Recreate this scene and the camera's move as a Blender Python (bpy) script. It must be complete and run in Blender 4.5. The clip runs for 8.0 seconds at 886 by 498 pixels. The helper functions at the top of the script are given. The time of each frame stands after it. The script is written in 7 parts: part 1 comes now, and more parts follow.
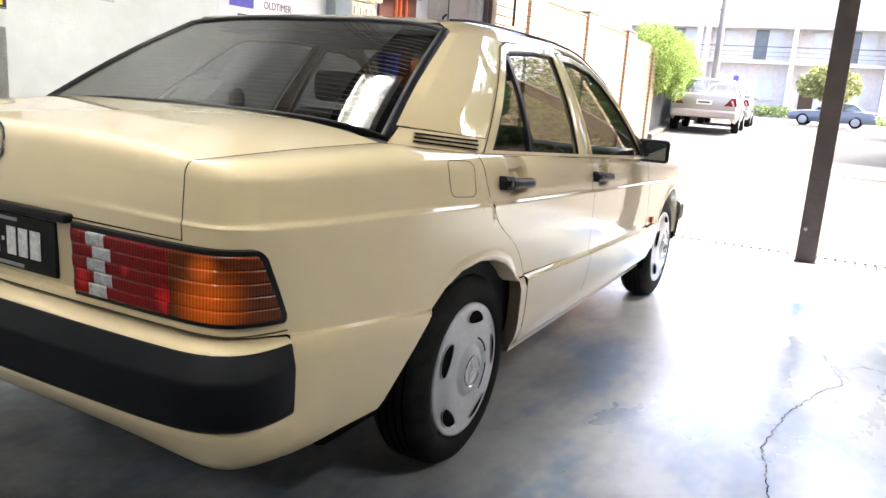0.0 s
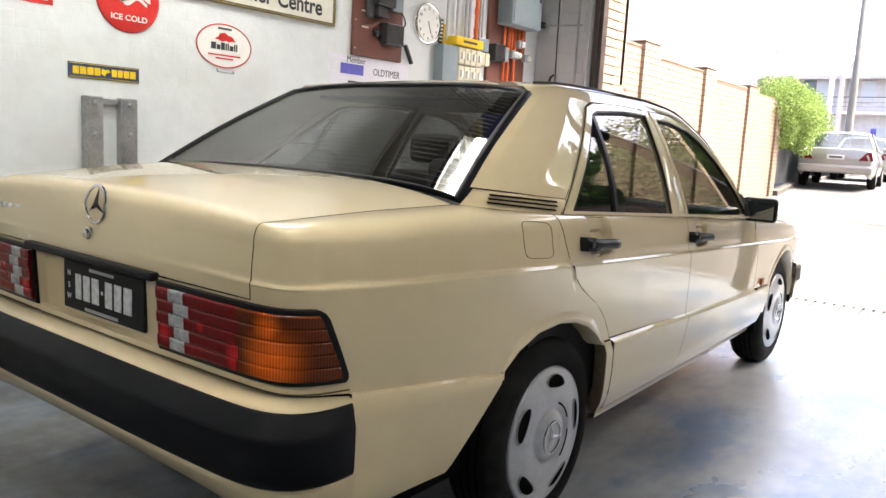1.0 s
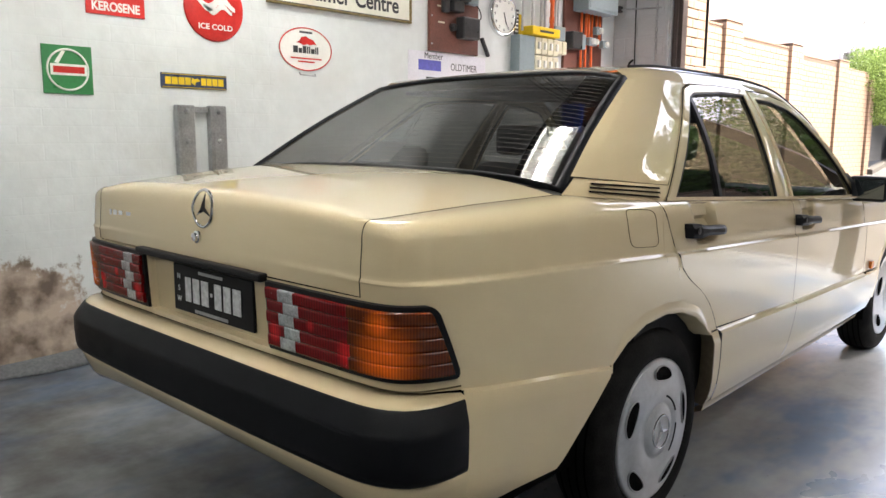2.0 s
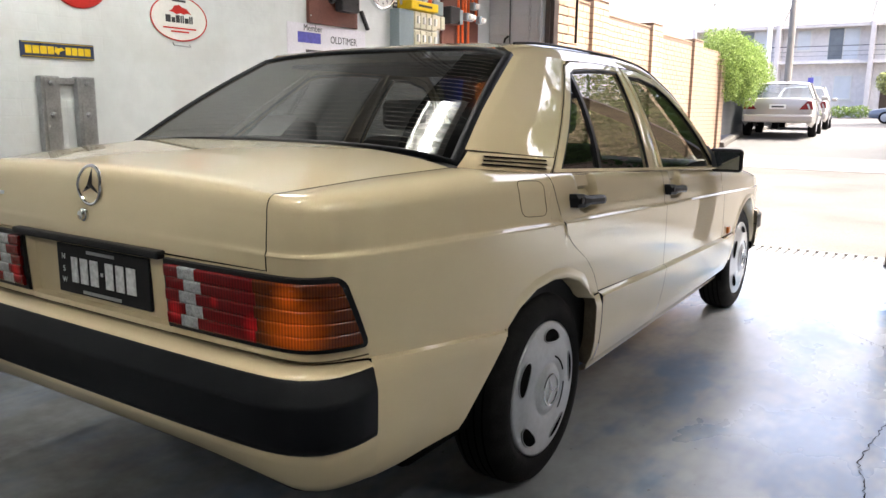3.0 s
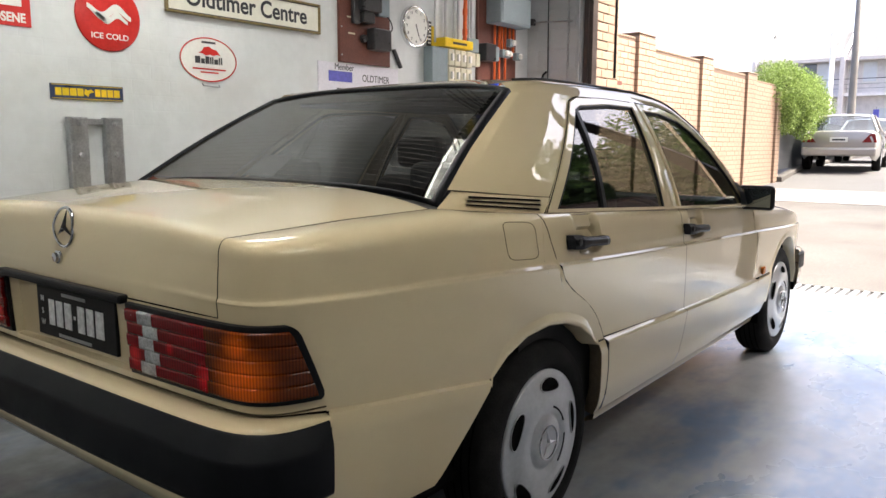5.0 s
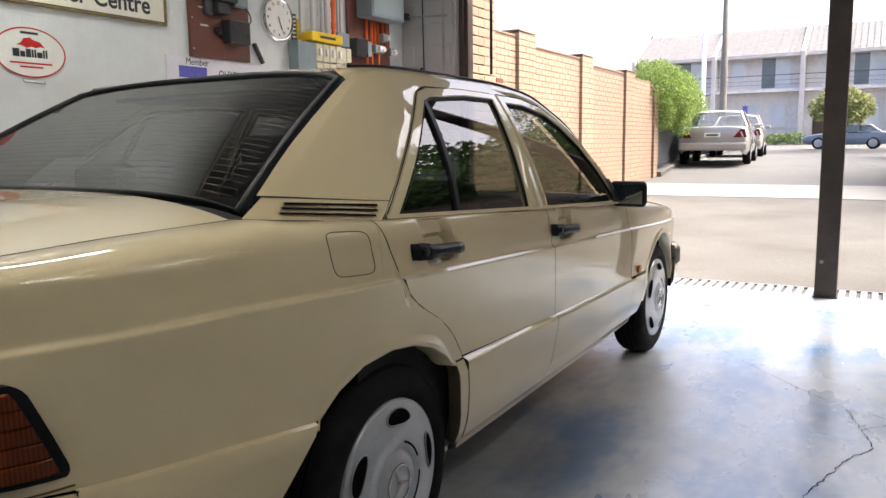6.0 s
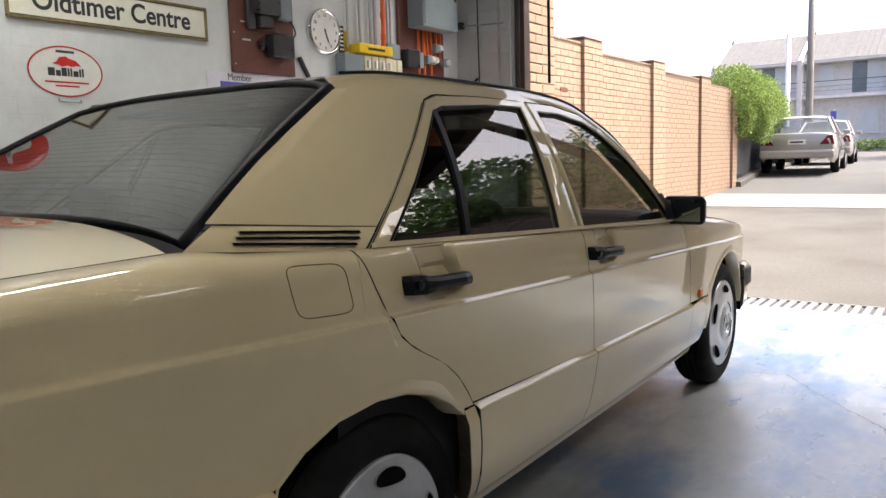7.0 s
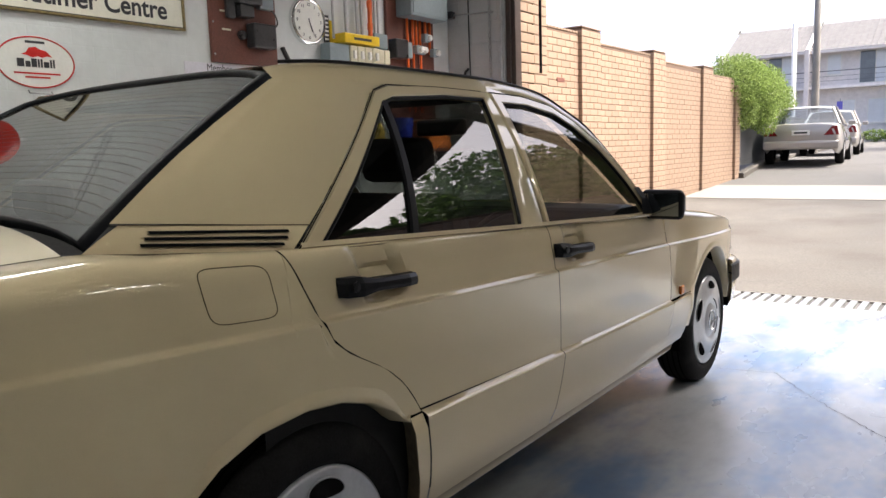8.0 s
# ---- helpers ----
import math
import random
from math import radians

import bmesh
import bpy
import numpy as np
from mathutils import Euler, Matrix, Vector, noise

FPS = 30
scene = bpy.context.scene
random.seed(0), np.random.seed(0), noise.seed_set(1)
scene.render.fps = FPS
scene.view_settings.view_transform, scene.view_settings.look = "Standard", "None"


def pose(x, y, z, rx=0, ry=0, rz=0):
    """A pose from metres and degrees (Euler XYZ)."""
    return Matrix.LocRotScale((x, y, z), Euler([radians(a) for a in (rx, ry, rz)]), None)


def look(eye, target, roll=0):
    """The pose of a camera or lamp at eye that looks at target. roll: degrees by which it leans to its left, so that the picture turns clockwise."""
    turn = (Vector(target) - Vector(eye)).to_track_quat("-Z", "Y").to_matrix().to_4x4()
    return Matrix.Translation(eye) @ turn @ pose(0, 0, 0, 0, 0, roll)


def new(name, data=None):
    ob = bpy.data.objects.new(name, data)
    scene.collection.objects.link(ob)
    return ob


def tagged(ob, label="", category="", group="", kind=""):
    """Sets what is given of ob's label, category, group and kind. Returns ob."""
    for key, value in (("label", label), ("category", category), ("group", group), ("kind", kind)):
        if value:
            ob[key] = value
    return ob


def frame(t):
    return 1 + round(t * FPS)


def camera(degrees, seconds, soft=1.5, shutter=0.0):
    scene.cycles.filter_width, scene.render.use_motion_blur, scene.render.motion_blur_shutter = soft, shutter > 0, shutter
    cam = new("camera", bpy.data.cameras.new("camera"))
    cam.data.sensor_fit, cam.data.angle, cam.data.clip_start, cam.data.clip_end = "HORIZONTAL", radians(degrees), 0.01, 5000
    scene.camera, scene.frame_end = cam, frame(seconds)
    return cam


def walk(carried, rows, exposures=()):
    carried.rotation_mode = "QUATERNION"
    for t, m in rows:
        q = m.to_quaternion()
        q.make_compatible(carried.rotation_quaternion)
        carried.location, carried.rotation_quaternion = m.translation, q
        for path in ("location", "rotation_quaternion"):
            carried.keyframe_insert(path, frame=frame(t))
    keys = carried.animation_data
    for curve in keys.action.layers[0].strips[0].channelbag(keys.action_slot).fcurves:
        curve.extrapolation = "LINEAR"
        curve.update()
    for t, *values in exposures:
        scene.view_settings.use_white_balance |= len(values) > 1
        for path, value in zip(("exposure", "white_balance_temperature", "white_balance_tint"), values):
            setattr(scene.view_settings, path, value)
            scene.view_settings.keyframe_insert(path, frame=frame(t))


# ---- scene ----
cam = camera(60.7, 8.0)
PATH = [
    (0, (1.769, -2.059, 1.175), (0.853, -0.33, 0.761), 4.1),
    (0.5, (1.821, -2.026, 1.186), (0.747, -0.37, 0.862), 4.0),
    (1, (1.863, -1.99, 1.191), (0.667, -0.412, 0.907), 3.1),
    (1.5, (1.848, -2.011, 1.19), (0.515, -0.549, 0.897), 1.1),
    (1.7, (1.802, -2.006, 1.182), (0.422, -0.589, 0.888), 0.4),
    (3, (1.778, -2.088, 1.181), (0.695, -0.447, 0.815), 0.6),
    (3.5, (1.756, -2.106, 1.189), (0.658, -0.478, 0.81), 1.3),
    (4, (1.76, -2.114, 1.186), (0.663, -0.481, 0.826), 2.4),
    (4.2, (1.768, -2.1, 1.182), (0.698, -0.454, 0.8), 1.6),
    (5.3, (1.906, -1.814, 1.195), (0.665, -0.264, 0.956), 0.0),
    (5.5, (1.904, -1.76, 1.196), (0.734, -0.155, 0.962), -0.7),
    (6, (1.845, -1.545, 1.176), (0.855, 0.17, 0.901), -0.8),
    (6.5, (1.794, -1.385, 1.175), (0.866, 0.365, 0.896), -2.9),
    (7, (1.849, -1.209, 1.179), (0.689, 0.403, 0.94), -1.7),
    (7.5, (1.926, -1.107, 1.176), (0.659, 0.413, 0.887), -2.0),
    (8, (1.907, -1.044, 1.18), (0.735, 0.555, 0.919), -1.8),
]
walk(cam, [(t, look(eye, target, roll)) for t, eye, target, roll in PATH], [(0, 3.85), (0.5, 3.6), (1.5, 3.4), (3.5, 3.15), (5.5, 2.85), (6.5, 2.58), (7.5, 2.48), (8, 2.48)])


# ---- light ----
world = bpy.data.worlds.new("sky")
scene.world = world
world.use_nodes = True
wn = world.node_tree
sky = wn.nodes.new("ShaderNodeTexSky")
sky.sky_type = "NISHITA"
sky.sun_disc = False
sky.sun_elevation, sky.sun_rotation = radians(52), radians(60)
sky.air_density, sky.dust_density, sky.ozone_density = 0.35, 6.0, 0.0
wn.links.new(sky.outputs[0], wn.nodes["Background"].inputs[0])
wn.nodes["Background"].inputs[1].default_value = 0.15

sun_data = bpy.data.lights.new("sun", "SUN")
sun_data.energy, sun_data.angle, sun_data.color = 1.4, radians(20), (1.0, 0.97, 0.92)
sun = new("sun", sun_data)
sun.matrix_world = look((20, 30, 40), (4, 10, 0))


# ---- materials ----
def mat(name, color=(0.5, 0.5, 0.5), rough=0.5, metal=0.0, coat=0.0, scale=8.0, vary=0.12, bump=0.0, bump_scale=60.0, rough_vary=0.1, stain=None, stain_scale=1.2, stain_amount=0.5, spec=0.5, piece=0.0, stain_from=(0.5, 0.72)):
    """A node material: a base colour varied at two scales, roughness variation, fine relief, optional stains and piece-to-piece change."""
    m = bpy.data.materials.new(name)
    m.use_nodes = True
    n, l = m.node_tree.nodes, m.node_tree.links
    b = n["Principled BSDF"]
    b.inputs["Metallic"].default_value = metal
    b.inputs["Coat Weight"].default_value = coat
    b.inputs["Coat Roughness"].default_value = 0.03
    b.inputs["Specular IOR Level"].default_value = spec
    co = n.new("ShaderNodeTexCoord")
    where = co.outputs["Object"]
    big = n.new("ShaderNodeTexNoise")
    big.inputs["Scale"].default_value, big.inputs["Detail"].default_value = scale, 6
    fine = n.new("ShaderNodeTexNoise")
    fine.inputs["Scale"].default_value, fine.inputs["Detail"].default_value = bump_scale, 4
    for t in (big, fine):
        l.new(where, t.inputs["Vector"])
    both = n.new("ShaderNodeMath")
    both.operation = "ADD"
    l.new(big.outputs["Fac"], both.inputs[0])
    l.new(fine.outputs["Fac"], both.inputs[1])
    ramp = n.new("ShaderNodeMapRange")
    ramp.inputs["From Min"].default_value, ramp.inputs["From Max"].default_value = 0.7, 1.3
    ramp.inputs["To Min"].default_value, ramp.inputs["To Max"].default_value = 1 - vary, 1 + vary
    l.new(both.outputs[0], ramp.inputs["Value"])
    value = ramp.outputs[0]
    if piece:
        info = n.new("ShaderNodeObjectInfo")
        pr = n.new("ShaderNodeMapRange")
        pr.inputs["To Min"].default_value, pr.inputs["To Max"].default_value = 1 - piece, 1 + piece
        l.new(info.outputs["Random"], pr.inputs["Value"])
        mul = n.new("ShaderNodeMath")
        mul.operation = "MULTIPLY"
        l.new(value, mul.inputs[0])
        l.new(pr.outputs[0], mul.inputs[1])
        value = mul.outputs[0]
    tint = n.new("ShaderNodeVectorMath")
    tint.operation = "SCALE"
    tint.inputs[0].default_value = color
    l.new(value, tint.inputs["Scale"])
    out = tint.outputs[0]
    if stain:
        sn = n.new("ShaderNodeTexNoise")
        sn.inputs["Scale"].default_value, sn.inputs["Detail"].default_value = stain_scale, 8
        l.new(where, sn.inputs["Vector"])
        sr = n.new("ShaderNodeMapRange")
        sr.inputs["From Min"].default_value, sr.inputs["From Max"].default_value = stain_from
        sr.inputs["To Max"].default_value = stain_amount
        l.new(sn.outputs["Fac"], sr.inputs["Value"])
        mix = n.new("ShaderNodeMix")
        mix.data_type = "RGBA"
        l.new(sr.outputs[0], mix.inputs["Factor"])
        l.new(out, mix.inputs["A"])
        mix.inputs["B"].default_value = (*stain, 1)
        out = mix.outputs["Result"]
    l.new(out, b.inputs["Base Color"])
    rr = n.new("ShaderNodeMapRange")
    rr.inputs["From Min"].default_value, rr.inputs["From Max"].default_value = 0.3, 0.7
    rr.inputs["To Min"].default_value, rr.inputs["To Max"].default_value = max(0.01, rough * (1 - rough_vary)), min(1, rough * (1 + rough_vary))
    l.new(big.outputs["Fac"], rr.inputs["Value"])
    l.new(rr.outputs[0], b.inputs["Roughness"])
    if bump:
        bp = n.new("ShaderNodeBump")
        bp.inputs["Strength"].default_value, bp.inputs["Distance"].default_value = bump, 0.004
        l.new(fine.outputs["Fac"], bp.inputs["Height"])
        l.new(bp.outputs[0], b.inputs["Normal"])
    return m


def glow(name, color, strength):
    m = bpy.data.materials.new(name)
    m.use_nodes = True
    b = m.node_tree.nodes["Principled BSDF"]
    b.inputs["Base Color"].default_value = (0.8, 0.8, 0.8, 1)
    b.inputs["Emission Color"].default_value = (*color, 1)
    b.inputs["Emission Strength"].default_value = strength
    return m


def sheen(n, l, base, power=5.0):
    """Gloss that grows towards grazing view, from base to full."""
    lw, up, fit = n.new("ShaderNodeLayerWeight"), n.new("ShaderNodeMath"), n.new("ShaderNodeMapRange")
    lw.inputs["Blend"].default_value = 0.5
    up.operation = "POWER"
    up.inputs[1].default_value = power
    fit.inputs["To Min"].default_value = base
    l.new(lw.outputs["Facing"], up.inputs[0])
    l.new(up.outputs[0], fit.inputs["Value"])
    return fit.outputs[0]


def glass(name, tint, rough=0.0, base=0.105):
    """Thin tinted car or window glass: a mirror-like coat over a tinted clear sheet."""
    m = bpy.data.materials.new(name)
    m.use_nodes = True
    n, l = m.node_tree.nodes, m.node_tree.links
    n.remove(n["Principled BSDF"])
    clear, shine, mix = n.new("ShaderNodeBsdfTransparent"), n.new("ShaderNodeBsdfGlossy"), n.new("ShaderNodeMixShader")
    clear.inputs[0].default_value = (*tint, 1)
    shine.inputs["Roughness"].default_value = rough
    l.new(sheen(n, l, base), mix.inputs[0])
    l.new(clear.outputs[0], mix.inputs[1])
    l.new(shine.outputs[0], mix.inputs[2])
    l.new(mix.outputs[0], n["Material Output"].inputs[0])
    return m


def lacquer(m, base=0.055, rough=0.01):
    """Lays a clear mirror-like lacquer over a material."""
    n, l = m.node_tree.nodes, m.node_tree.links
    b = n["Principled BSDF"]
    b.inputs["Coat Weight"].default_value = 0.0
    b.inputs["Specular IOR Level"].default_value = 0.15
    shine, mix = n.new("ShaderNodeBsdfGlossy"), n.new("ShaderNodeMixShader")
    shine.inputs["Roughness"].default_value = rough
    l.new(sheen(n, l, base, 3.7), mix.inputs[0])
    l.new(b.outputs[0], mix.inputs[1])
    l.new(shine.outputs[0], mix.inputs[2])
    l.new(mix.outputs[0], n["Material Output"].inputs[0])
    return m


def lens_material(name, color, low, high, glint_spots):
    """Ribbed plastic lens: fine upright ribs, reflector glints painted into the colour as brighter spots; each spot is
    (x, y, z, reach).
    """
    m = mat(name, color, 0.25, coat=0.12, scale=30, vary=0.15, bump_scale=5, spec=0.3)
    n, l = m.node_tree.nodes, m.node_tree.links
    b = n["Principled BSDF"]
    old = b.inputs["Base Color"].links[0].from_socket
    co = next(x for x in n if x.type == "TEX_COORD").outputs["Object"]
    wave = n.new("ShaderNodeTexWave")
    wave.bands_direction = "DIAGONAL"
    wave.inputs["Scale"].default_value = 70
    flat = n.new("ShaderNodeVectorMath")
    flat.operation = "MULTIPLY"
    flat.inputs[1].default_value = (1, 1, 0)
    l.new(co, flat.inputs[0])
    l.new(flat.outputs[0], wave.inputs["Vector"])
    twin = n.new("ShaderNodeVectorMath")
    twin.operation = "ABSOLUTE"
    l.new(co, twin.inputs[0])
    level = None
    for x, y, z, reach in glint_spots:
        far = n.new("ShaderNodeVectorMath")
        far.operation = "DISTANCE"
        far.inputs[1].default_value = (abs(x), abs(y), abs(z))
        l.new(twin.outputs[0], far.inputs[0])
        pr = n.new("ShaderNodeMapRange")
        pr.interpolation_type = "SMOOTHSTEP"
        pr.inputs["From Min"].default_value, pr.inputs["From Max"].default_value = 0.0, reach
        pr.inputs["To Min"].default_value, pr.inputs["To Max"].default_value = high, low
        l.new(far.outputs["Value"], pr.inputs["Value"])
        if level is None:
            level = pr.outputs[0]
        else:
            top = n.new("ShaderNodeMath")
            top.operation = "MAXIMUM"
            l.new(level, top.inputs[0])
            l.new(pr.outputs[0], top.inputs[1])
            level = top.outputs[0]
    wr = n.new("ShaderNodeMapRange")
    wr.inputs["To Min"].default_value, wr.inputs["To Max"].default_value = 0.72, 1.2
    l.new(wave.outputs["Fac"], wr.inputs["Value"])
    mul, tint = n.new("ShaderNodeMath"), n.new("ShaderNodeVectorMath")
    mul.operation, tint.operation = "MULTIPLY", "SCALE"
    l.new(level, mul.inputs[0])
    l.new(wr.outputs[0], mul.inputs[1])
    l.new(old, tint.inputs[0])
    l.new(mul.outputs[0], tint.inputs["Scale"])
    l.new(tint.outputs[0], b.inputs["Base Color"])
    return m


M = {}
M["paint"] = lacquer(mat("cream_car_paint", (0.63, 0.515, 0.32), 0.5, scale=3, vary=0.02, bump_scale=400, rough_vary=0.15))
M["dusty"] = mat("dusty_cream_paint", (0.30, 0.24, 0.15), 0.7, scale=9, vary=0.2, stain=(0.12, 0.1, 0.07), stain_scale=8, stain_amount=0.6)
M["silver_paint"] = mat("silver_car_paint", (0.38, 0.355, 0.325), 0.35, metal=0.4, coat=1.0, scale=3, vary=0.03)
M["blue_paint"] = mat("grey_blue_car_paint", (0.15, 0.18, 0.23), 0.3, coat=1.0, scale=3, vary=0.05)
M["white_paint"] = mat("white_car_paint", (0.72, 0.72, 0.72), 0.3, coat=1.0, scale=3, vary=0.03)
M["rubber"] = mat("black_bumper_rubber", (0.006, 0.0065, 0.008), 0.42, scale=12, vary=0.25, bump=0.2, bump_scale=500, spec=0.10)
M["tyre"] = mat("tyre_rubber", (0.013, 0.0125, 0.0125), 0.75, scale=20, vary=0.3, bump=0.3, bump_scale=200, stain=(0.035, 0.033, 0.03), stain_scale=9, stain_amount=0.35, spec=0.06)
M["black"] = mat("black_plastic", (0.008, 0.008, 0.009), 0.4, scale=20, vary=0.2, spec=0.15)
M["seam"] = mat("shaded_seam", (0.10, 0.082, 0.05), 0.9, scale=20, vary=0.1, spec=0.0)
M["gap"] = mat("dark_gap", (0.006, 0.006, 0.006), 0.9, scale=20, vary=0.1, spec=0.0)
M["chrome"] = mat("chrome", (0.75, 0.75, 0.76), 0.08, metal=1.0, scale=20, vary=0.03)
M["hubcap"] = mat("silver_wheel_cover", (0.42, 0.43, 0.45), 0.32, metal=0.35, coat=0.5, scale=30, vary=0.06, stain=(0.3, 0.28, 0.25), stain_scale=12, stain_amount=0.25)
# lens colours carry the glow of reflectors that are not modelled
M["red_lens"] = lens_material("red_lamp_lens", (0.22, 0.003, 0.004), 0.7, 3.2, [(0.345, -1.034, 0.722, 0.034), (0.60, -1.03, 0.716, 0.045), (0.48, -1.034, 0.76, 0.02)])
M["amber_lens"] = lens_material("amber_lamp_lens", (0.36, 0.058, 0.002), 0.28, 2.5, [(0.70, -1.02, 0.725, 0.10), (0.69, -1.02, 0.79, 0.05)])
M["marker"] = mat("amber_marker_lens", (0.62, 0.15, 0.01), 0.25, coat=0.3, scale=30, vary=0.1)
M["far_lens"] = mat("red_car_lamp", (0.16, 0.006, 0.008), 0.2, coat=0.6, scale=20, vary=0.15)
M["clear_lens"] = mat("clear_lamp_lens", (0.36, 0.36, 0.37), 0.15, coat=0.6, scale=45, vary=0.4, bump=0.6, bump_scale=220)
M["cloth"] = mat("dark_seat_cloth", (0.02, 0.019, 0.019), 0.9, scale=20, vary=0.3, bump=0.4, bump_scale=400)
M["tinted"] = glass("tinted_side_glass", (0.36, 0.38, 0.36))
M["rear_glass"] = glass("dark_rear_glass", (0.16, 0.165, 0.165), base=0.045)
M["pane"] = glass("window_pane", (0.55, 0.62, 0.66))
M["pale_ink"] = mat("pale_plate_ink", (0.68, 0.69, 0.70), 0.4, scale=60, vary=0.2)
M["sticker"] = mat("faded_sticker", (0.22, 0.215, 0.21), 0.6, scale=40, vary=0.1)
M["heater"] = mat("heater_wire", (0.13, 0.11, 0.09), 0.6)
M["white_wall"] = mat("white_painted_brick", (0.74, 0.745, 0.73), 0.55, scale=1.5, vary=0.05, bump=0.35, bump_scale=30, stain=(0.50, 0.48, 0.44), stain_scale=1.7, stain_amount=0.35)
M["dull_wall"] = mat("dull_grey_wall", (0.42, 0.415, 0.40), 0.8, scale=1.5, vary=0.15, bump=0.3, bump_scale=30, stain=(0.4, 0.38, 0.35), stain_scale=0.8, stain_amount=0.5)
M["white_trim"] = mat("white_enamel", (0.78, 0.77, 0.73), 0.3, scale=10, vary=0.05)
M["cream_sign"] = mat("cream_sign_face", (0.80, 0.78, 0.68), 0.4, scale=10, vary=0.05)
M["old_gold"] = mat("old_gold_frame", (0.20, 0.15, 0.055), 0.4, scale=30, vary=0.3)
M["sign_red"] = mat("red_enamel", (0.60, 0.035, 0.03), 0.25, scale=12, vary=0.1)
M["sign_green"] = mat("green_enamel", (0.03, 0.20, 0.06), 0.3, scale=12, vary=0.1)
M["sign_blue"] = mat("navy_enamel", (0.03, 0.045, 0.10), 0.3, scale=12, vary=0.1)
M["pale_yellow"] = mat("pale_yellow_plate", (0.72, 0.70, 0.30), 0.5, scale=4, vary=0.08)
M["sign_yellow"] = mat("yellow_enamel", (0.80, 0.55, 0.02), 0.3, scale=12, vary=0.1)
M["ink"] = mat("dark_ink", (0.03, 0.03, 0.035), 0.5, scale=20, vary=0.2)
M["violet_print"] = mat("violet_print", (0.10, 0.10, 0.45), 0.5, scale=20, vary=0.2)
M["paper"] = mat("printed_board", (0.72, 0.70, 0.76), 0.5, scale=9, vary=0.08)
M["steel"] = mat("galvanised_steel", (0.42, 0.43, 0.44), 0.38, metal=0.8, scale=14, vary=0.2, bump=0.1, bump_scale=80, stain=(0.12, 0.11, 0.10), stain_scale=5, stain_amount=0.3)
M["brown_board"] = mat("red_brown_board", (0.135, 0.045, 0.03), 0.55, scale=5, vary=0.25, bump=0.1, bump_scale=90)
M["brown_steel"] = mat("dark_brown_steel", (0.035, 0.024, 0.020), 0.45, scale=7, vary=0.3, bump=0.2, bump_scale=70, stain=(0.10, 0.07, 0.055), stain_scale=6, stain_amount=0.4)
M["grey_box"] = mat("grey_enclosure", (0.22, 0.27, 0.29), 0.4, scale=10, vary=0.08)
M["conduit"] = mat("grey_conduit", (0.42, 0.43, 0.44), 0.45, scale=10, vary=0.1)
M["orange"] = mat("orange_conduit", (0.75, 0.13, 0.02), 0.45, scale=10, vary=0.12)
M["bakelite"] = mat("black_bakelite", (0.03, 0.03, 0.032), 0.3, scale=14, vary=0.3)
M["cream_plastic"] = mat("cream_plastic", (0.62, 0.58, 0.44), 0.4, scale=10, vary=0.08)
M["blue_plastic"] = mat("blue_plastic", (0.02, 0.06, 0.55), 0.4, scale=10, vary=0.1)
M["orange_box"] = mat("orange_cardboard", (0.62, 0.16, 0.025), 0.6, scale=10, vary=0.12)
M["brick"] = mat("tan_clay_brick", (0.285, 0.198, 0.136), 0.85, scale=9, vary=0.10, bump=0.6, bump_scale=70, piece=0.10)
M["brick_red"] = mat("tan_clay_brick_dark", (0.225, 0.155, 0.105), 0.85, scale=9, vary=0.10, bump=0.6, bump_scale=70, piece=0.10)
M["mortar"] = mat("mortar", (0.125, 0.080, 0.054), 0.95, scale=14, vary=0.15, bump=0.5, bump_scale=90)
M["asphalt"] = mat("asphalt", (0.075, 0.072, 0.068), 0.8, scale=2, vary=0.2, bump=0.5, bump_scale=120, stain=(0.11, 0.1, 0.09), stain_scale=0.35, stain_amount=0.5)
M["yard"] = mat("driveway_concrete", (0.108, 0.101, 0.091), 0.8, scale=1.6, vary=0.35, bump=0.5, bump_scale=60, stain=(0.052, 0.045, 0.037), stain_scale=0.8, stain_amount=0.8, spec=0.25, stain_from=(0.45, 0.75))
M["pale_concrete"] = mat("pale_concrete", (0.20, 0.19, 0.172), 0.7, scale=2, vary=0.25, bump=0.4, bump_scale=90, stain=(0.18, 0.165, 0.145), stain_scale=0.9, stain_amount=0.5)
M["roof_tile"] = mat("grey_roof", (0.15, 0.148, 0.15), 0.8, scale=3, vary=0.2, spec=0.1)
M["grey_trim"] = mat("pale_grey_render", (0.66, 0.62, 0.60), 0.7, scale=3, vary=0.1)
# house grey raised towards white, the outdoor glare put into its colour
M["grey_wall"] = mat("glare_pale_weatherboard", (0.80, 0.765, 0.75), 0.7, scale=4, vary=0.12)
M["bark"] = mat("bark", (0.09, 0.065, 0.045), 0.9, scale=12, vary=0.3, bump=0.8, bump_scale=40)
M["fence"] = mat("dark_fence", (0.045, 0.05, 0.055), 0.5, scale=8, vary=0.2)
M["ceiling"] = mat("ceiling_paint", (0.08, 0.08, 0.078), 0.8, scale=2, vary=0.08)
M["tube"] = glow("fluorescent_tube", (1.0, 0.985, 0.94), 17.0)
M["mirror"] = mat("mirror_glass", (0.35, 0.40, 0.44), 0.03, metal=1.0, scale=5, vary=0.02)


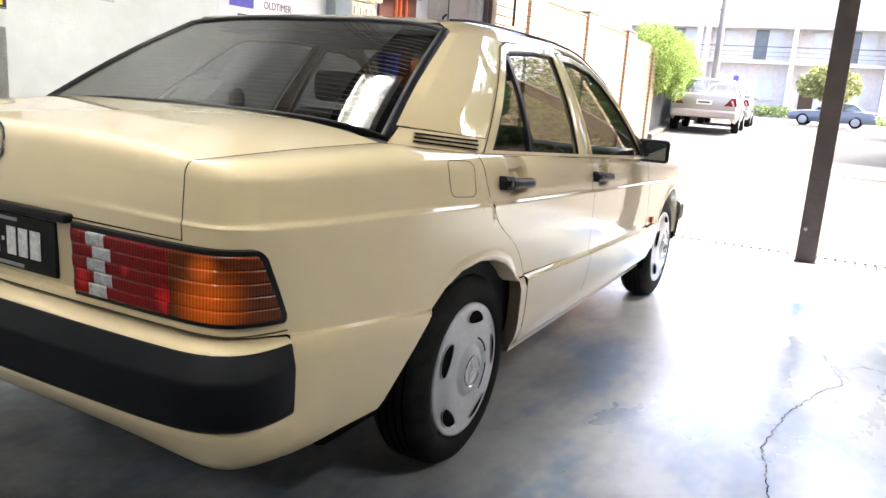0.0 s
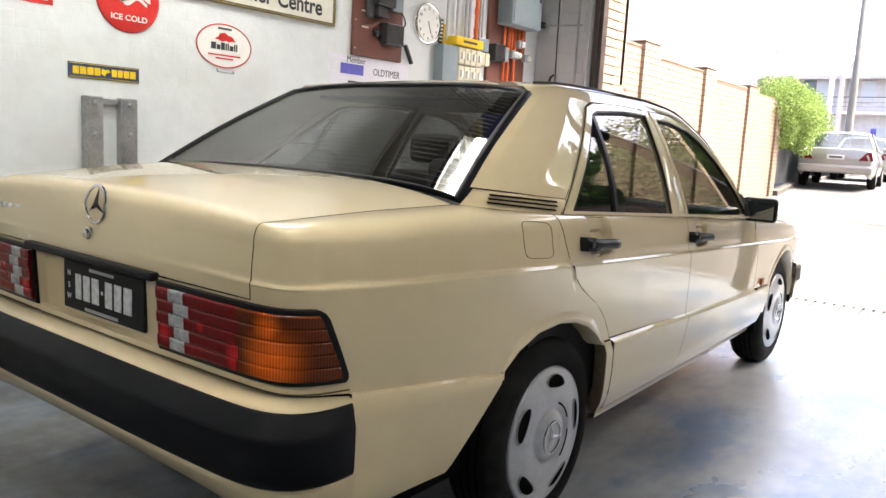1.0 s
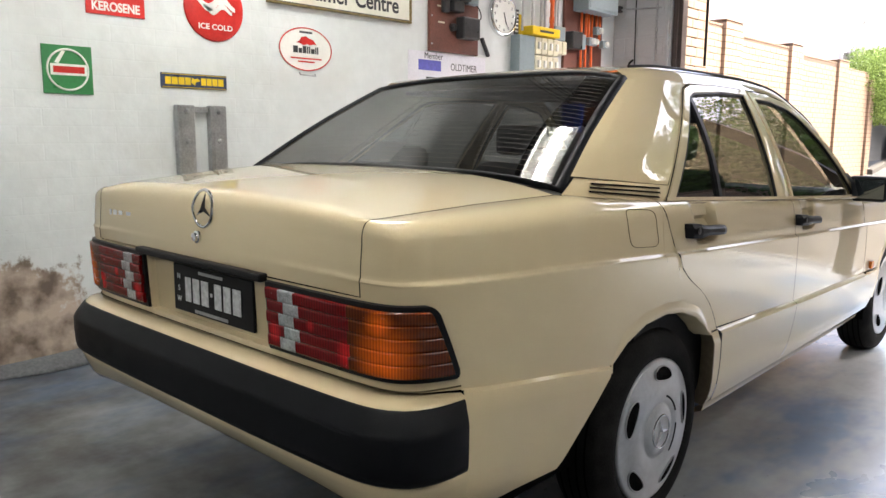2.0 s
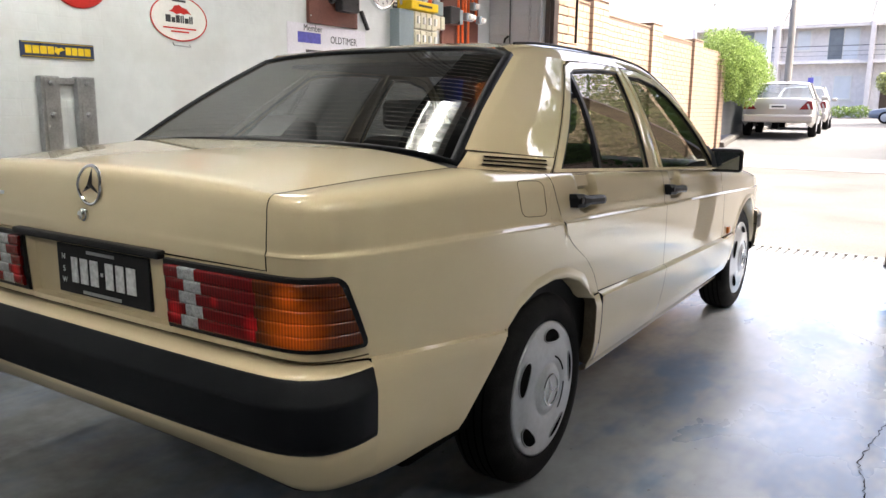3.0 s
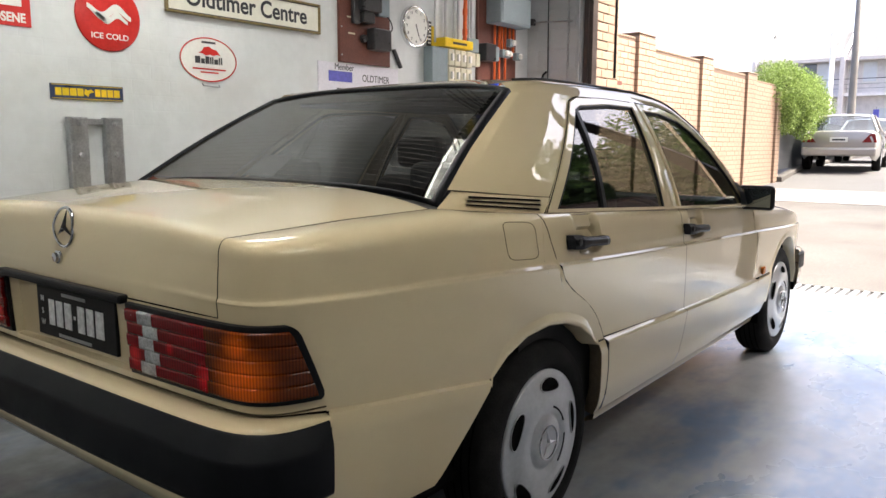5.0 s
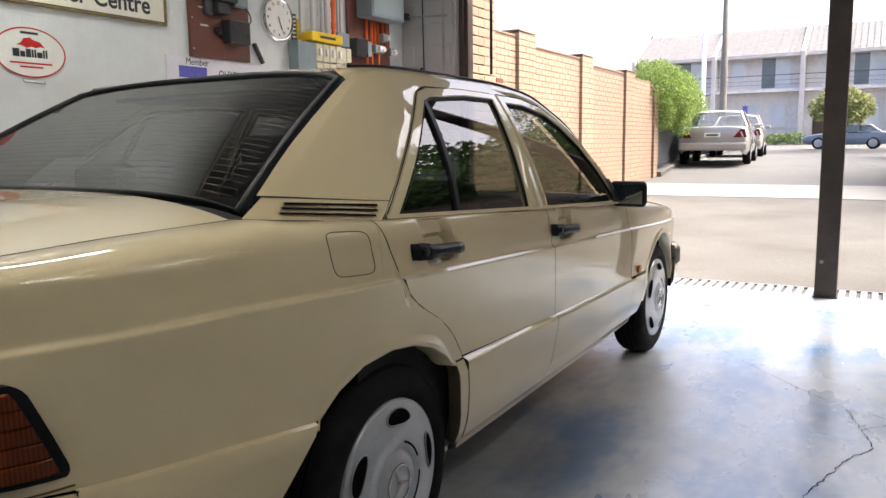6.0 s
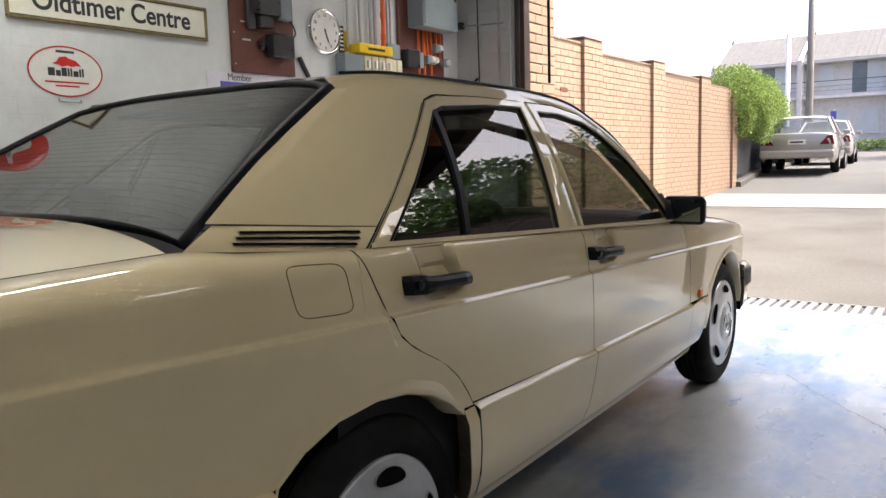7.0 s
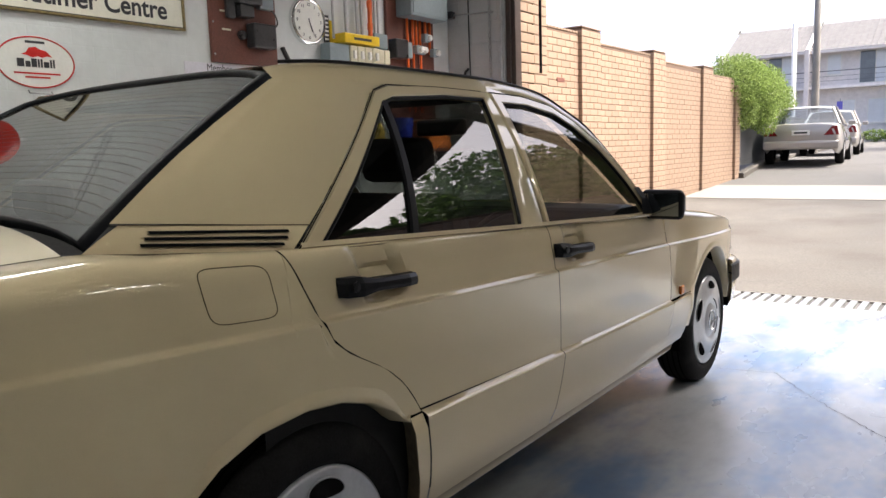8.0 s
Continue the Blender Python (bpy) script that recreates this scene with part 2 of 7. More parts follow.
def floor_material():
    """Worn pale grey paint on concrete, older blue paint showing through, brown oil and dirt, the car's painted shade,
    fine scratches and specks.
    """
    m = bpy.data.materials.new("painted_concrete_floor")
    m.use_nodes = True
    n, l = m.node_tree.nodes, m.node_tree.links
    b = n["Principled BSDF"]
    co = n.new("ShaderNodeTexCoord").outputs["Object"]

    def cloud(scale, detail, shift=(0, 0, 0), stretch=(1, 1, 1), turn=0.0, rough=0.6):
        mp, no = n.new("ShaderNodeMapping"), n.new("ShaderNodeTexNoise")
        mp.inputs["Location"].default_value, mp.inputs["Scale"].default_value, mp.inputs["Rotation"].default_value = shift, stretch, (0, 0, radians(turn))
        no.inputs["Scale"].default_value, no.inputs["Detail"].default_value, no.inputs["Roughness"].default_value = scale, detail, rough
        l.new(co, mp.inputs["Vector"])
        l.new(mp.outputs[0], no.inputs["Vector"])
        return no.outputs["Fac"]

    def span(value, lo, hi, to_lo=0.0, to_hi=1.0):
        r = n.new("ShaderNodeMapRange")
        r.interpolation_type = "SMOOTHSTEP"
        for key, v in (("From Min", lo), ("From Max", hi), ("To Min", to_lo), ("To Max", to_hi)):
            r.inputs[key].default_value = v
        l.new(value, r.inputs["Value"])
        return r.outputs[0]

    def calc(op, a, c):
        k = n.new("ShaderNodeMath")
        k.operation = op
        for i, v in enumerate((a, c)):
            if isinstance(v, (int, float)):
                k.inputs[i].default_value = v
            else:
                l.new(v, k.inputs[i])
        return k.outputs[0]

    def blend(amount, under, over):
        x = n.new("ShaderNodeMix")
        x.data_type = "RGBA"
        l.new(amount, x.inputs["Factor"])
        for key, v in (("A", under), ("B", over)):
            if isinstance(v, tuple):
                x.inputs[key].default_value = (*v, 1)
            else:
                l.new(v, x.inputs[key])
        return x.outputs["Result"]

    sep = n.new("ShaderNodeSeparateXYZ")
    l.new(co, sep.inputs[0])
    colour = blend(span(cloud(1.3, 5), 0.25, 0.8), (0.37, 0.40, 0.425), (0.49, 0.51, 0.525))
    # worn streaks along the driving direction
    colour = blend(span(cloud(2.2, 4, (3, 1, 0), (1.0, 0.35, 1), 8, 0.7), 0.38, 0.88, 0.0, 0.6), colour, (0.20, 0.20, 0.195))
    # older blue paint, mostly where cars stand
    near = span(sep.outputs["X"], 2.6, 1.5, 0.22, 1.0)
    blue = calc("MULTIPLY", near, span(cloud(2.1, 4, (1.7, 5.2, 0), (1, 0.5, 1), 12, 0.68), 0.42, 0.66, 0.0, 0.85))
    colour = blend(blue, colour, (0.06, 0.17, 0.36))
    # brown oil, dirt and painted car shade behind the crack and beside the car
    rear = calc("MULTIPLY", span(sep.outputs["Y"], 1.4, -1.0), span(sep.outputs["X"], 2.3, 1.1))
    # beside: the car's dark reflection, put into the floor colour along with dirt
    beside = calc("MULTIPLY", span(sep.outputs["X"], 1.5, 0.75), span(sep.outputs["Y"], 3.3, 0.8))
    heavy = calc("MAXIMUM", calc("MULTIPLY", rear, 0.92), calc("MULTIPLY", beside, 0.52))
    dirt_shade = calc("MULTIPLY", heavy, span(cloud(2.3, 5, (7.3, 2.2, 0), rough=0.62), 0.25, 0.70, 0.62, 1.0))
    dirt_shade = calc("MAXIMUM", dirt_shade, span(cloud(1.2, 4, (2.3, 6.2, 0), rough=0.65), 0.52, 0.90, 0.0, 0.55))
    colour = blend(dirt_shade, colour, (0.033, 0.028, 0.022))
    colour = blend(span(cloud(9, 4, (6, 1, 0), (1, 0.5, 1), 10, 0.6), 0.40, 0.80, 0.0, 0.35), colour, (0.10, 0.10, 0.10))
    # dark specks of tar
    colour = blend(span(cloud(22, 2, (2, 8, 0)), 0.72, 0.77, 0.0, 0.6), colour, (0.04, 0.036, 0.032))
    l.new(colour, b.inputs["Base Color"])
    # dirt and the painted shade dull the sheen
    l.new(calc("ADD", span(cloud(2.6, 4, (5, 5, 0), (1, 0.5, 1), 10), 0.3, 0.75, 0.20, 0.36), calc("MULTIPLY", dirt_shade, 0.30)), b.inputs["Roughness"])
    l.new(calc("SUBTRACT", 0.75, calc("MULTIPLY", dirt_shade, 0.62)), b.inputs["Specular IOR Level"])
    l.new(calc("SUBTRACT", 0.35, calc("MULTIPLY", dirt_shade, 0.34)), b.inputs["Coat Weight"])
    b.inputs["Coat Roughness"].default_value = 0.26
    bump = n.new("ShaderNodeBump")
    bump.inputs["Strength"].default_value, bump.inputs["Distance"].default_value = 0.06, 0.003
    l.new(cloud(14, 2), bump.inputs["Height"])
    l.new(bump.outputs[0], b.inputs["Normal"])
    l.new(bump.outputs[0], b.inputs["Coat Normal"])
    return m


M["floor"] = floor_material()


# ---- building helpers ----
def thing(name, label, category, at=(0, 0, 0), group="", kind=""):
    ob = new(name)
    ob.empty_display_size = 0.1
    ob.location = at
    return tagged(ob, label, category, group, kind)


def link(name, mesh, material, parent=None, label="", smooth=False):
    """Links a mesh in world coordinates as one object, under a parent if there is one."""
    if material is not None and not mesh.materials:
        mesh.materials.append(material)
    if smooth:
        mesh.shade_smooth()
    ob = new(name, mesh)
    if parent is not None:
        ob.parent = parent
        top = parent
        while top.parent is not None:
            top = top.parent
        ob.matrix_parent_inverse = top.matrix_basis.inverted() if parent is top else Matrix.Identity(4)
    if label:
        ob["label"] = label
    return ob


def part(name, bm, material, parent=None, label="", smooth=False):
    mesh = bpy.data.meshes.new(name)
    bmesh.ops.recalc_face_normals(bm, faces=bm.faces)
    bm.to_mesh(mesh)
    bm.free()
    return link(name, mesh, material, parent, label, smooth)


def structure(name, bm, material, label, category, smooth=False):
    return tagged(part(name, bm, material, None, "", smooth), label, category, kind="structure")


def box(lo, hi, bevel=0.0, bm=None, turn=None, segments=2):
    """A box between two corners, its edges rounded by bevel."""
    b = bmesh.new()
    bmesh.ops.create_cube(b, size=1)
    c, s = [(a + d) / 2 for a, d in zip(lo, hi)], [abs(d - a) for a, d in zip(lo, hi)]
    bmesh.ops.transform(b, matrix=Matrix.Translation(c) @ Matrix.Diagonal((*s, 1)), verts=b.verts)
    if bevel:
        bmesh.ops.bevel(b, geom=b.edges[:], offset=min(bevel, min(s) * 0.45), segments=segments, profile=0.5, affect="EDGES")
    if turn is not None:
        bmesh.ops.transform(b, matrix=turn, verts=b.verts)
    return join(bm, b)


def join(bm, b):
    if bm is None:
        return b
    me = bpy.data.meshes.new("tmp")
    b.to_mesh(me)
    b.free()
    bm.from_mesh(me)
    bpy.data.meshes.remove(me)
    return bm


def sheet(rows, bm=None, close_u=False, close_v=False):
    """A grid of faces through rows of points."""
    bm = bm or bmesh.new()
    vs = [[bm.verts.new(p) for p in row] for row in rows]
    nr, nc = len(vs), len(vs[0])
    for i in range(nr if close_u else nr - 1):
        for j in range(nc if close_v else nc - 1):
            quad = [vs[i][j], vs[i][(j + 1) % nc], vs[(i + 1) % nr][(j + 1) % nc], vs[(i + 1) % nr][j]]
            if len({q.co.to_tuple(6) for q in quad}) > 2:
                try:
                    bm.faces.new(quad)
                except ValueError:
                    pass
    return bm


def tube(points, r, bm=None, n=8, closed=False, caps=True):
    """A round bar along points."""
    bm = bm or bmesh.new()
    pts = [Vector(p) for p in points]
    rings = []
    side = None
    for i, p in enumerate(pts):
        a = pts[i - 1] if i or closed else p
        c = pts[(i + 1) % len(pts)] if i < len(pts) - 1 or closed else p
        d = (c - a).normalized()
        if side is None:
            side = d.cross(Vector((0, 0, 1)) if abs(d.z) < 0.9 else Vector((1, 0, 0))).normalized()
        else:
            side = (side - d * side.dot(d)).normalized()
        up = d.cross(side)
        rings.append([bm.verts.new(p + r * (math.cos(2 * math.pi * k / n) * side + math.sin(2 * math.pi * k / n) * up)) for k in range(n)])
    for i in range(len(rings) if closed else len(rings) - 1):
        a, c = rings[i], rings[(i + 1) % len(rings)]
        for k in range(n):
            bm.faces.new((a[k], a[(k + 1) % n], c[(k + 1) % n], c[k]))
    if caps and not closed:
        bm.faces.new(rings[0][::-1])
        bm.faces.new(rings[-1])
    return bm


def ribbon(points, width, normals, proud=0.001, bm=None):
    """A flat strip along points on a surface, standing proud of it."""
    bm = bm or bmesh.new()
    pts = [Vector(p) for p in points]
    rows = []
    for i, p in enumerate(pts):
        d = (pts[min(i + 1, len(pts) - 1)] - pts[max(i - 1, 0)]).normalized()
        nn = Vector(normals[i] if isinstance(normals, list) else normals).normalized()
        s = d.cross(nn).normalized() * width / 2
        rows.append([p - s + nn * proud * 0.2, p - s + nn * proud, p + s + nn * proud, p + s + nn * proud * 0.2])
    return sheet(rows, bm)


def lathe(profile, axis_at, axis="x", n=48, bm=None, side=1):
    """Turns a profile of (along, radius) round an axis."""
    rows = []
    for a, r in profile:
        row = []
        for k in range(n):
            t = 2 * math.pi * k / n
            u, v = r * math.cos(t), r * math.sin(t)
            if axis == "x":
                row.append((axis_at[0] + side * a, axis_at[1] + u, axis_at[2] + v))
            elif axis == "y":
                row.append((axis_at[0] + u, axis_at[1] + side * a, axis_at[2] + v))
            else:
                row.append((axis_at[0] + u, axis_at[1] + v, axis_at[2] + side * a))
        rows.append(row)
    return sheet(rows, bm, close_v=True)


def prism(outline, depth, place, bm=None):
    """A flat outline of (u, v), given thickness along w; place turns (u, v, w) into the world."""
    b = bmesh.new()
    f = b.faces.new([b.verts.new(place @ Vector((u, v, 0))) for u, v in outline])
    ext = bmesh.ops.extrude_face_region(b, geom=[f])
    up = (place.to_3x3() @ Vector((0, 0, 1))) * depth
    bmesh.ops.translate(b, vec=up, verts=[v for v in ext["geom"] if isinstance(v, bmesh.types.BMVert)])
    return join(bm, b)


def ellipse(a, b, n=40, cu=0.0, cv=0.0):
    return [(cu + a * math.cos(2 * math.pi * k / n), cv + b * math.sin(2 * math.pi * k / n)) for k in range(n)]


def lettering(text, size, place, material, parent, name="lettering", align="CENTER", squeeze=1.0, thick=0.0):
    cu = bpy.data.curves.new(name, "FONT")
    cu.body, cu.size, cu.align_x, cu.align_y, cu.extrude, cu.space_character = text, size, align, "CENTER", 0.0008, 1.0
    cu.offset = thick
    cu.materials.append(material)
    tmp = bpy.data.objects.new(name, cu)
    scene.collection.objects.link(tmp)
    mesh = bpy.data.meshes.new_from_object(tmp.evaluated_get(bpy.context.evaluated_depsgraph_get()))
    bpy.data.objects.remove(tmp)
    mesh.name = name
    mesh.transform(place @ Matrix.Diagonal((squeeze, 1, 1, 1)))
    return link(name, mesh, material, parent)


def curve(knots, k):
    """A smooth curve through knots, k points to each span."""
    p = [Vector(q) for q in knots]
    out = []
    for i in range(len(p) - 1):
        a, b, c, d = p[max(i - 1, 0)], p[i], p[i + 1], p[min(i + 2, len(p) - 1)]
        for j in range(k):
            t = j / k
            out.append(0.5 * ((2 * b) + (c - a) * t + (2 * a - 5 * b + 4 * c - d) * t * t + (3 * b - a - 3 * c + d) * t ** 3))
    return out + [p[-1]]


def table(x, rows):
    """Straight-line lookup in rows of (x, value)."""
    if x <= rows[0][0]:
        return rows[0][1]
    for (a, u), (b, v) in zip(rows, rows[1:]):
        if x <= b:
            return u + (v - u) * (x - a) / (b - a)
    return rows[-1][1]


def along(points, n):
    """n points evenly spaced on a polyline."""
    p = [Vector(q) for q in points]
    far = [0.0]
    for a, b in zip(p, p[1:]):
        far.append(far[-1] + (b - a).length)
    out = []
    for i in range(n):
        s = far[-1] * i / (n - 1)
        k = min(max(j for j in range(len(p)) if far[j] <= s + 1e-9), len(p) - 2)
        t = (s - far[k]) / max(far[k + 1] - far[k], 1e-9)
        out.append(p[k].lerp(p[k + 1], t))
    return out


# ---- structure: the workshop ----
WALL, FRONT = -2.19, 4.72          # inner face of the sign wall, inner line of the door openings
BACK, RIGHT, TOP = -8.0, 8.2, 4.40
POST = (1.465, 1.615)


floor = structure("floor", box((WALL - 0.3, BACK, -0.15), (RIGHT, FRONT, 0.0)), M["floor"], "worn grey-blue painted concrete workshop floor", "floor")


def crack(name, knots, width, seed):
    rnd = random.Random(seed)
    pts = []
    for a, b in zip(knots, knots[1:]):
        steps = max(3, int(math.dist(a, b) / 0.018))
        for i in range(steps):
            t = i / steps
            j = 0.007 if 0 < i else 0
            pts.append((a[0] + (b[0] - a[0]) * t + rnd.uniform(-j, j), a[1] + (b[1] - a[1]) * t + rnd.uniform(-j, j), 0.0))
    pts.append((*knots[-1], 0.0))
    b = bmesh.new()
    rows = []
    for i, p in enumerate(pts):
        q = pts[min(i + 1, len(pts) - 1)]
        r = pts[max(i - 1, 0)]
        d = Vector((q[0] - r[0], q[1] - r[1], 0)).normalized()
        s = Vector((-d.y, d.x, 0)) * width * rnd.uniform(0.25, 1.0)
        rows.append([Vector(p) - s + Vector((0, 0, 0.0012)), Vector(p) + s + Vector((0, 0, 0.0012))])
    sheet(rows, b)
    return structure(name, b, M["gap"], "thin jagged crack in the concrete floor", "crack")


crack("crack_1", [(0.78, 2.89), (1.05, 2.947), (1.19, 2.746), (1.37, 2.53), (1.56, 2.317), (1.775, 2.092), (1.84, 1.84), (1.882, 1.66), (1.80, 1.50), (1.69, 1.12), (1.64, 0.74), (1.70, 0.36), (1.68, -0.2), (1.75, -0.9), (1.66, -1.7)], 0.0028, 3)
crack("crack_2", [(1.05, 2.947), (1.12, 3.02), (1.148, 3.466), (1.23, 3.62), (1.276, 4.005), (1.34, 4.45), (1.37, 4.70)], 0.0016, 4)
crack("crack_3", [(1.845, 1.857), (1.968, 2.0), (2.10, 1.98), (2.4, 2.1), (2.9, 1.95)], 0.0022, 5)
crack("crack_4", [(1.775, 2.07), (1.88, 2.057), (1.968, 2.0)], 0.002, 6)
crack("crack_5", [(-2.12, -0.41), (-1.8, -0.425), (-1.2, -0.445), (-0.7, -0.46), (0.2, -0.46)], 0.011, 7)


def wall_material():
    """White painted brick: faint courses under the paint, and bare brown plaster where the paint has fallen off near the floor."""
    m = mat("white_painted_brick_wall", (0.655, 0.675, 0.675), 0.5, scale=1.5, vary=0.06, bump=0.8, bump_scale=13, stain=(0.56, 0.55, 0.52), stain_scale=2.4, stain_amount=0.4)
    n, l = m.node_tree.nodes, m.node_tree.links
    b = n["Principled BSDF"]
    co = next(x for x in n if x.type == "TEX_COORD").outputs["Object"]
    swap = n.new("ShaderNodeSeparateXYZ")
    l.new(co, swap.inputs[0])
    pack = n.new("ShaderNodeCombineXYZ")
    l.new(swap.outputs["Y"], pack.inputs["X"])
    l.new(swap.outputs["Z"], pack.inputs["Y"])
    br = n.new("ShaderNodeTexBrick")
    br.inputs["Scale"].default_value = 1.0
    br.inputs["Brick Width"].default_value, br.inputs["Row Height"].default_value, br.inputs["Mortar Size"].default_value = 0.24, 0.086, 0.006
    br.inputs["Mortar Smooth"].default_value = 1.0
    l.new(pack.outputs[0], br.inputs["Vector"])
    old_bump = b.inputs["Normal"].links[0].from_node
    bp = n.new("ShaderNodeBump")
    bp.invert = True
    bp.inputs["Strength"].default_value, bp.inputs["Distance"].default_value = 0.13, 0.004
    l.new(br.outputs["Fac"], bp.inputs["Height"])
    l.new(old_bump.outputs[0], bp.inputs["Normal"])
    l.new(bp.outputs[0], b.inputs["Normal"])
    off = n.new("ShaderNodeVectorMath")
    off.operation = "SUBTRACT"
    off.inputs[1].default_value = (WALL, -1.22, 0.12)
    l.new(co, off.inputs[0])
    squash = n.new("ShaderNodeVectorMath")
    squash.operation = "MULTIPLY"
    squash.inputs[1].default_value = (1, 1.05, 1.75)
    l.new(off.outputs[0], squash.inputs[0])
    far = n.new("ShaderNodeVectorMath")
    far.operation = "LENGTH"
    l.new(squash.outputs[0], far.inputs[0])
    no = n.new("ShaderNodeTexNoise")
    no.inputs["Scale"].default_value, no.inputs["Detail"].default_value, no.inputs["Roughness"].default_value = 4.5, 8, 0.65
    l.new(co, no.inputs["Vector"])
    add = n.new("ShaderNodeMath")
    add.operation = "MULTIPLY_ADD"
    add.inputs[1].default_value = 1.3
    l.new(no.outputs["Fac"], add.inputs[0])
    l.new(far.outputs["Value"], add.inputs[2])
    mask = n.new("ShaderNodeMapRange")
    mask.inputs["From Min"].default_value, mask.inputs["From Max"].default_value = 1.62, 1.54
    l.new(add.outputs[0], mask.inputs["Value"])
    bare = n.new("ShaderNodeValToRGB")
    bare.color_ramp.elements[0].position, bare.color_ramp.elements[1].position = 0.35, 0.62
    bare.color_ramp.elements[0].color, bare.color_ramp.elements[1].color = (0.14, 0.10, 0.075, 1), (0.52, 0.42, 0.34, 1)
    no2 = n.new("ShaderNodeTexNoise")
    no2.inputs["Scale"].default_value, no2.inputs["Detail"].default_value = 9, 8
    l.new(co, no2.inputs["Vector"])
    l.new(no2.outputs["Fac"], bare.inputs[0])
    mix = n.new("ShaderNodeMix")
    mix.data_type = "RGBA"
    old = b.inputs["Base Color"].links[0].from_socket
    l.new(mask.outputs[0], mix.inputs["Factor"])
    l.new(old, mix.inputs["A"])
    l.new(bare.outputs[0], mix.inputs["B"])
    l.new(mix.outputs["Result"], b.inputs["Base Color"])
    return m


M["sign_wall"] = wall_material()
structure("wall_west", box((WALL - 0.25, BACK, 0.0), (WALL, FRONT + 0.06, TOP)), M["sign_wall"], "white painted brick wall with peeling paint at its foot", "wall")
# unseen closing walls, their grey set for the light bounced onto the car
structure("wall_south", box((WALL - 0.25, BACK - 0.2, 0.0), (RIGHT + 0.2, BACK, TOP)), M["dull_wall"], "unseen plain grey workshop end wall", "wall")
structure("wall_east", box((RIGHT, BACK, 0.0), (RIGHT + 0.2, FRONT + 0.36, TOP)), M["dull_wall"], "unseen plain grey workshop side wall", "wall")
structure("ceiling", box((WALL - 0.25, BACK - 0.2, TOP), (RIGHT + 0.2, FRONT + 0.36, TOP + 0.15)), M["ceiling"], "dark unlined workshop ceiling", "ceiling")
# unseen front wall, its edge set to limit daylight on the car's side
structure("wall_front", box((5.44, FRONT, 0.0), (RIGHT, FRONT + 0.34, TOP)), M["dull_wall"], "unseen plain grey front wall beside the openings", "wall")
structure("lintel", box((-1.47, FRONT + 0.10, 3.85), (5.44, FRONT + 0.34, TOP)), M["brown_steel"], "dark steel lintel over the door openings", "lintel")

# the foot of the sign wall: a rough lip of concrete
b = bmesh.new()
rnd = random.Random(11)
rows = []
for i in range(60):
    y = BACK + 0.02 + (FRONT - BACK - 0.04) * i / 59
    w, h = rnd.uniform(0.05, 0.12), rnd.uniform(0.04, 0.075)
    rows.append([(WALL - 0.01, y, h + 0.01), (WALL + w * 0.5, y, h), (WALL + w, y, h * 0.4), (WALL + w + 0.03, y, 0.001), (WALL - 0.01, y, 0.001)])
sheet(rows, b)
structure("trim", b, mat("rough_concrete_lip", (0.13, 0.135, 0.14), 0.8, scale=6, vary=0.3, bump=0.6, bump_scale=60), "rough grey concrete lip along the wall foot", "trim", smooth=True)

# the short return wall beside the opening: painted blocks
ret = structure("wall_north", box((WALL - 0.25, FRONT + 0.062, 0.0), (-1.535, FRONT + 0.30, TOP)), M["white_wall"], "light grey painted blockwork return beside the door", "wall")
blk = mat("grey_painted_block", (0.46, 0.47, 0.47), 0.6, scale=5, vary=0.06, bump=0.3, bump_scale=60, piece=0.03)
for r in range(18):
    z0 = 0.005 + r * 0.19
    edges = [WALL + 0.004, -1.93, -1.537] if r % 2 else [WALL + 0.004, -2.06, -1.66, -1.537]
    for x0, x1 in zip(edges, edges[1:]):
        if z0 + 0.19 < TOP:
            part("block", box((x0 + 0.0012, FRONT - 0.005, z0), (x1 - 0.0012, FRONT + 0.061, z0 + 0.1888), 0.0012, segments=1), blk, ret)

b = box((-1.53, FRONT - 0.03, 0.0), (-1.462, FRONT + 0.07, TOP - 0.01), 0.004)
box((-1.545, FRONT - 0.05, 0.0), (-1.50, FRONT - 0.031, TOP - 0.01), 0.003, b)
structure("door_jamb", b, M["brown_steel"], "dark brown steel door jamb and track", "door jamb")
b = box((POST[0], FRONT - 0.06, 0.0), (POST[1], FRONT + 0.03, TOP), 0.006)
box((POST[0] - 0.008, FRONT - 0.075, 0.0), (POST[1] + 0.008, FRONT + 0.045, 0.012), 0.003, b)
post = tagged(part("steel_post", b, M["brown_steel"], None), "dark brown steel post standing between two door openings", "post")
part("bolt", lathe([(0, 0.0), (0.006, 0.006), (0.006, 0.012), (0.0, 0.014)], (POST[0] + 0.04, FRONT - 0.06, 0.27), "y", 10, side=-1), M["steel"], post)

# brick pier outside the jamb
pier = structure("wall_pier", box((-2.4, FRONT + 0.305, 0), (-1.475, FRONT + 0.545, 4.4)), M["mortar"], "tan brick pier at the outer side of the opening", "wall")


# ---- structure: outdoors ----
GROUND = [(-30, -0.03), (4.6, -0.03), (5.2, -0.012), (8, 0.04), (12, 0.16), (16, 0.36), (19, 0.55), (26, 0.6), (45, 0.62), (60, 0.85), (140, 0.9), (900, 0.9)]


def ground_z(y):
    return table(y, GROUND)


def strip(x0, x1, ys, lift, nx=2):
    rows = [[(x0 + (x1 - x0) * i / nx, y, ground_z(y) + lift) for i in range(nx + 1)] for y in ys]
    return sheet(rows)


ys = [-300, -30, 4.6, 5.2, 6, 7, 8, 9, 10, 11, 12, 13, 14, 15, 16, 17, 18, 19, 22, 26, 35, 45, 52, 60, 100, 140, 400, 900]
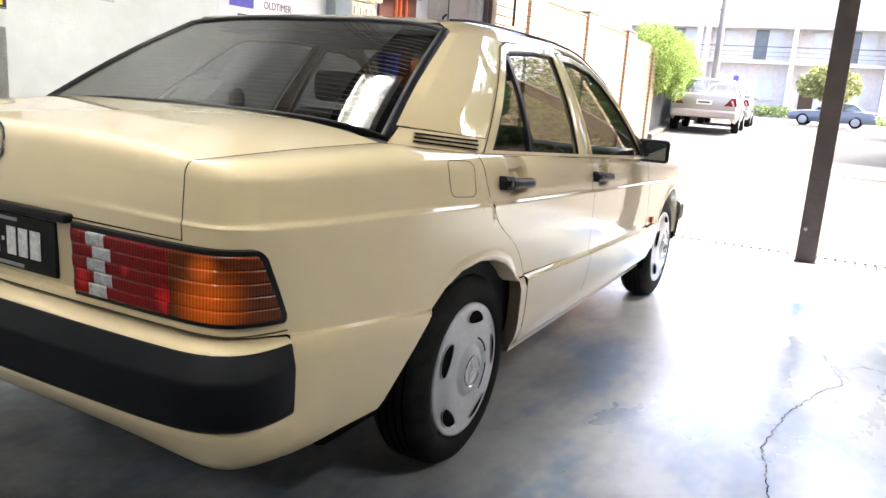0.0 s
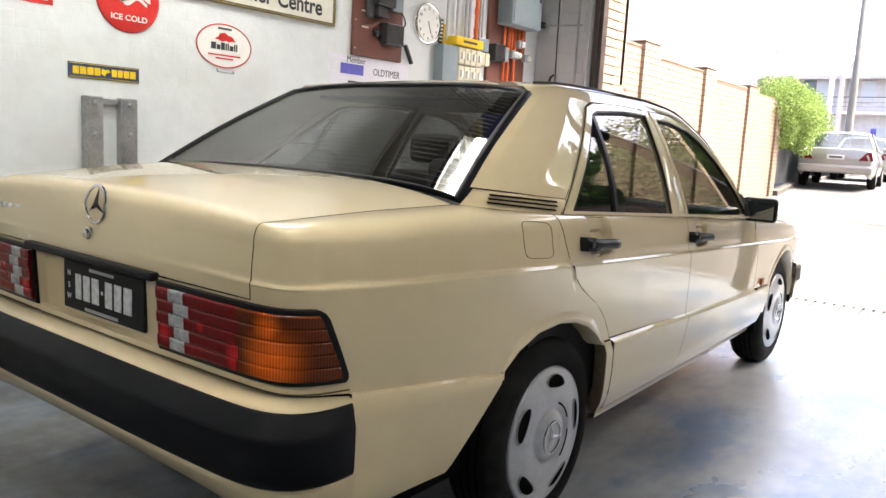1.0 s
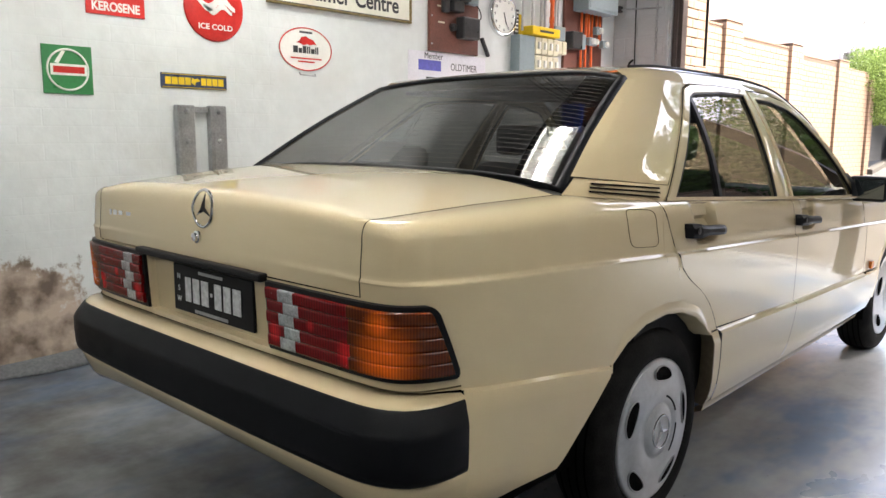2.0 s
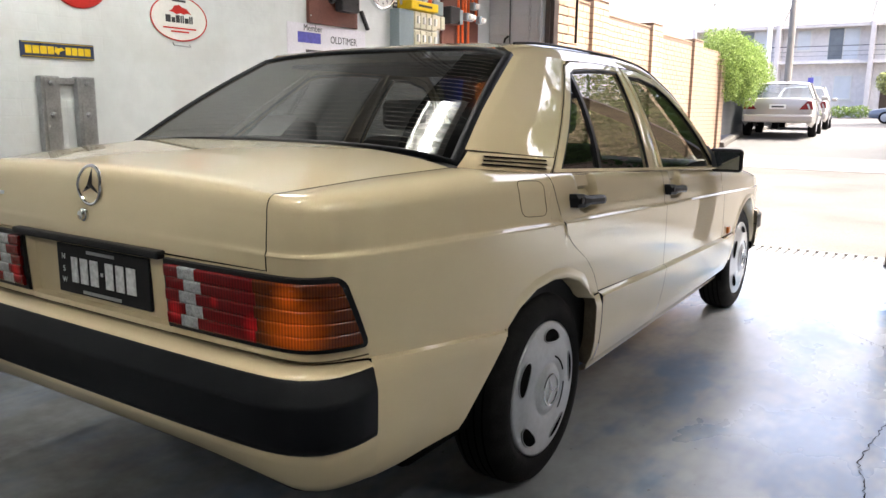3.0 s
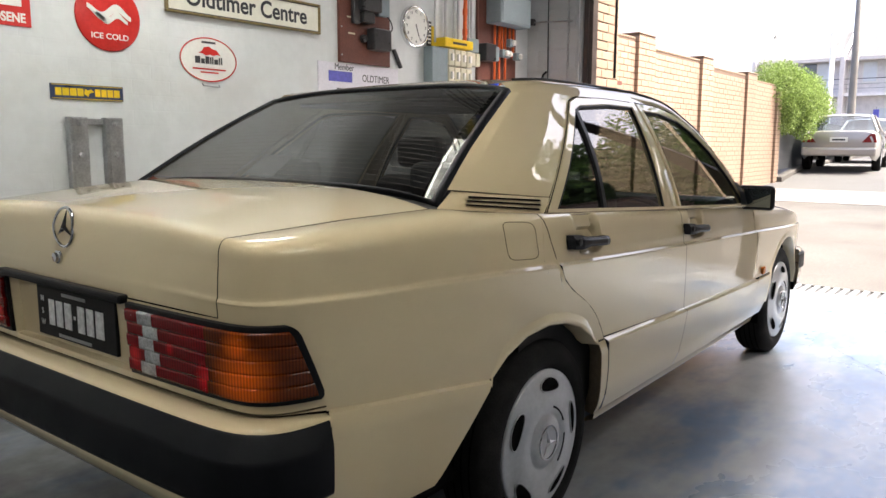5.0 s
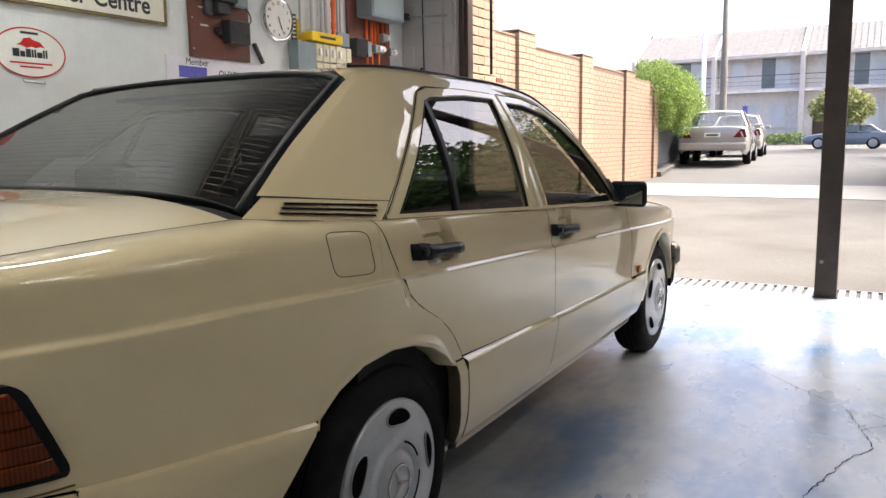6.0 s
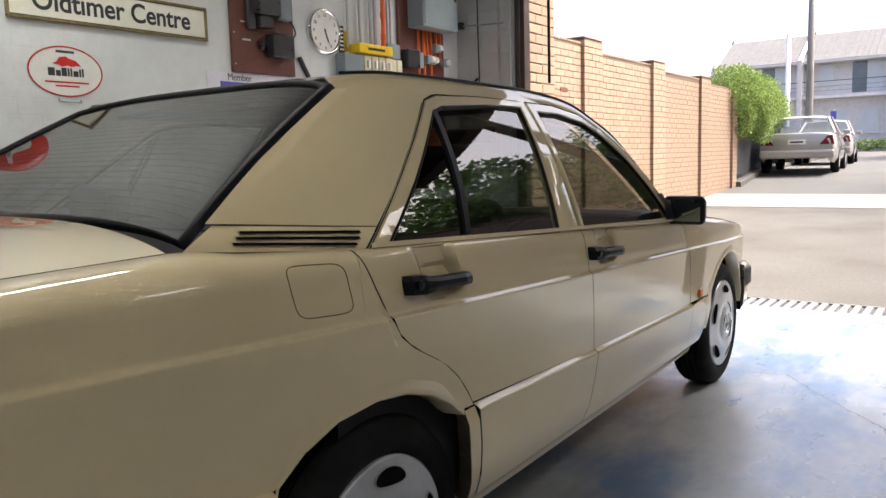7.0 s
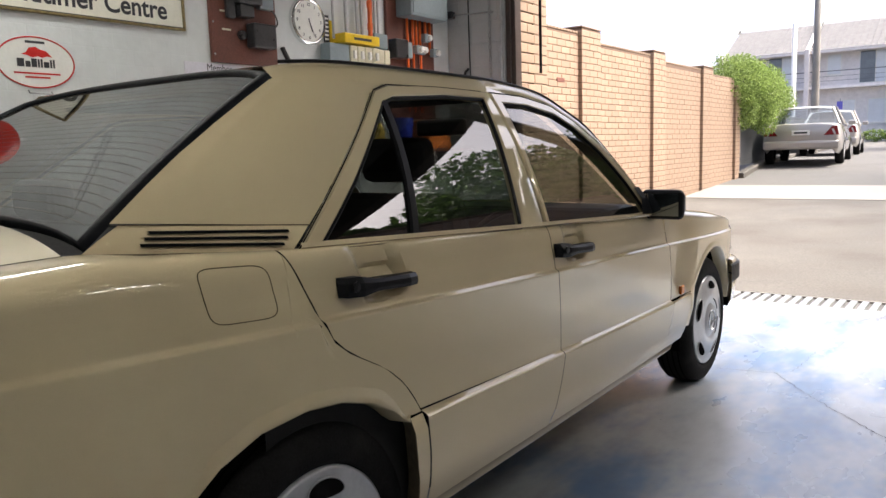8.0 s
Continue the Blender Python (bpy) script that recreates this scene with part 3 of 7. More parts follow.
structure("ground", strip(-500, 500, ys, 0.0, 8), M["asphalt"], "grey asphalt road surface sloping gently up", "road")


def slab(name, x0, x1, y0, y1, lift, material, label):
    n = max(2, int((y1 - y0) / 0.5))
    yy = [y0 + (y1 - y0) * i / n for i in range(n + 1)]
    up = [[(x0, y, ground_z(y) + lift), (x1, y, ground_z(y) + lift)] for y in yy]
    rows = [[(r[0][0], r[0][1], r[0][2] - 0.1), r[0], r[1], (r[1][0], r[1][1], r[1][2] - 0.1)] for r in up]
    rows = [[(q[0], q[1], q[2] - 0.1) for q in rows[0]]] + rows + [[(q[0], q[1], q[2] - 0.1) for q in rows[-1]]]
    return structure(name, sheet(rows), material, label, "pavement")


slab("driveway", -2.6, 9.0, 5.10, 12.3, 0.016, M["yard"], "stained pale concrete driveway outside the doors")
slab("pavement", -2.6, 30.0, 12.32, 14.4, 0.024, M["pale_concrete"], "pale concrete crossing strip")
LANE = 0.085          # sideways drift of the lane beyond the brick wall, metres a metre
b = sheet([[(x - LANE * (y - 16.02), y, ground_z(y) + z) for x, z in ((-2.66, -0.1), (-2.66, 0.11), (-2.52, 0.11), (-2.50, 0.09), (-2.49, -0.1))] for y in (16.02, 17, 18, 19, 22, 26, 32, 40)])
for y in (16.02, 40):
    b.faces.new([b.verts.new((x - LANE * (y - 16.02), y, ground_z(y) + z)) for x, z in ((-2.66, -0.1), (-2.66, 0.11), (-2.52, 0.11), (-2.50, 0.09), (-2.49, -0.1))])
structure("kerb", b, M["yard"], "low concrete kerb at the fence foot", "kerb")

# drain across the openings
drain = thing("drain_grate", "galvanised slotted drain grate across the door openings", "drain", (1.8, 4.9, 0), kind="structure")
part("channel", box((-1.44, FRONT + 0.004, -0.10), (5.44, 5.098, -0.035)), M["gap"], drain)
b = box((-1.44, FRONT + 0.002, -0.09), (5.44, FRONT + 0.035, 0.0), 0.003)
box((-1.44, 5.062, -0.09), (5.44, 5.097, 0.0), 0.003, b)
part("frame", b, M["pale_concrete"], drain)
bar = bpy.data.meshes.new("bar")
b = box((-0.024, FRONT + 0.036, -0.028), (0.024, 5.061, -0.002), 0.004, segments=1)
b.to_mesh(bar)
b.free()
bar.materials.append(M["steel"])
for i in range(92):
    ob = link("bar", bar, None, drain)
    ob.location.x = -1.40 + 0.0742 * i

# unseen ceiling fluorescents: two placed from their reflections, three added to brighten the car
def tube_lamp(at, length, turn, half=0.09):
    """A batten hung on two rods, with an opaque pan over its diffuser."""
    lamp = thing("ceiling_lamp", "unseen white fluorescent batten hung on rods under the dark ceiling", "lamp", at, group="ceiling lamps")
    m = Matrix.Translation(at) @ Matrix.Rotation(radians(turn), 4, "Z")
    b = box((-0.15, -length / 2, -0.05), (0.15, length / 2, 0.0), 0.008, turn=m)
    for x0, x1 in ((-0.15, -0.142), (0.142, 0.15)):
        box((x0, -length / 2, -0.078), (x1, length / 2, -0.045), 0.002, b, turn=m)
    part("body", b, M["white_trim"], lamp)
    part("diffuser", box((-half, -length / 2 + 0.02, -0.085), (half, length / 2 - 0.02, -0.052), 0.012, turn=m), M["tube"], lamp, "glowing white diffuser")
    for y in (-length * 0.4, length * 0.4):
        part("rod", tube([m @ Vector((0, y, 0.0)), m @ Vector((0, y, TOP - at[2] - 0.002))], 0.005, n=6), M["steel"], lamp)
    return lamp


HANG = 3.4
# first and fourth match glints on the bodywork; the rest are added fill
for at, half in (((-1.11, 0.45, HANG), 0.028), ((0.3, -1.3, HANG), 0.025), ((3.2, -0.6, HANG), 0.018), ((5.5, 2.2, HANG), 0.026), ((0.6, -4.6, HANG), 0.05)):
    tube_lamp(at, 1.2, 0, half)


# ---- the cream saloon car ----
PLAN = curve([(0, -1.014, 0), (0.30, -1.014, 0), (0.52, -1.011, 0), (0.62, -1.007, 0), (0.675, -1.001, 0), (0.712, -0.989, 0), (0.737, -0.968, 0), (0.757, -0.938, 0), (0.776, -0.89, 0), (0.793, -0.82, 0), (0.810, -0.70, 0), (0.832, -0.40, 0), (0.840, 0, 0),
              (0.840, 0.8, 0), (0.838, 1.6, 0), (0.832, 2.2, 0), (0.822, 2.665, 0), (0.80, 2.98, 0), (0.765, 3.15, 0), (0.70, 3.26, 0), (0.55, 3.325, 0), (0.3, 3.36, 0), (0, 3.37, 0)], 8)
ARC = [0.0]
for a, c in zip(PLAN, PLAN[1:]):
    ARC.append(ARC[-1] + (c - a).length)


def plan(s):
    """Place and outward normal of the body's plan line, s metres from the tail's middle."""
    k = 0
    while k < len(ARC) - 2 and ARC[k + 1] < s:
        k += 1
    t = (s - ARC[k]) / (ARC[k + 1] - ARC[k])
    p = PLAN[k].lerp(PLAN[k + 1], t)

    def way(i):
        return (PLAN[min(i + 1, len(PLAN) - 1)] - PLAN[max(i - 1, 0)]).normalized()

    d = way(k).lerp(way(k + 1), t).normalized()
    return p.x, p.y, d.y, -d.x


def s_y(y):
    return table(y, [(p.y, s) for p, s in zip(PLAN, ARC)])


def s_x(x):
    return table(x, [(p.x, s) for p, s in zip(PLAN, ARC) if p.y < 0])


def crease(y):
    return table(y, [(-1.1, 0.872), (-0.9, 0.876), (-0.55, 0.867), (-0.3, 0.856), (0, 0.841), (1, 0.797), (2, 0.757), (2.7, 0.725), (3.4, 0.70)])


RIDGE = (-0.012, -0.004, 0.0, 0.002, 0.004, 0.006, 0.008, 0.010, 0.013, 0.020)     # heights across the crease's rounded edge


def crease_rows(zk):
    return [zk + d for d in RIDGE]


def clad(y):
    return table(y, [(-1.1, 0.655), (-0.9, 0.646), (-0.53, 0.609), (-0.33, 0.584), (0.31, 0.563), (1.03, 0.541), (2.05, 0.517), (2.4, 0.51), (3.4, 0.50)])


def inset(y, z):
    zc, zk = clad(y), crease(y)
    if z < zc - 1e-6:
        return table((z - 0.28) / (zc - 0.28), [(0, 0.062), (0.12, 0.034), (0.35, 0.014), (0.7, 0.004), (0.97, -0.001), (1, 0.003)])
    if z <= zk:
        return table((z - zc) / (zk - zc), [(0, 0.010), (0.5, 0.004), (0.9, 0.0), (1, -0.001)])
    tail = max(0.0, min(1.0, (-0.93 - y) / 0.06))          # the ridge dies away round the tail's corner
    return table(z - zk, [(0, -0.001), (0.002, -0.0002), (0.004, 0.002), (0.006, 0.0055), (0.008, 0.0085), (0.010, 0.0102), (0.013, 0.011), (0.04, 0.012), (0.08, 0.016), (0.13, 0.03)]) - 0.009 * tail * min(1.0, (z - zk) / 0.008)


def on_body(s, z, out=0.0):
    x, y, nx, ny = plan(s)
    d = inset(y, z) - out
    return Vector((x - nx * d, y - ny * d, z))


def side(y, z, out=0.0):
    return on_body(s_y(y), z, out)


def flank_pt(y, z, out=0.0):
    """A point of the flank, shoulder included."""
    za = min(crease(y) + 0.08, rim_top(y).z - 0.045)
    if z <= za:
        return side(y, z, out)
    a, b = side(y, za), rim_top(y)
    v = min(0.985, (z - a.z) / max(b.z - a.z, 1e-4))
    h = 1 - (1 - v ** SQUARE) ** (1 / SQUARE)
    return Vector((a.x + (b.x - a.x) * h + out * 0.8, y, z + out * 0.5))


def flip(points, m):
    return [Vector((p[0] * m, p[1], p[2])) for p in points]


def panel(name, cols, material, parent, m=1, label="", sharp=32):
    """One sheet of bodywork through columns of points; m = -1 for the other side."""
    ob = part(name, sheet([flip(c, m) for c in cols]), material, parent, label, smooth=True)
    ob.data.set_sharp_from_angle(angle=radians(sharp))
    return ob


def spread(a, b, n):
    return [a + (b - a) * i / (n - 1) for i in range(n)]


SQUARE = 2.7     # how square the shoulder's turn is; 2 would be a plain quarter round


def shoulder(a, b, n=10):
    """A tight turn from a steep flank at a to a flat top at b."""
    out = []
    for i in range(1, n + 1):
        t = math.pi / 2 * i / n
        h, v = 1 - max(0.0, math.cos(t)) ** (2 / SQUARE), math.sin(t) ** (2 / SQUARE)
        out.append(Vector((a.x + (b.x - a.x) * h, a.y + (b.y - a.y) * h, a.z + (b.z - a.z) * v)))
    return out


def rim_top(y):
    """Where the flank's rounded shoulder ends: lid edge, window line or bonnet edge."""
    x = table(y, [(-0.95, 0.642), (-0.41, 0.712), (-0.31, 0.738), (-0.045, 0.790), (0.1, 0.796), (1.7, 0.80), (1.95, 0.735), (2.7, 0.70), (3.2, 0.62)])
    z = table(y, [(-0.95, 1.012), (-0.41, 1.030), (-0.31, 1.016), (-0.045, 0.996), (0.83, 0.950), (1.6, 0.912), (1.95, 0.905), (2.3, 0.885), (2.75, 0.835), (3.2, 0.765)])
    return Vector((x, y, z))


def arch_z(y, front):
    """The lower edge of the flank over a wheel, or None."""
    if front:
        d = abs(y - 2.655)
        return 0.305 + math.sqrt(0.372 ** 2 - d * d) if d < 0.300 else None
    rows = [(-0.345, 0.560), (-0.33, 0.584), (-0.26, 0.640), (-0.17, 0.674), (-0.05, 0.684), (0.05, 0.672), (0.146, 0.641), (0.22, 0.595), (0.262, 0.556)]
    return table(y, rows) if -0.34 < y < 0.262 else None


REAR_GAP = [(-0.070, 0.994), (-0.03, 0.915), (0.0, 0.855), (0.03, 0.80), (0.08, 0.762), (0.19, 0.703), (0.255, 0.65), (0.302, 0.59), (0.318, 0.562), (0.338, 0.45), (0.345, 0.31)]
MID_GAP = [(0.978, 0.944), (1.0, 0.85), (1.022, 0.70), (1.032, 0.60), (1.036, 0.545), (1.015, 0.44), (0.978, 0.31)]
FRONT_GAP = [(1.945, 0.905), (1.97, 0.85), (2.03, 0.65), (2.045, 0.56), (2.045, 0.517), (2.02, 0.42), (1.985, 0.31)]


def gap_y(gap, z):
    return table(z, [(b, a) for a, b in reversed(gap)])


def gap_z(gap, y):
    return table(y, gap)


LID_EDGE = []
car = thing("saloon_car", "cream four-door saloon car parked on the workshop floor", "car", (0, 1.2, 0))


def window_back(u, v, out=0.0):
    f, g = abs(u) ** 3.4, abs(u) ** 3.7
    lo = Vector((0.690 * u, -0.352 - 0.045 * f, 1.072 - 0.030 * g))
    hi = Vector((0.553 * u, 0.205 - 0.070 * f, 1.388 - 0.033 * g))
    p = lo.lerp(hi, v)
    k = 0.012 * math.sin(math.pi * v)
    return p + Vector((0, -0.5, 0.86)) * (k + out)


def flank(m):
    # rear quarter
    cols = []
    ss = spread(s_x(0.626), s_y(-0.86), 26)[:-1] + [s_y(y) for y in spread(-0.86, -0.36, 14)]
    ss += [s_y(y) for y in spread(-0.345, -0.0725, 13) + [-0.0695, -0.065, -0.058, -0.05, -0.04] + spread(-0.03, 0.262, 15)] + [s_y(y) for y in (0.275, 0.29, 0.302, 0.3145)]
    for s in ss:
        y = plan(s)[1]
        arch = arch_z(y, False)
        z0 = arch if arch is not None else clad(y) + 0.002
        if y < -0.072:
            top = rim_top(y)
            if y <= -0.70:
                q = max(0.0, min(1.0, (s - ss[0]) / (s_y(-0.70) - ss[0]))) ** 1.25
                top = Vector((0.637, -0.978, 1.004)).lerp(rim_top(-0.70), q)
            za = min(crease(y) + 0.08, top.z - 0.045)
            zs = sorted(spread(z0, za, 14) + crease_rows(crease(y)))
            col = [on_body(s, z) for z in zs]
            col += shoulder(col[-1], top)
        else:
            zt = max(gap_z(REAR_GAP, y + 0.002), z0 + 0.002)
            zk = crease(y)
            zs = spread(z0, zt, 34)
            if z0 < zk - 0.012 and zk + 0.02 < zt:
                zs = sorted(spread(z0, zt, 24) + crease_rows(zk))
            col = [flank_pt(y, z) for z in zs]
        cols.append(col)
    if m == 1:
        LID_EDGE.extend([on_body(ss[0], 0.845)] + [p for p in cols[0] if p.z > 0.85] + [c[-1] for c in cols[1:] if c[-1].y < -0.40 and c[0].y < -0.072])
    panel("quarter_panel", cols, M["paint"], car, m)
    # doors, upper panel and lower cladding
    for name, back, front in (("rear_door", REAR_GAP, MID_GAP), ("front_door", MID_GAP, FRONT_GAP)):
        rows = []
        hy, hz = (0.058, 0.905) if name == "rear_door" else (1.006, 0.862)

        def dent(y, z):
            u, v = abs(y - hy - 0.152) / 0.078, abs(z - hz + 0.010) / 0.041
            r = (u ** 4 + v ** 4) ** 0.25
            f = max(0.0, min(1.0, (1.0 - r) / 0.34))
            return -0.020 * f * f * (3 - 2 * f)

        for u in spread(0, 1, 72):
            col = []
            ym = gap_y(back, 0.75) + (gap_y(front, 0.75) - gap_y(back, 0.75)) * u
            zk, zc = crease(ym), clad(ym)
            for z in sorted(spread(zc + 0.003, zk - 0.03, 9) + spread(zk - 0.02, min(zk + 0.08, rim_top(ym).z - 0.045), 17) + crease_rows(zk)):
                y = gap_y(back, z) + 0.002 + (gap_y(front, z) - gap_y(back, z) - 0.004) * u
                col.append(side(y, z, dent(y, z)))
            y = gap_y(back, 0.99) + 0.003 + (gap_y(front, 0.94) - gap_y(back, 0.99) - 0.006) * u
            turn = shoulder(col[-1], rim_top(y), 10)
            for p in turn:
                p.x += dent(p.y, p.z)
                p.y = gap_y(back, p.z) + 0.002 + (gap_y(front, p.z) - gap_y(back, p.z) - 0.004) * u
            col += turn
            rows.append(col)
        door = panel(name, rows, M["paint"], car, m)
        rows = []
        for u in spread(0, 1, 16):
            col = []
            ym = gap_y(back, 0.54) + (gap_y(front, 0.53) - gap_y(back, 0.54)) * u
            for z in spread(0.315, clad(ym) - 0.010, 9) + [clad(ym) - 0.003, clad(ym) + 0.004]:
                y = gap_y(back, z) + 0.002 + (gap_y(front, z) - gap_y(back, z) - 0.004) * u
                col.append(side(y, min(z, clad(ym) - 0.003), 0.007 if z < clad(ym) - 0.004 else (0.004 if z < clad(ym) else -0.010)) + Vector((0, 0, max(0, z - clad(ym) + 0.003))))
            rows.append(col)
        panel("door_cladding", rows, M["paint"], door, m, "lower moulding in body colour")
        # handle over its recess
        b = bmesh.new()
        prof = [(0.0, 0.006), (0.01, 0.026), (0.05, 0.034), (0.09, 0.036), (0.20, 0.036), (0.235, 0.028), (0.243, 0.006)]
        rows = []
        for a, o in prof:
            h = 0.0135
            if a < 0.075:
                h = 0.021
            p = [side(hy + a, hz - h - 0.06 * a, 0.004), side(hy + a, hz - h - 0.06 * a, o - 0.004), side(hy + a, hz - h * 0.4 - 0.06 * a, o), side(hy + a, hz + h * 0.4 - 0.06 * a, o), side(hy + a, hz + h - 0.06 * a, o - 0.006), side(hy + a, hz + h - 0.06 * a, 0.004)]
            rows.append(flip(p, m))
        sheet(rows, b, close_v=True)
        for r in (rows[0], rows[-1]):
            b.faces.new([b.verts.new(v) for v in r])
        bmesh.ops.remove_doubles(b, verts=b.verts, dist=1e-5)
        part("door_handle", b, M["black"], door, "black plastic pull handle")
        b = lathe([(0.0, 0.011), (0.004, 0.011), (0.005, 0.0)], (0, 0, 0), "x", 14, side=m)
        bmesh.ops.translate(b, vec=flip([side(hy + 0.025, hz, 0.031)], m)[0], verts=b.verts)
        part("lock", b, M["black"], door)
    # front wing
    cols = []
    for y in spread(2.052, 2.354, 8) + spread(2.356, 2.954, 26) + spread(2.956, 3.22, 8):
        arch = arch_z(y, True)
        z0 = arch if arch is not None else clad(y) + 0.002
        zk = crease(y)
        za = min(zk + 0.06, rim_top(y).z - 0.03)
        col = [side(y, z) for z in sorted(spread(max(z0, 0.3), za, 12) + [max(z, z0 + 0.001 + 0.0005 * i) for i, z in enumerate(crease_rows(zk))])]
        cols.append(col + shoulder(col[-1], rim_top(y)))
    wing = panel("front_wing", cols, M["paint"], car, m)
    # the wing's strip behind the gap above the cladding line
    cols = []
    for u in spread(0, 1, 8):
        col = []
        for z in sorted(spread(clad(2.05) + 0.002, crease(2.0) + 0.06, 12) + crease_rows(crease(2))):
            y = gap_y(FRONT_GAP, z) + 0.003
            col.append(side(y + (2.0525 - y) * u, z))
        y = 1.95 + 0.1025 * u
        cols.append(col + shoulder(col[-1], rim_top(y)))
    panel("wing_rear", cols, M["paint"], wing, m)
    cols = [[side(gap_y(FRONT_GAP, z) + 0.003 + (2.29 - 0.07 * (0.52 - z) / 0.22 - gap_y(FRONT_GAP, z)) * u, z, 0.006 if z < 0.51 else -0.002) for z in spread(0.315, 0.5095, 8) + [0.5125]] for u in spread(0, 1, 8)]
    panel("wing_cladding", cols, M["paint"], wing, m)
    # sill and the piece between arch and door
    cols = [[side(y, z, 0.0) for z in spread(0.24, 0.312, 4)] for y in spread(0.36, 2.2, 20)]
    for c in cols:
        c[0].x -= 0.06
    panel("sill", cols, M["paint"], car, m)
    cols = [[side(0.268 + 0.045 * (0.56 - z) / 0.25 + (gap_y(REAR_GAP, z) - 0.003 - 0.268 - 0.045 * (0.56 - z) / 0.25) * u, z, 0.006 if z < 0.556 else -0.003) for z in spread(0.30, 0.558, 9) + [0.562]] for u in spread(0, 1, 6)]
    edge = [c[0] for c in zip(*cols)]
    panel("arch_cladding", cols, M["paint"], car, m)
    panel("arch_return", [[p + Vector((-0.002, 0.001, 0)), p + Vector((-0.03, 0.012, 0)), p + Vector((-0.055, 0.025, 0))] for p in edge[:-1]], M["dusty"], car, m, "dusty inner edge of the wheel arch")
    # arch lips
    for front in (False, True):
        ys = spread(2.357, 2.953, 40) if front else spread(-0.338, 0.2615, 40)
        pts = [side(y, arch_z(y, front), 0.001) for y in ys]
        if front:
            pts = [side(2.29, 0.36, 0.0), side(2.32, 0.44, 0.001)] + pts + [side(2.99, 0.44, 0.001), side(3.02, 0.36, 0.001)]
        rows = []
        for k, p in enumerate(pts):
            c = Vector((p.x, 2.655 if front else -0.02, 0.33))
            r = (p - c).normalized()
            e = 1.0 if front else max(0.05, min(1.0, k / 6, (len(pts) - 1 - k) / 6))      # the lip dies away into the side pieces
            rows.append(flip([p + r * 0.036 * e + Vector((-0.001, 0, 0)), p + r * 0.024 * e + Vector((0.0008 * e, 0, 0)), p + r * 0.010 * e + Vector((0.0032 * e, 0, 0)), p - r * 0.002 * e + Vector((0.0044 * e, 0, 0)), p - r * 0.007 * e + Vector((0.001, 0, 0)), p - r * 0.007 + Vector((-0.06, 0, 0))], m))
        part("arch_lip", sheet(rows), M["paint"], car, smooth=True)
        yc = 2.665 if front else 0.0
        prof = [(yc - 0.40, 0.24), (yc - 0.41, 0.5), (yc - 0.36, 0.66), (yc - 0.2, 0.72), (yc, 0.735), (yc + 0.2, 0.71), (yc + 0.33, 0.64), (yc + 0.36, 0.5), (yc + 0.36, 0.31)]
        if not front:
            prof[0], prof[1] = (yc - 0.52, 0.36), (yc - 0.46, 0.5)
        rows = [flip([(x, y, z) for y, z in prof], m) for x in (0.50, 0.79)]
        b = sheet(rows)
        b.faces.new([b.verts.new(v) for v in rows[0]])
        part("wheel_well", b, M["gap"], car)
    # shut lines
    for gap in (REAR_GAP, MID_GAP, FRONT_GAP):
        pts = along([(a, c, 0) for a, c in gap], 40)
        rows = [flip([flank_pt(p.x - 0.010, p.y, -0.006), flank_pt(p.x + 0.010, p.y, -0.006)], m) for p in pts]
        part("shut_line", sheet(rows), M["gap"], car)
    # fuel flap: raised lid with a dark line round it
    if m == 1:
        ring = []
        for k in range(64):
            t = 2 * math.pi * k / 64
            cx, cz = math.copysign(abs(math.cos(t)) ** 0.36, math.cos(t)), math.copysign(abs(math.sin(t)) ** 0.36, math.sin(t))
            ring.append((cx, cz))

        def flap(cx, cz, k, out):
            return flank_pt(-0.184 + 0.076 * cx * k - 0.010 * cz * k, 0.933 + 0.051 * cz * k - 0.006 * cx * k, out)

        part("fuel_flap_line", tube([flap(cx, cz, 1.0, 0.0003) for cx, cz in ring], 0.0010, n=6, closed=True), M["seam"], car)
    # side marker
    b = box((0, 2.145, 0.527), (0.014, 2.185, 0.563), 0.004)
    bmesh.ops.translate(b, vec=(side(2.165, 0.55).x, 0, 0), verts=b.verts)
    if m == -1:
        bmesh.ops.scale(b, vec=(-1, 1, 1), verts=b.verts)
    part("side_marker", b, M["marker"], car, "small amber side repeater")
    # greenhouse: door window frames, glass and seals
    frames = {
        "rear": ([(-0.02, 0.986), (0.08, 1.060), (0.19, 1.142), (0.30, 1.224), (0.395, 1.297), (0.445, 1.336), (0.51, 1.353), (0.75, 1.357), (1.003, 1.353), (0.998, 1.2), (0.99, 1.08), (0.975, 0.945), (0.4, 0.966)],
                 [(0.045, 0.987), (0.135, 1.052), (0.235, 1.125), (0.325, 1.197), (0.405, 1.262), (0.455, 1.302), (0.51, 1.318), (0.75, 1.332), (0.955, 1.330), (0.915, 1.2), (0.875, 1.08), (0.835, 0.951), (0.4, 0.972)]),
        "front": ([(0.981, 0.945), (0.996, 1.08), (1.004, 1.2), (1.009, 1.353), (1.2, 1.348), (1.36, 1.322), (1.48, 1.268), (1.60, 1.18), (1.70, 1.075), (1.775, 0.975), (1.83, 0.898), (1.4, 0.918)],
                  [(1.0, 0.946), (1.018, 1.08), (1.036, 1.2), (1.058, 1.318), (1.2, 1.315), (1.36, 1.288), (1.46, 1.24), (1.57, 1.155), (1.67, 1.045), (1.735, 0.96), (1.76, 0.908), (1.4, 0.926)]),
    }
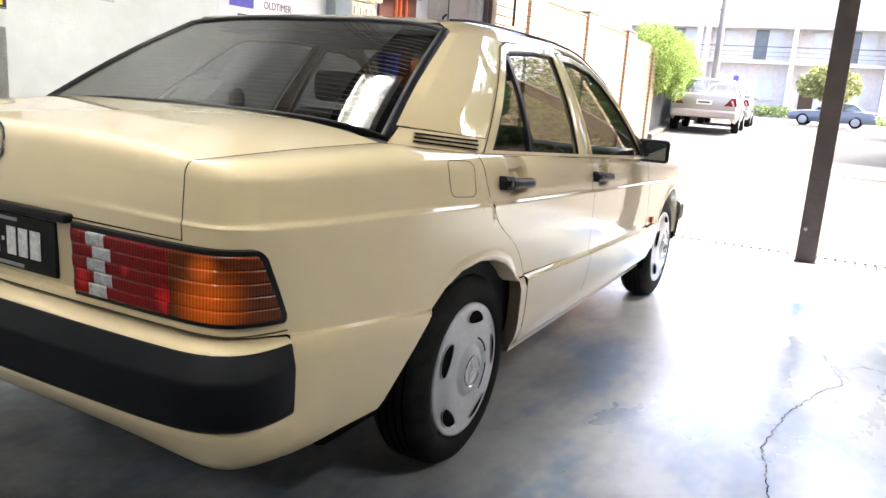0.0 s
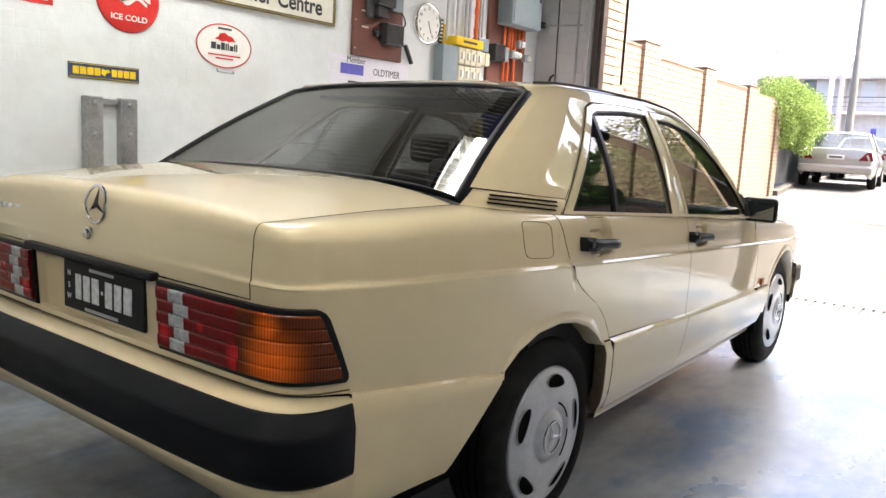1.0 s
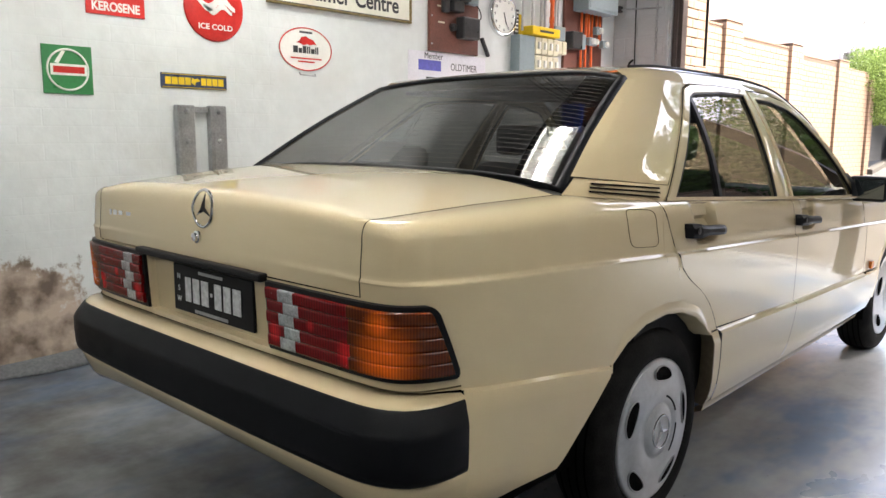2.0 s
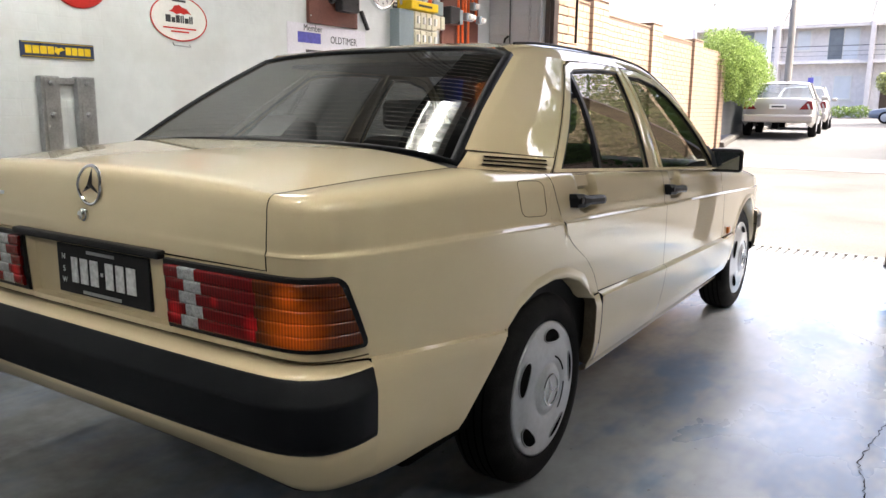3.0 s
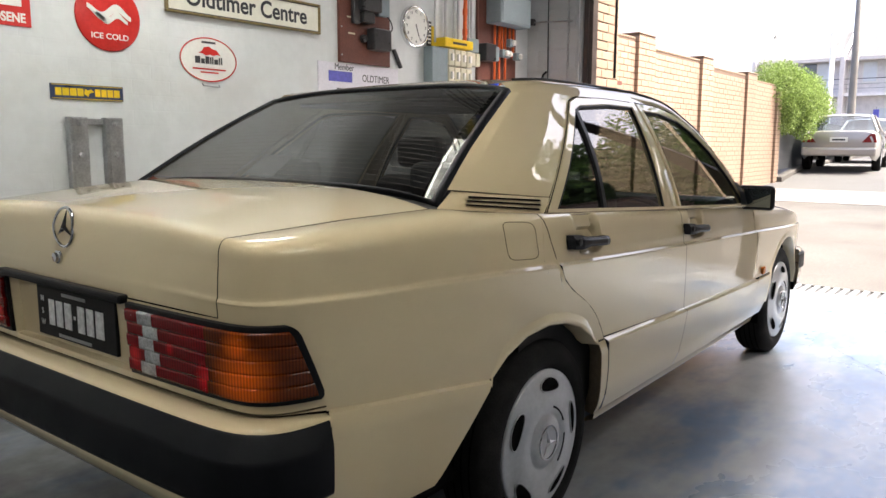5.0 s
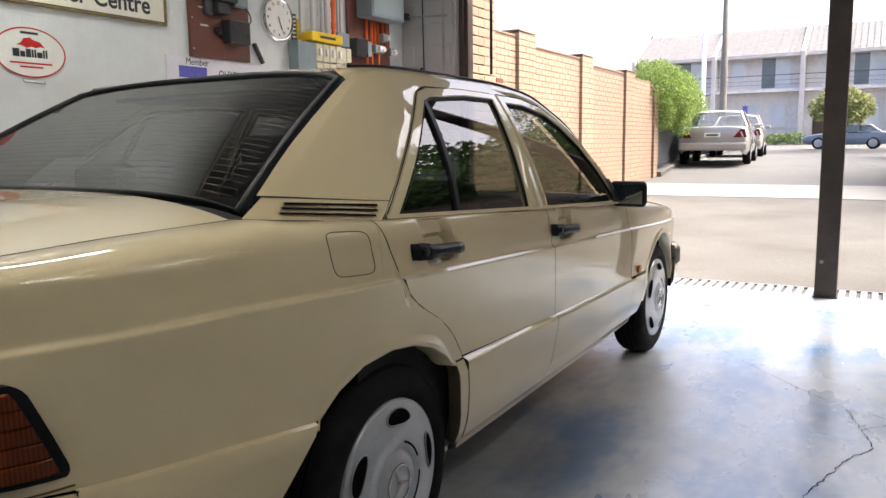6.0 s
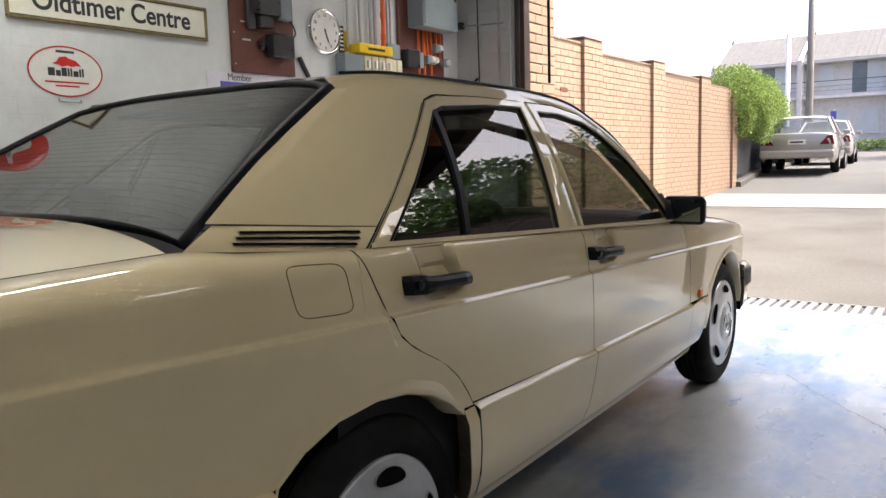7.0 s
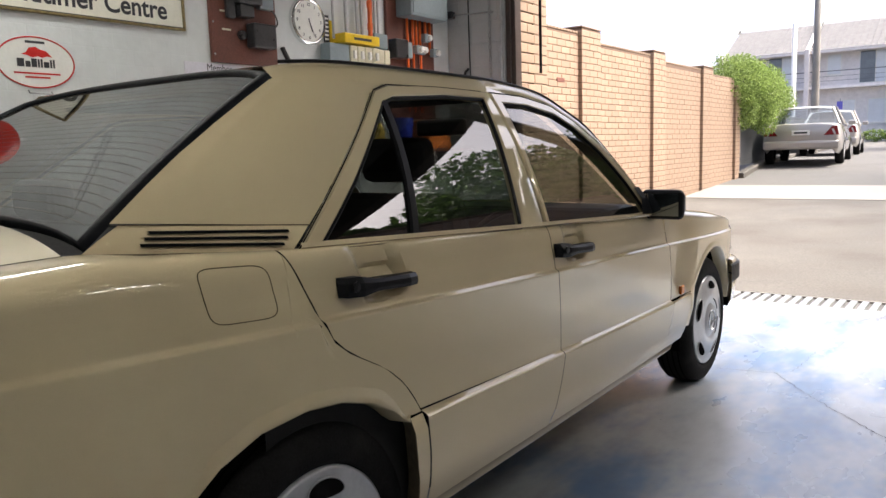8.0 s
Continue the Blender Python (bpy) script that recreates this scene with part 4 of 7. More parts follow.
    for key, (outer, inner) in frames.items():
        rows = []
        n = 6
        out2, in2 = [], []
        for i in range(len(outer)):
            j = (i + 1) % len(outer)
            for t in range(n):
                out2.append(Vector((*outer[i], 0)).lerp(Vector((*outer[j], 0)), t / n))
                in2.append(Vector((*inner[i], 0)).lerp(Vector((*inner[j], 0)), t / n))
        rows = []
        for o, i in zip(out2, in2):
            g = 0.012
            mid1, mid2 = o.lerp(i, 0.15), o.lerp(i, 0.85)
            rows.append(flip([green(o.x, o.y, -0.006), green(mid1.x, mid1.y, 0.004), green(mid2.x, mid2.y, 0.004), green(i.x, i.y, -0.004), green(i.x, i.y, -0.02)], m))
        frame_ob = part("window_frame", sheet(rows, close_u=True), M["paint"], car, smooth=True)
        frame_ob.data.set_sharp_from_angle(angle=radians(30))
        part("window_seal", tube(flip([green(i.x, i.y, -0.004) for i in in2], m), 0.006, n=6, closed=True), M["black"], frame_ob)
        first, last = (0, 8) if key == "rear" else (3, 10)
        part("frame_joint", tube(flip([green(o.x, o.y, 0.0015) for o in out2[first * n:last * n]], m), 0.0016, n=6), M["gap"], frame_ob)
        if key == "rear":
            top, low = (0.463, 1.308), (0.356, 0.973)
            quarter = [p for p in inner if p[0] < 0.46 and p != (0.4, 0.972)] + [top, low]
            rest = [top] + [p for p in inner if p[0] > 0.46] + [low]
            panes = (quarter, rest)
            bar = [green(top[0], top[1], -0.002), green(low[0], low[1], -0.002)]
            d = 0.011
            rows = [flip([green(p[0] - d, p[1], -0.012), green(p[0] - d, p[1], 0.002), green(p[0] + d, p[1], 0.002), green(p[0] + d, p[1], -0.012)], m) for q in spread(0, 1, 14) for p in [(top[0] + (low[0] - top[0]) * q + 0.012 * math.sin(math.pi * q), top[1] + (low[1] - top[1]) * q)]]
            part("window_bar", sheet(rows), M["black"], frame_ob)
        else:
            panes = (inner,)
        for pane in panes:
            z_lo, z_hi = min(p[1] for p in pane), max(p[1] for p in pane)
            rows = []
            for z in spread(z_lo + 0.0005, z_hi - 0.0005, 22):
                cut = []
                for p, q in zip(pane, pane[1:] + pane[:1]):
                    if (p[1] - z) * (q[1] - z) <= 0 and p[1] != q[1]:
                        cut.append(p[0] + (q[0] - p[0]) * (z - p[1]) / (q[1] - p[1]))
                rows.append(flip([green(y, z, -0.008) for y in spread(min(cut), max(cut), 8)], m))
            ob = part("window_glass", sheet(rows), M["tinted"], frame_ob, "lightly tinted window glass", smooth=True)
            ob.visible_shadow = False
    # chrome-dark strip along the window line
    rows = [flip([green(y, zz, 0.002), green(y, zz, 0.009), green(y, zz + 0.010, 0.009), green(y, zz + 0.012, 0.0)], m) for y in spread(-0.01, 1.80, 30) for zz in [rim_top(y).z - 0.003]]
    part("waist_strip", sheet(rows), M["paint"], car)
    # pillar behind the rear door, with its slotted vent
    inner = [window_back(1.03, v) - Vector((0, 0, 0.004)) for v in spread(0.11, 1.0, 6)]
    outer = [green(y, z, -0.003) for y, z in ((0.040, 1.037), (0.102, 1.080), (0.186, 1.142), (0.297, 1.224), (0.391, 1.297), (0.440, 1.336), (0.500, 1.355))]
    a, c = along(inner, 16), along(outer, 16)
    cols = []
    for n_col, (p, q) in enumerate(zip(a, c)):
        row = []
        for t in (0, 0.05, 0.10, 0.135, 0.15, 0.2, 0.3, 0.4, 0.5, 0.6, 0.7, 0.8, 0.9, 0.95, 0.975, 1):
            v = p.lerp(q, t)
            k = (0.010 * min(1.0, t / 0.14) ** 0.8 * min(1.0, (1 - t) / 0.35) + 0.006 * math.sin(math.pi * t)) * min(1.0, 0.05 + n_col / 4)
            v += Vector((0.86, -0.2, 0.47)) * k
            row.append(v)
        cols.append(row)
    pillar = panel("rear_pillar", cols, M["paint"], car, m, sharp=50)
    low = [Vector((0.708, -0.407, 1.027)), Vector((0.737, -0.301, 1.016)), Vector((0.768, -0.169, 1.004)), Vector((0.797, -0.028, 0.992))]
    high = [Vector((0.694, -0.329, 1.068)), Vector((0.721, -0.221, 1.058)), Vector((0.750, -0.105, 1.048)), Vector((0.779, 0.034, 1.036))]
    l2, h2 = along(low, 14), along(high, 14)
    panel("vent_panel", [[p.lerp(q, t) + Vector((0.811, -0.138, 0.569)) * 0.004 * math.sin(math.pi * t) for t in spread(0, 1, 6)] for p, q in zip(l2, h2)], M["paint"], pillar, m)
    for line in (l2, h2):
        part("seam", tube(flip([p + Vector((0.811, -0.138, 0.569)) * 0.0008 for p in line], m), 0.0011, n=6), M["seam"], pillar)
    for (ya, za), (yb, zb) in (((-0.289, 1.048), (-0.022, 1.026)), ((-0.301, 1.0385), (-0.031, 1.0145)), ((-0.313, 1.029), (-0.046, 1.003))):
        rows = []
        for f in spread(0, 1, 12):
            y, z = ya + (yb - ya) * f, za + (zb - za) * f
            q = []
            for d in (-0.0026, 0.0026):
                q.append(Vector((0.703 + (0.138 * (y + 0.4) - 0.569 * (z + d - 1.04)) / 0.811, y, z + d)) + Vector((0.811, -0.138, 0.569)) * 0.0075)
            rows.append(flip([q[0] - Vector((0.006, 0, 0)), q[0], q[1], q[1] - Vector((0.006, 0, 0))], m))
        part("vent_slot", sheet(rows), M["gap"], pillar)
    # drip rail
    rail = curve([(0.546, 0.19, 1.394), (0.555, 0.35, 1.405), (0.556, 0.6, 1.407), (0.558, 0.87, 1.404), (0.567, 1.1, 1.396), (0.585, 1.35, 1.366), (0.622, 1.5, 1.302), (0.655, 1.6, 1.243), (0.72, 1.70, 1.12), (0.785, 1.79, 0.99)], 6)
    part("drip_rail", tube(flip(rail if m == 1 else rail[8:], m), 0.0045, n=8), M["black"], car)
    inner_line = [(0.530, 1.15, 1.385), (0.545, 1.235, 1.368), (0.575, 1.37, 1.31), (0.62, 1.53, 1.20), (0.67, 1.70, 1.07), (0.715, 1.86, 0.94)]
    ridge = rail[[k for k, p in enumerate(rail) if p.y > 1.0][0]:] + [Vector((0.80, 1.86, 0.93))]
    frame_line = [green(y, z, -0.005) for y, z in ((1.0, 1.352), (1.2, 1.347), (1.36, 1.321), (1.48, 1.267), (1.60, 1.179), (1.70, 1.074), (1.775, 0.974), (1.83, 0.90))]
    a, e, c = along(inner_line, 26), along(ridge, 26), along(frame_line, 26)
    cols = []
    for p, q, r in zip(a, e, c):
        q = q + Vector((0.002, 0, -0.004))
        cols.append([p.lerp(q, t) + Vector((0, 0.5, 0.6)) * 0.010 * math.sin(math.pi * t) for t in (0, 0.35, 0.7, 1)] + [q.lerp(r, t) + Vector((0.8, 0.1, 0.5)) * 0.006 * math.sin(math.pi * t) for t in (0.2, 0.4, 0.6, 0.8, 1)])
    panel("front_pillar", cols, M["paint"], car, m, sharp=60)
    # door mirror
    b = box((0.785, 1.80, 0.884), (0.952, 1.90, 1.0), 0.022, segments=3)
    for v in b.verts:
        if v.co.y > 1.85:
            v.co.z = 0.942 + (v.co.z - 0.942) * 0.72
            v.co.x = 0.86 + (v.co.x - 0.86) * 0.85
    if m == -1:
        bmesh.ops.scale(b, vec=(-1, 1, 1), verts=b.verts)
    mirror = part("door_mirror", b, M["black"], car, "black door mirror housing")
    b = box((0.803 if m == 1 else -0.938, 1.7975, 0.899), (0.938 if m == 1 else -0.803, 1.7995, 0.985), 0.0)
    part("mirror_glass", b, M["mirror"], mirror)
    b = bmesh.new()
    rows = [flip([green(1.70, 0.91, 0.010), green(1.84, 0.90, 0.010)], m), flip([green(1.735, 0.965, 0.012), green(1.79, 0.965, 0.012)], m), flip([green(1.71, 1.01, 0.008), green(1.76, 1.01, 0.008)], m)]
    part("mirror_foot", sheet(rows), M["black"], mirror)


def green(y, z, out=0.0):
    """The sloping plane of the side windows."""
    d = z - 0.99
    x = 0.797 - 0.40 * d - 0.41 * d * d
    return Vector((x + out * 0.877, y, z + out * 0.48))


flank(1)
flank(-1)


def wheel(yc, m, track):
    c = (m * track, yc, 0.308)
    prof = [(-0.175, 0.20), (-0.178, 0.255), (-0.170, 0.290), (-0.150, 0.306), (-0.120, 0.310), (-0.095, 0.3095), (-0.06, 0.3095), (-0.035, 0.307), (-0.018, 0.296), (-0.006, 0.275), (0.0, 0.250), (-0.002, 0.232), (-0.012, 0.218), (-0.02, 0.212)]
    ob = part("wheel", lathe([(-0.16, 0.20), (-0.03, 0.205), (-0.03, 0.06), (-0.05, 0.0)], c, "x", 40, side=m), M["gap"], car, "wheel with silver plastic cover")
    part("tyre", lathe(prof, c, "x", 64, side=m), M["tyre"], ob, "black road tyre", smooth=True)
    b = bmesh.new()
    for k in range(4):
        lathe([(-0.05 - 0.027 * k, 0.3105), (-0.053 - 0.027 * k, 0.3112), (-0.056 - 0.027 * k, 0.3105)], c, "x", 64, b, m)
    part("tread_groove", b, M["gap"], ob)
    prof = [(-0.014, 0.217), (-0.006, 0.216), (-0.003, 0.208), (-0.004, 0.196), (0.004, 0.170), (0.009, 0.130), (0.011, 0.095), (0.005, 0.088), (0.005, 0.080), (0.013, 0.074), (0.016, 0.05), (0.017, 0.0)]
    cover = part("wheel_cover", lathe(prof, c, "x", 64, side=m), M["hubcap"], ob, "silver plastic wheel cover with oval holes", smooth=True)
    # dark discs laid on the cover, painting the shade inside its holes
    for k in range(5):
        t = radians(90 - 8 + 72 * k) if m == 1 else radians(98 - 72 * k)
        u, v = math.cos(t), math.sin(t)
        b = bmesh.new()
        pts, rim = [], []
        for j in range(24):
            q = 2 * math.pi * j / 24
            a, r = 0.056 * math.cos(q), 0.172 + 0.0225 * math.sin(q) * (1.0 if math.sin(q) > 0 else 0.9)
            # bend the oval along the rim
            rr, tt = r, t + a / 0.176
            off = 0.0045 + 0.001 if rr > 0.17 else 0.007
            pts.append(Vector((c[0] + m * (table(rr, [(0.13, 0.0105), (0.17, 0.006), (0.196, -0.0015), (0.21, 0.0)])), c[1] + rr * math.cos(tt), c[2] + rr * math.sin(tt))))
        mid = sum(pts, Vector()) / len(pts)
        mid.x += m * 0.004
        vs = [b.verts.new(p) for p in pts]
        vc = b.verts.new(mid)
        for j in range(24):
            b.faces.new((vs[j], vs[(j + 1) % 24], vc))
        part("oval_hole", b, M["gap"], ob)
        part("hole_rim", tube(pts, 0.0022, n=6, closed=True), M["hubcap"], ob)
    # dark bars paint the recess shade, only on the two segments it darkens
    for k in range(5):
        t0 = radians(126 + 72 * k - 8)
        pts = [Vector((c[0] + m * 0.0105, c[1] + 0.106 * math.cos(t0 + a), c[2] + 0.106 * math.sin(t0 + a))) for a in spread(-0.42, 0.42, 12)]
        if k in (3, 4):
            part("slit", tube(pts, 0.003, n=6), M["gap"], ob)
    b = tube([Vector((c[0] + m * 0.017, c[1] + 0.05 * math.cos(2 * math.pi * j / 32), c[2] + 0.05 * math.sin(2 * math.pi * j / 32))) for j in range(32)], 0.003, n=6, closed=True)
    for k in range(3):
        t = radians(90 + 120 * k + 20)
        d, e = Vector((0, math.cos(t), math.sin(t))), Vector((0, -math.sin(t), math.cos(t)))
        o = Vector(c) + Vector((m * 0.018, 0, 0))
        vs = [b.verts.new(o + e * 0.009), b.verts.new(o - e * 0.009), b.verts.new(o + d * 0.05)]
        top = b.verts.new(o + Vector((m * 0.006, 0, 0)))
        for i, j in ((0, 1), (1, 2), (2, 0)):
            b.faces.new((vs[i], vs[j], top))
    part("hub_emblem", b, M["chrome"], cover, "chrome three-spoke hub emblem")


for yc in (0.0, 2.665):
    for m in (1, -1):
        wheel(yc, m, 0.797)

# boot lid: top and back in one pressing
LID_FIT = np.polyfit([-0.372, -0.50, -0.60, -0.70, -0.80, -0.88, -0.94], [1.0745, 1.0708, 1.0645, 1.0560, 1.0465, 1.0388, 1.0330], 3)
FOLD = -0.94
back_mid = [(FOLD, float(np.polyval(LID_FIT, FOLD))), (-0.957, 1.0300), (-0.971, 1.0232), (-0.980, 1.013), (-0.988, 0.998), (-0.997, 0.965), (-1.004, 0.93), (-1.011, 0.88), (-1.013, 0.846)]
edge = [p - Vector((0.0035, 0, 0)) for p in reversed(LID_EDGE)]
k = min(i for i in range(len(edge)) if edge[i].y < FOLD)
q = (FOLD - edge[k - 1].y) / (edge[k].y - edge[k - 1].y)
fold_edge = edge[k - 1].lerp(edge[k], q)
el_top, el_back = along(edge[:k] + [fold_edge], 40), along([fold_edge] + edge[k:], 44)
el = el_top + el_back[1:]
across = [math.sin(q * math.pi / 2) for q in spread(-1, 1, 61)]


def lid_drop(t):
    """Share of the fall from the lid's crown to its edge; the far half has been pressed flatter."""
    return 0.5 * t * t + 0.5 * t ** 4 if t > 0 else 0.22 * t * t + 0.78 * abs(t) ** 9


rows = []
for a_y, e in zip(spread(-0.372, FOLD, 40), el_top):
    row = []
    for t in across:
        y = a_y + (e.y - a_y) * t * t
        high = float(np.polyval(LID_FIT, y))
        rim = e.z + 0.04 * (y - e.y)
        row.append(Vector((e.x * t, y, high - (high - rim) * lid_drop(t))))
    rows.append(row)
for a, e in list(zip(along(curve([(0, a, c) for a, c in back_mid], 6), 44), el_back))[1:]:
    rows.append([Vector((e.x * t, a.y + (e.y - a.y) * t * t, a.z + (e.z - a.z) * lid_drop(t))) for t in across])
lid = panel("boot_lid", rows, M["paint"], car, 1, sharp=150)
for m in (1, -1):
    rows = [flip([p + Vector((-0.006, 0.006, -0.006)), p + Vector((0.010, 0.006, -0.006))], m) for p in el]
    part("lid_gap", sheet(rows), M["gap"], lid)
    part("lid_seam", tube(flip([p + Vector((0.002, 0.0005, -0.0005)) for p in el], m), 0.0015, n=6), M["gap"], lid)
# panel under the lid, behind the plate and lamps
cols = [[on_body(s, z, -0.018 if s < s_x(0.296) else 0.0) for z in (0.655, 0.668, 0.675, 0.72, 0.78, 0.843)] for s in spread(0.0, s_x(0.292), 8) + [s_x(0.300), s_x(0.304)] + spread(s_x(0.32), s_x(0.63), 8)]
for c in cols:
    c[0], c[1] = Vector((c[0].x, -1.006 if c[0].x < 0.3 else c[0].y, 0.655)), Vector((c[1].x, -1.004 if c[1].x < 0.3 else c[1].y, 0.668))
for m in (1, -1):
    panel("tail_panel", cols, M["paint"], car, m)
    part("tail_gap", tube(flip([on_body(s, 0.6535, 0.0015) for s in spread(0, s_y(-0.862), 24)], m), 0.0018, n=6), M["seam"], car)
part("lid_grip", box((-0.335, -1.034, 0.832), (0.300, -0.99, 0.852), 0.006), M["black"], car, "black plastic grip strip above the number plate")

# rear bumper, swept along the tail
def sweep(profile, s0, s1, n, m, scale):
    rows = []
    for s in spread(s0, s1, n):
        x, y, nx, ny = plan(s)
        k = scale(s, y)
        rows.append(flip([(x + nx * o * k, y + ny * o * k, z + (dz(y) if zt else 0)) for o, z, zt in profile], m))
    return sheet(rows)


def sweep_full(profile, s1, n, scale):
    rows = []
    for k in range(-n, n + 1):
        x, y, nx, ny = plan(abs(k) / n * s1)
        f = scale(0, y)
        rows.append([(math.copysign(1, k) * (x + nx * o * f), y + ny * o * f, z + (dz(y) if zt else 0)) for o, z, zt in profile])
    return sheet(rows)


def dz(y):
    return clad(y) - 0.655


def bulge(s, y):
    return table(y, [(-1.1, 1.0), (-0.97, 1.0), (-0.90, 0.62), (-0.86, 0.40), (-0.75, 0.18), (-0.4, 0.05)])


UPPER = [(-0.02, 0.652, 1), (0.012, 0.650, 1), (0.030, 0.646, 1), (0.040, 0.639, 1), (0.043, 0.630, 1), (0.042, 0.618, 0)]
LOWER = [(0.056, 0.480, 0), (0.062, 0.474, 0), (0.055, 0.45, 0), (0.035, 0.40, 0), (0.015, 0.375, 0), (-0.04, 0.36, 0)]
STRIP = [(0.030, 0.632, 0), (0.041, 0.632, 0), (0.046, 0.629, 0), (0.074, 0.592, 0), (0.078, 0.585, 0), (0.079, 0.577, 0), (0.079, 0.54, 0), (0.077, 0.50, 0), (0.074, 0.486, 0), (0.066, 0.479, 0), (0.045, 0.478, 0)]
b = sweep_full(UPPER, s_y(-0.862), 40, bulge)
valance = sweep_full(LOWER, s_y(-0.862), 40, bulge)
for v in valance.verts:
    if v.co.z < 0.47:
        v.co.z += (0.47 - v.co.z) / 0.11 * 0.036 * max(0.0, 1 - (abs(v.co.x) / 0.70) ** 4)
join(b, valance)
join(b, sweep_full([(0.03, 0.614, 0), (0.03, 0.476, 0)], s_y(-0.862), 40, bulge))
bumper = part("rear_bumper", b, M["paint"], car, "rear bumper in body colour with black rubber strip", smooth=True)
part("rubber_strip", sweep_full(STRIP, s_y(-0.868), 44, lambda s, y: max(bulge(s, y), 0.28)), M["rubber"], bumper, "black rubber bumper strip", smooth=True)
for m in (1, -1):
    endcap = [flip([plan_pt for plan_pt in [Vector((plan(s_y(-0.868))[0] + plan(s_y(-0.868))[2] * o * 0.43, plan(s_y(-0.868))[1] + plan(s_y(-0.868))[3] * o * 0.43, z)) for o, z, q in STRIP]], m)][0]
    b = bmesh.new()
    b.faces.new([b.verts.new(v) for v in endcap])
    part("strip_end", b, M["rubber"], bumper)
    # side piece up to the wheel arch
    cols = []
    for u in spread(0, 1, 18):
        col = []
        for v in spread(0, 0.985, 12) + [1.0]:
            y0 = -0.862
            y = y0 + (-0.335 - y0) * u
            zt = clad(y) + 0.0035
            yb = -0.862 + (-0.545 + 0.862) * u
            yy = yb + (y - yb) * v
            zz = 0.363 + 0.010 * u + (zt - 0.363 - 0.010 * u) * v
            join_out = inset(yy, zz) + 0.40 * table(zz, [(0.36, -0.035), (0.375, 0.015), (0.40, 0.035), (0.45, 0.052), (0.48, 0.045), (0.60, 0.040), (0.66, 0.030)])
            f = min(1.0, u / 0.6)
            f = f * f * (3 - 2 * f)
            if v < 0.95:
                out = join_out + (0.008 - join_out) * f
            else:
                out = 0.006 if v < 0.999 else 0.0
            col.append(side(yy, zz, out))
        cols.append(col)
    panel("bumper_side", cols, M["paint"], bumper, m)
    part("bumper_joint", tube(flip([side(-0.8615, z, 0.008) for z in spread(0.40, 0.645, 10)], m), 0.0022, n=6), M["gap"], bumper)
part("tow_cover", box((-0.195, -1.028, 0.402), (-0.135, -0.97, 0.424), 0.006), M["black"], bumper)

# tail lamps
def lens(s0, s1, z0, z1, out, m, bm=None, n=8):
    rows = []
    for u in spread(0, 1, n):
        col = []
        for v in spread(0, 1, 7):
            z = z0 + (z1 - z0) * v
            s = s0 + ((s1(z) if callable(s1) else s1) - s0) * u
            bow = math.sin(math.pi * min(max(v, 0.02), 0.98)) ** 0.35
            if v == 0:
                first = on_body(s, z0, 0.0)
            col.append(on_body(s, z, out * (0.94 + 0.06 * bow)))
        rows.append(flip([first] + col + [on_body(s, z1, 0.0)], m))
    b = sheet(rows)
    for r in (rows[0], rows[-1]):
        b.faces.new([b.verts.new(v) for v in r])
    return join(bm, b)


for m in (1, -1):
    s_in, s_end = s_x(0.309), s_y(-0.885)
    z_lo, z_hi = 0.686, 0.826
    def end_s(z):
        d = max(0.0, abs(z - 0.755) - 0.058) / 0.025
        return s_y(-0.937 + (0.826 - z) / 0.14 * 0.052) - 0.022 * (1 - math.sqrt(max(0.0, 1 - min(d, 1.0) ** 2)))
    b = bmesh.new()
    rows = []
    for u in spread(0, 1, 30):
        rows.append(flip([on_body(s_in - 0.004 + (end_s(z) + 0.022 - s_in) * u, z, o) for z, o in ((0.672, 0.0), (0.674, 0.009), (0.678, 0.010), (0.684, 0.010), (0.694, 0.010), (0.75, 0.010), (0.816, 0.010), (0.826, 0.010), (0.832, 0.010), (0.836, 0.009), (0.838, 0.0))], m))
    sheet(rows, b)
    for r in (rows[0], rows[-1]):
        b.faces.new([b.verts.new(v) for v in r])
    lamp = part("tail_lamp", b, M["black"], car, "ribbed red, white and amber tail lamp", smooth=False)
    n = 5
    h = (z_hi - z_lo) / n
    for k in range(n):
        z0 = z_lo + h * k
        z1 = z0 + h * 0.975
        j = 0.011 if k % 2 else -0.008
        a, c, d = s_x(0.372) + j, s_x(0.428) + j, s_x(0.602) + j * 0.3
        e = end_s
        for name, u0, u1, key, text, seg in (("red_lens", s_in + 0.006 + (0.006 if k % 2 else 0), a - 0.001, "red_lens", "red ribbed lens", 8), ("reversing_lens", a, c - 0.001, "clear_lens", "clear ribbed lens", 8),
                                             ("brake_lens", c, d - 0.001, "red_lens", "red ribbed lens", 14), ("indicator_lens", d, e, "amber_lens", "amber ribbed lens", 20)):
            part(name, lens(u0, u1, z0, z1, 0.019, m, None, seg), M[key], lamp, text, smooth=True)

# number plate with plain bars
plate = part("number_plate", box((-0.178, -0.999, 0.688), (0.218, -0.990, 0.820), 0.003), M["black"], car, "black number plate with pale characters")
x = -0.112
for w in (0.030, 0.034, 0.036, 0.0, 0.034, 0.034, 0.038):
    if w:
        part("plate_bar", box((x, -1.0010, 0.720), (x + w, -0.9992, 0.788), 0.002, segments=1), M["pale_ink"], plate)
        x += w + 0.010
    else:
        part("plate_dot", box((x, -1.0010, 0.75), (x + 0.010, -0.9992, 0.760), 0.002, segments=1), M["pale_ink"], plate)
        x += 0.02
for x0, x1, z0, z1 in ((-0.04, 0.08, 0.802, 0.811), (-0.065, 0.10, 0.694, 0.703), ):
    part("small_bar", box((x0, -1.0008, z0), (x1, -0.9992, z1), 0.001, segments=1), M["steel"], plate)

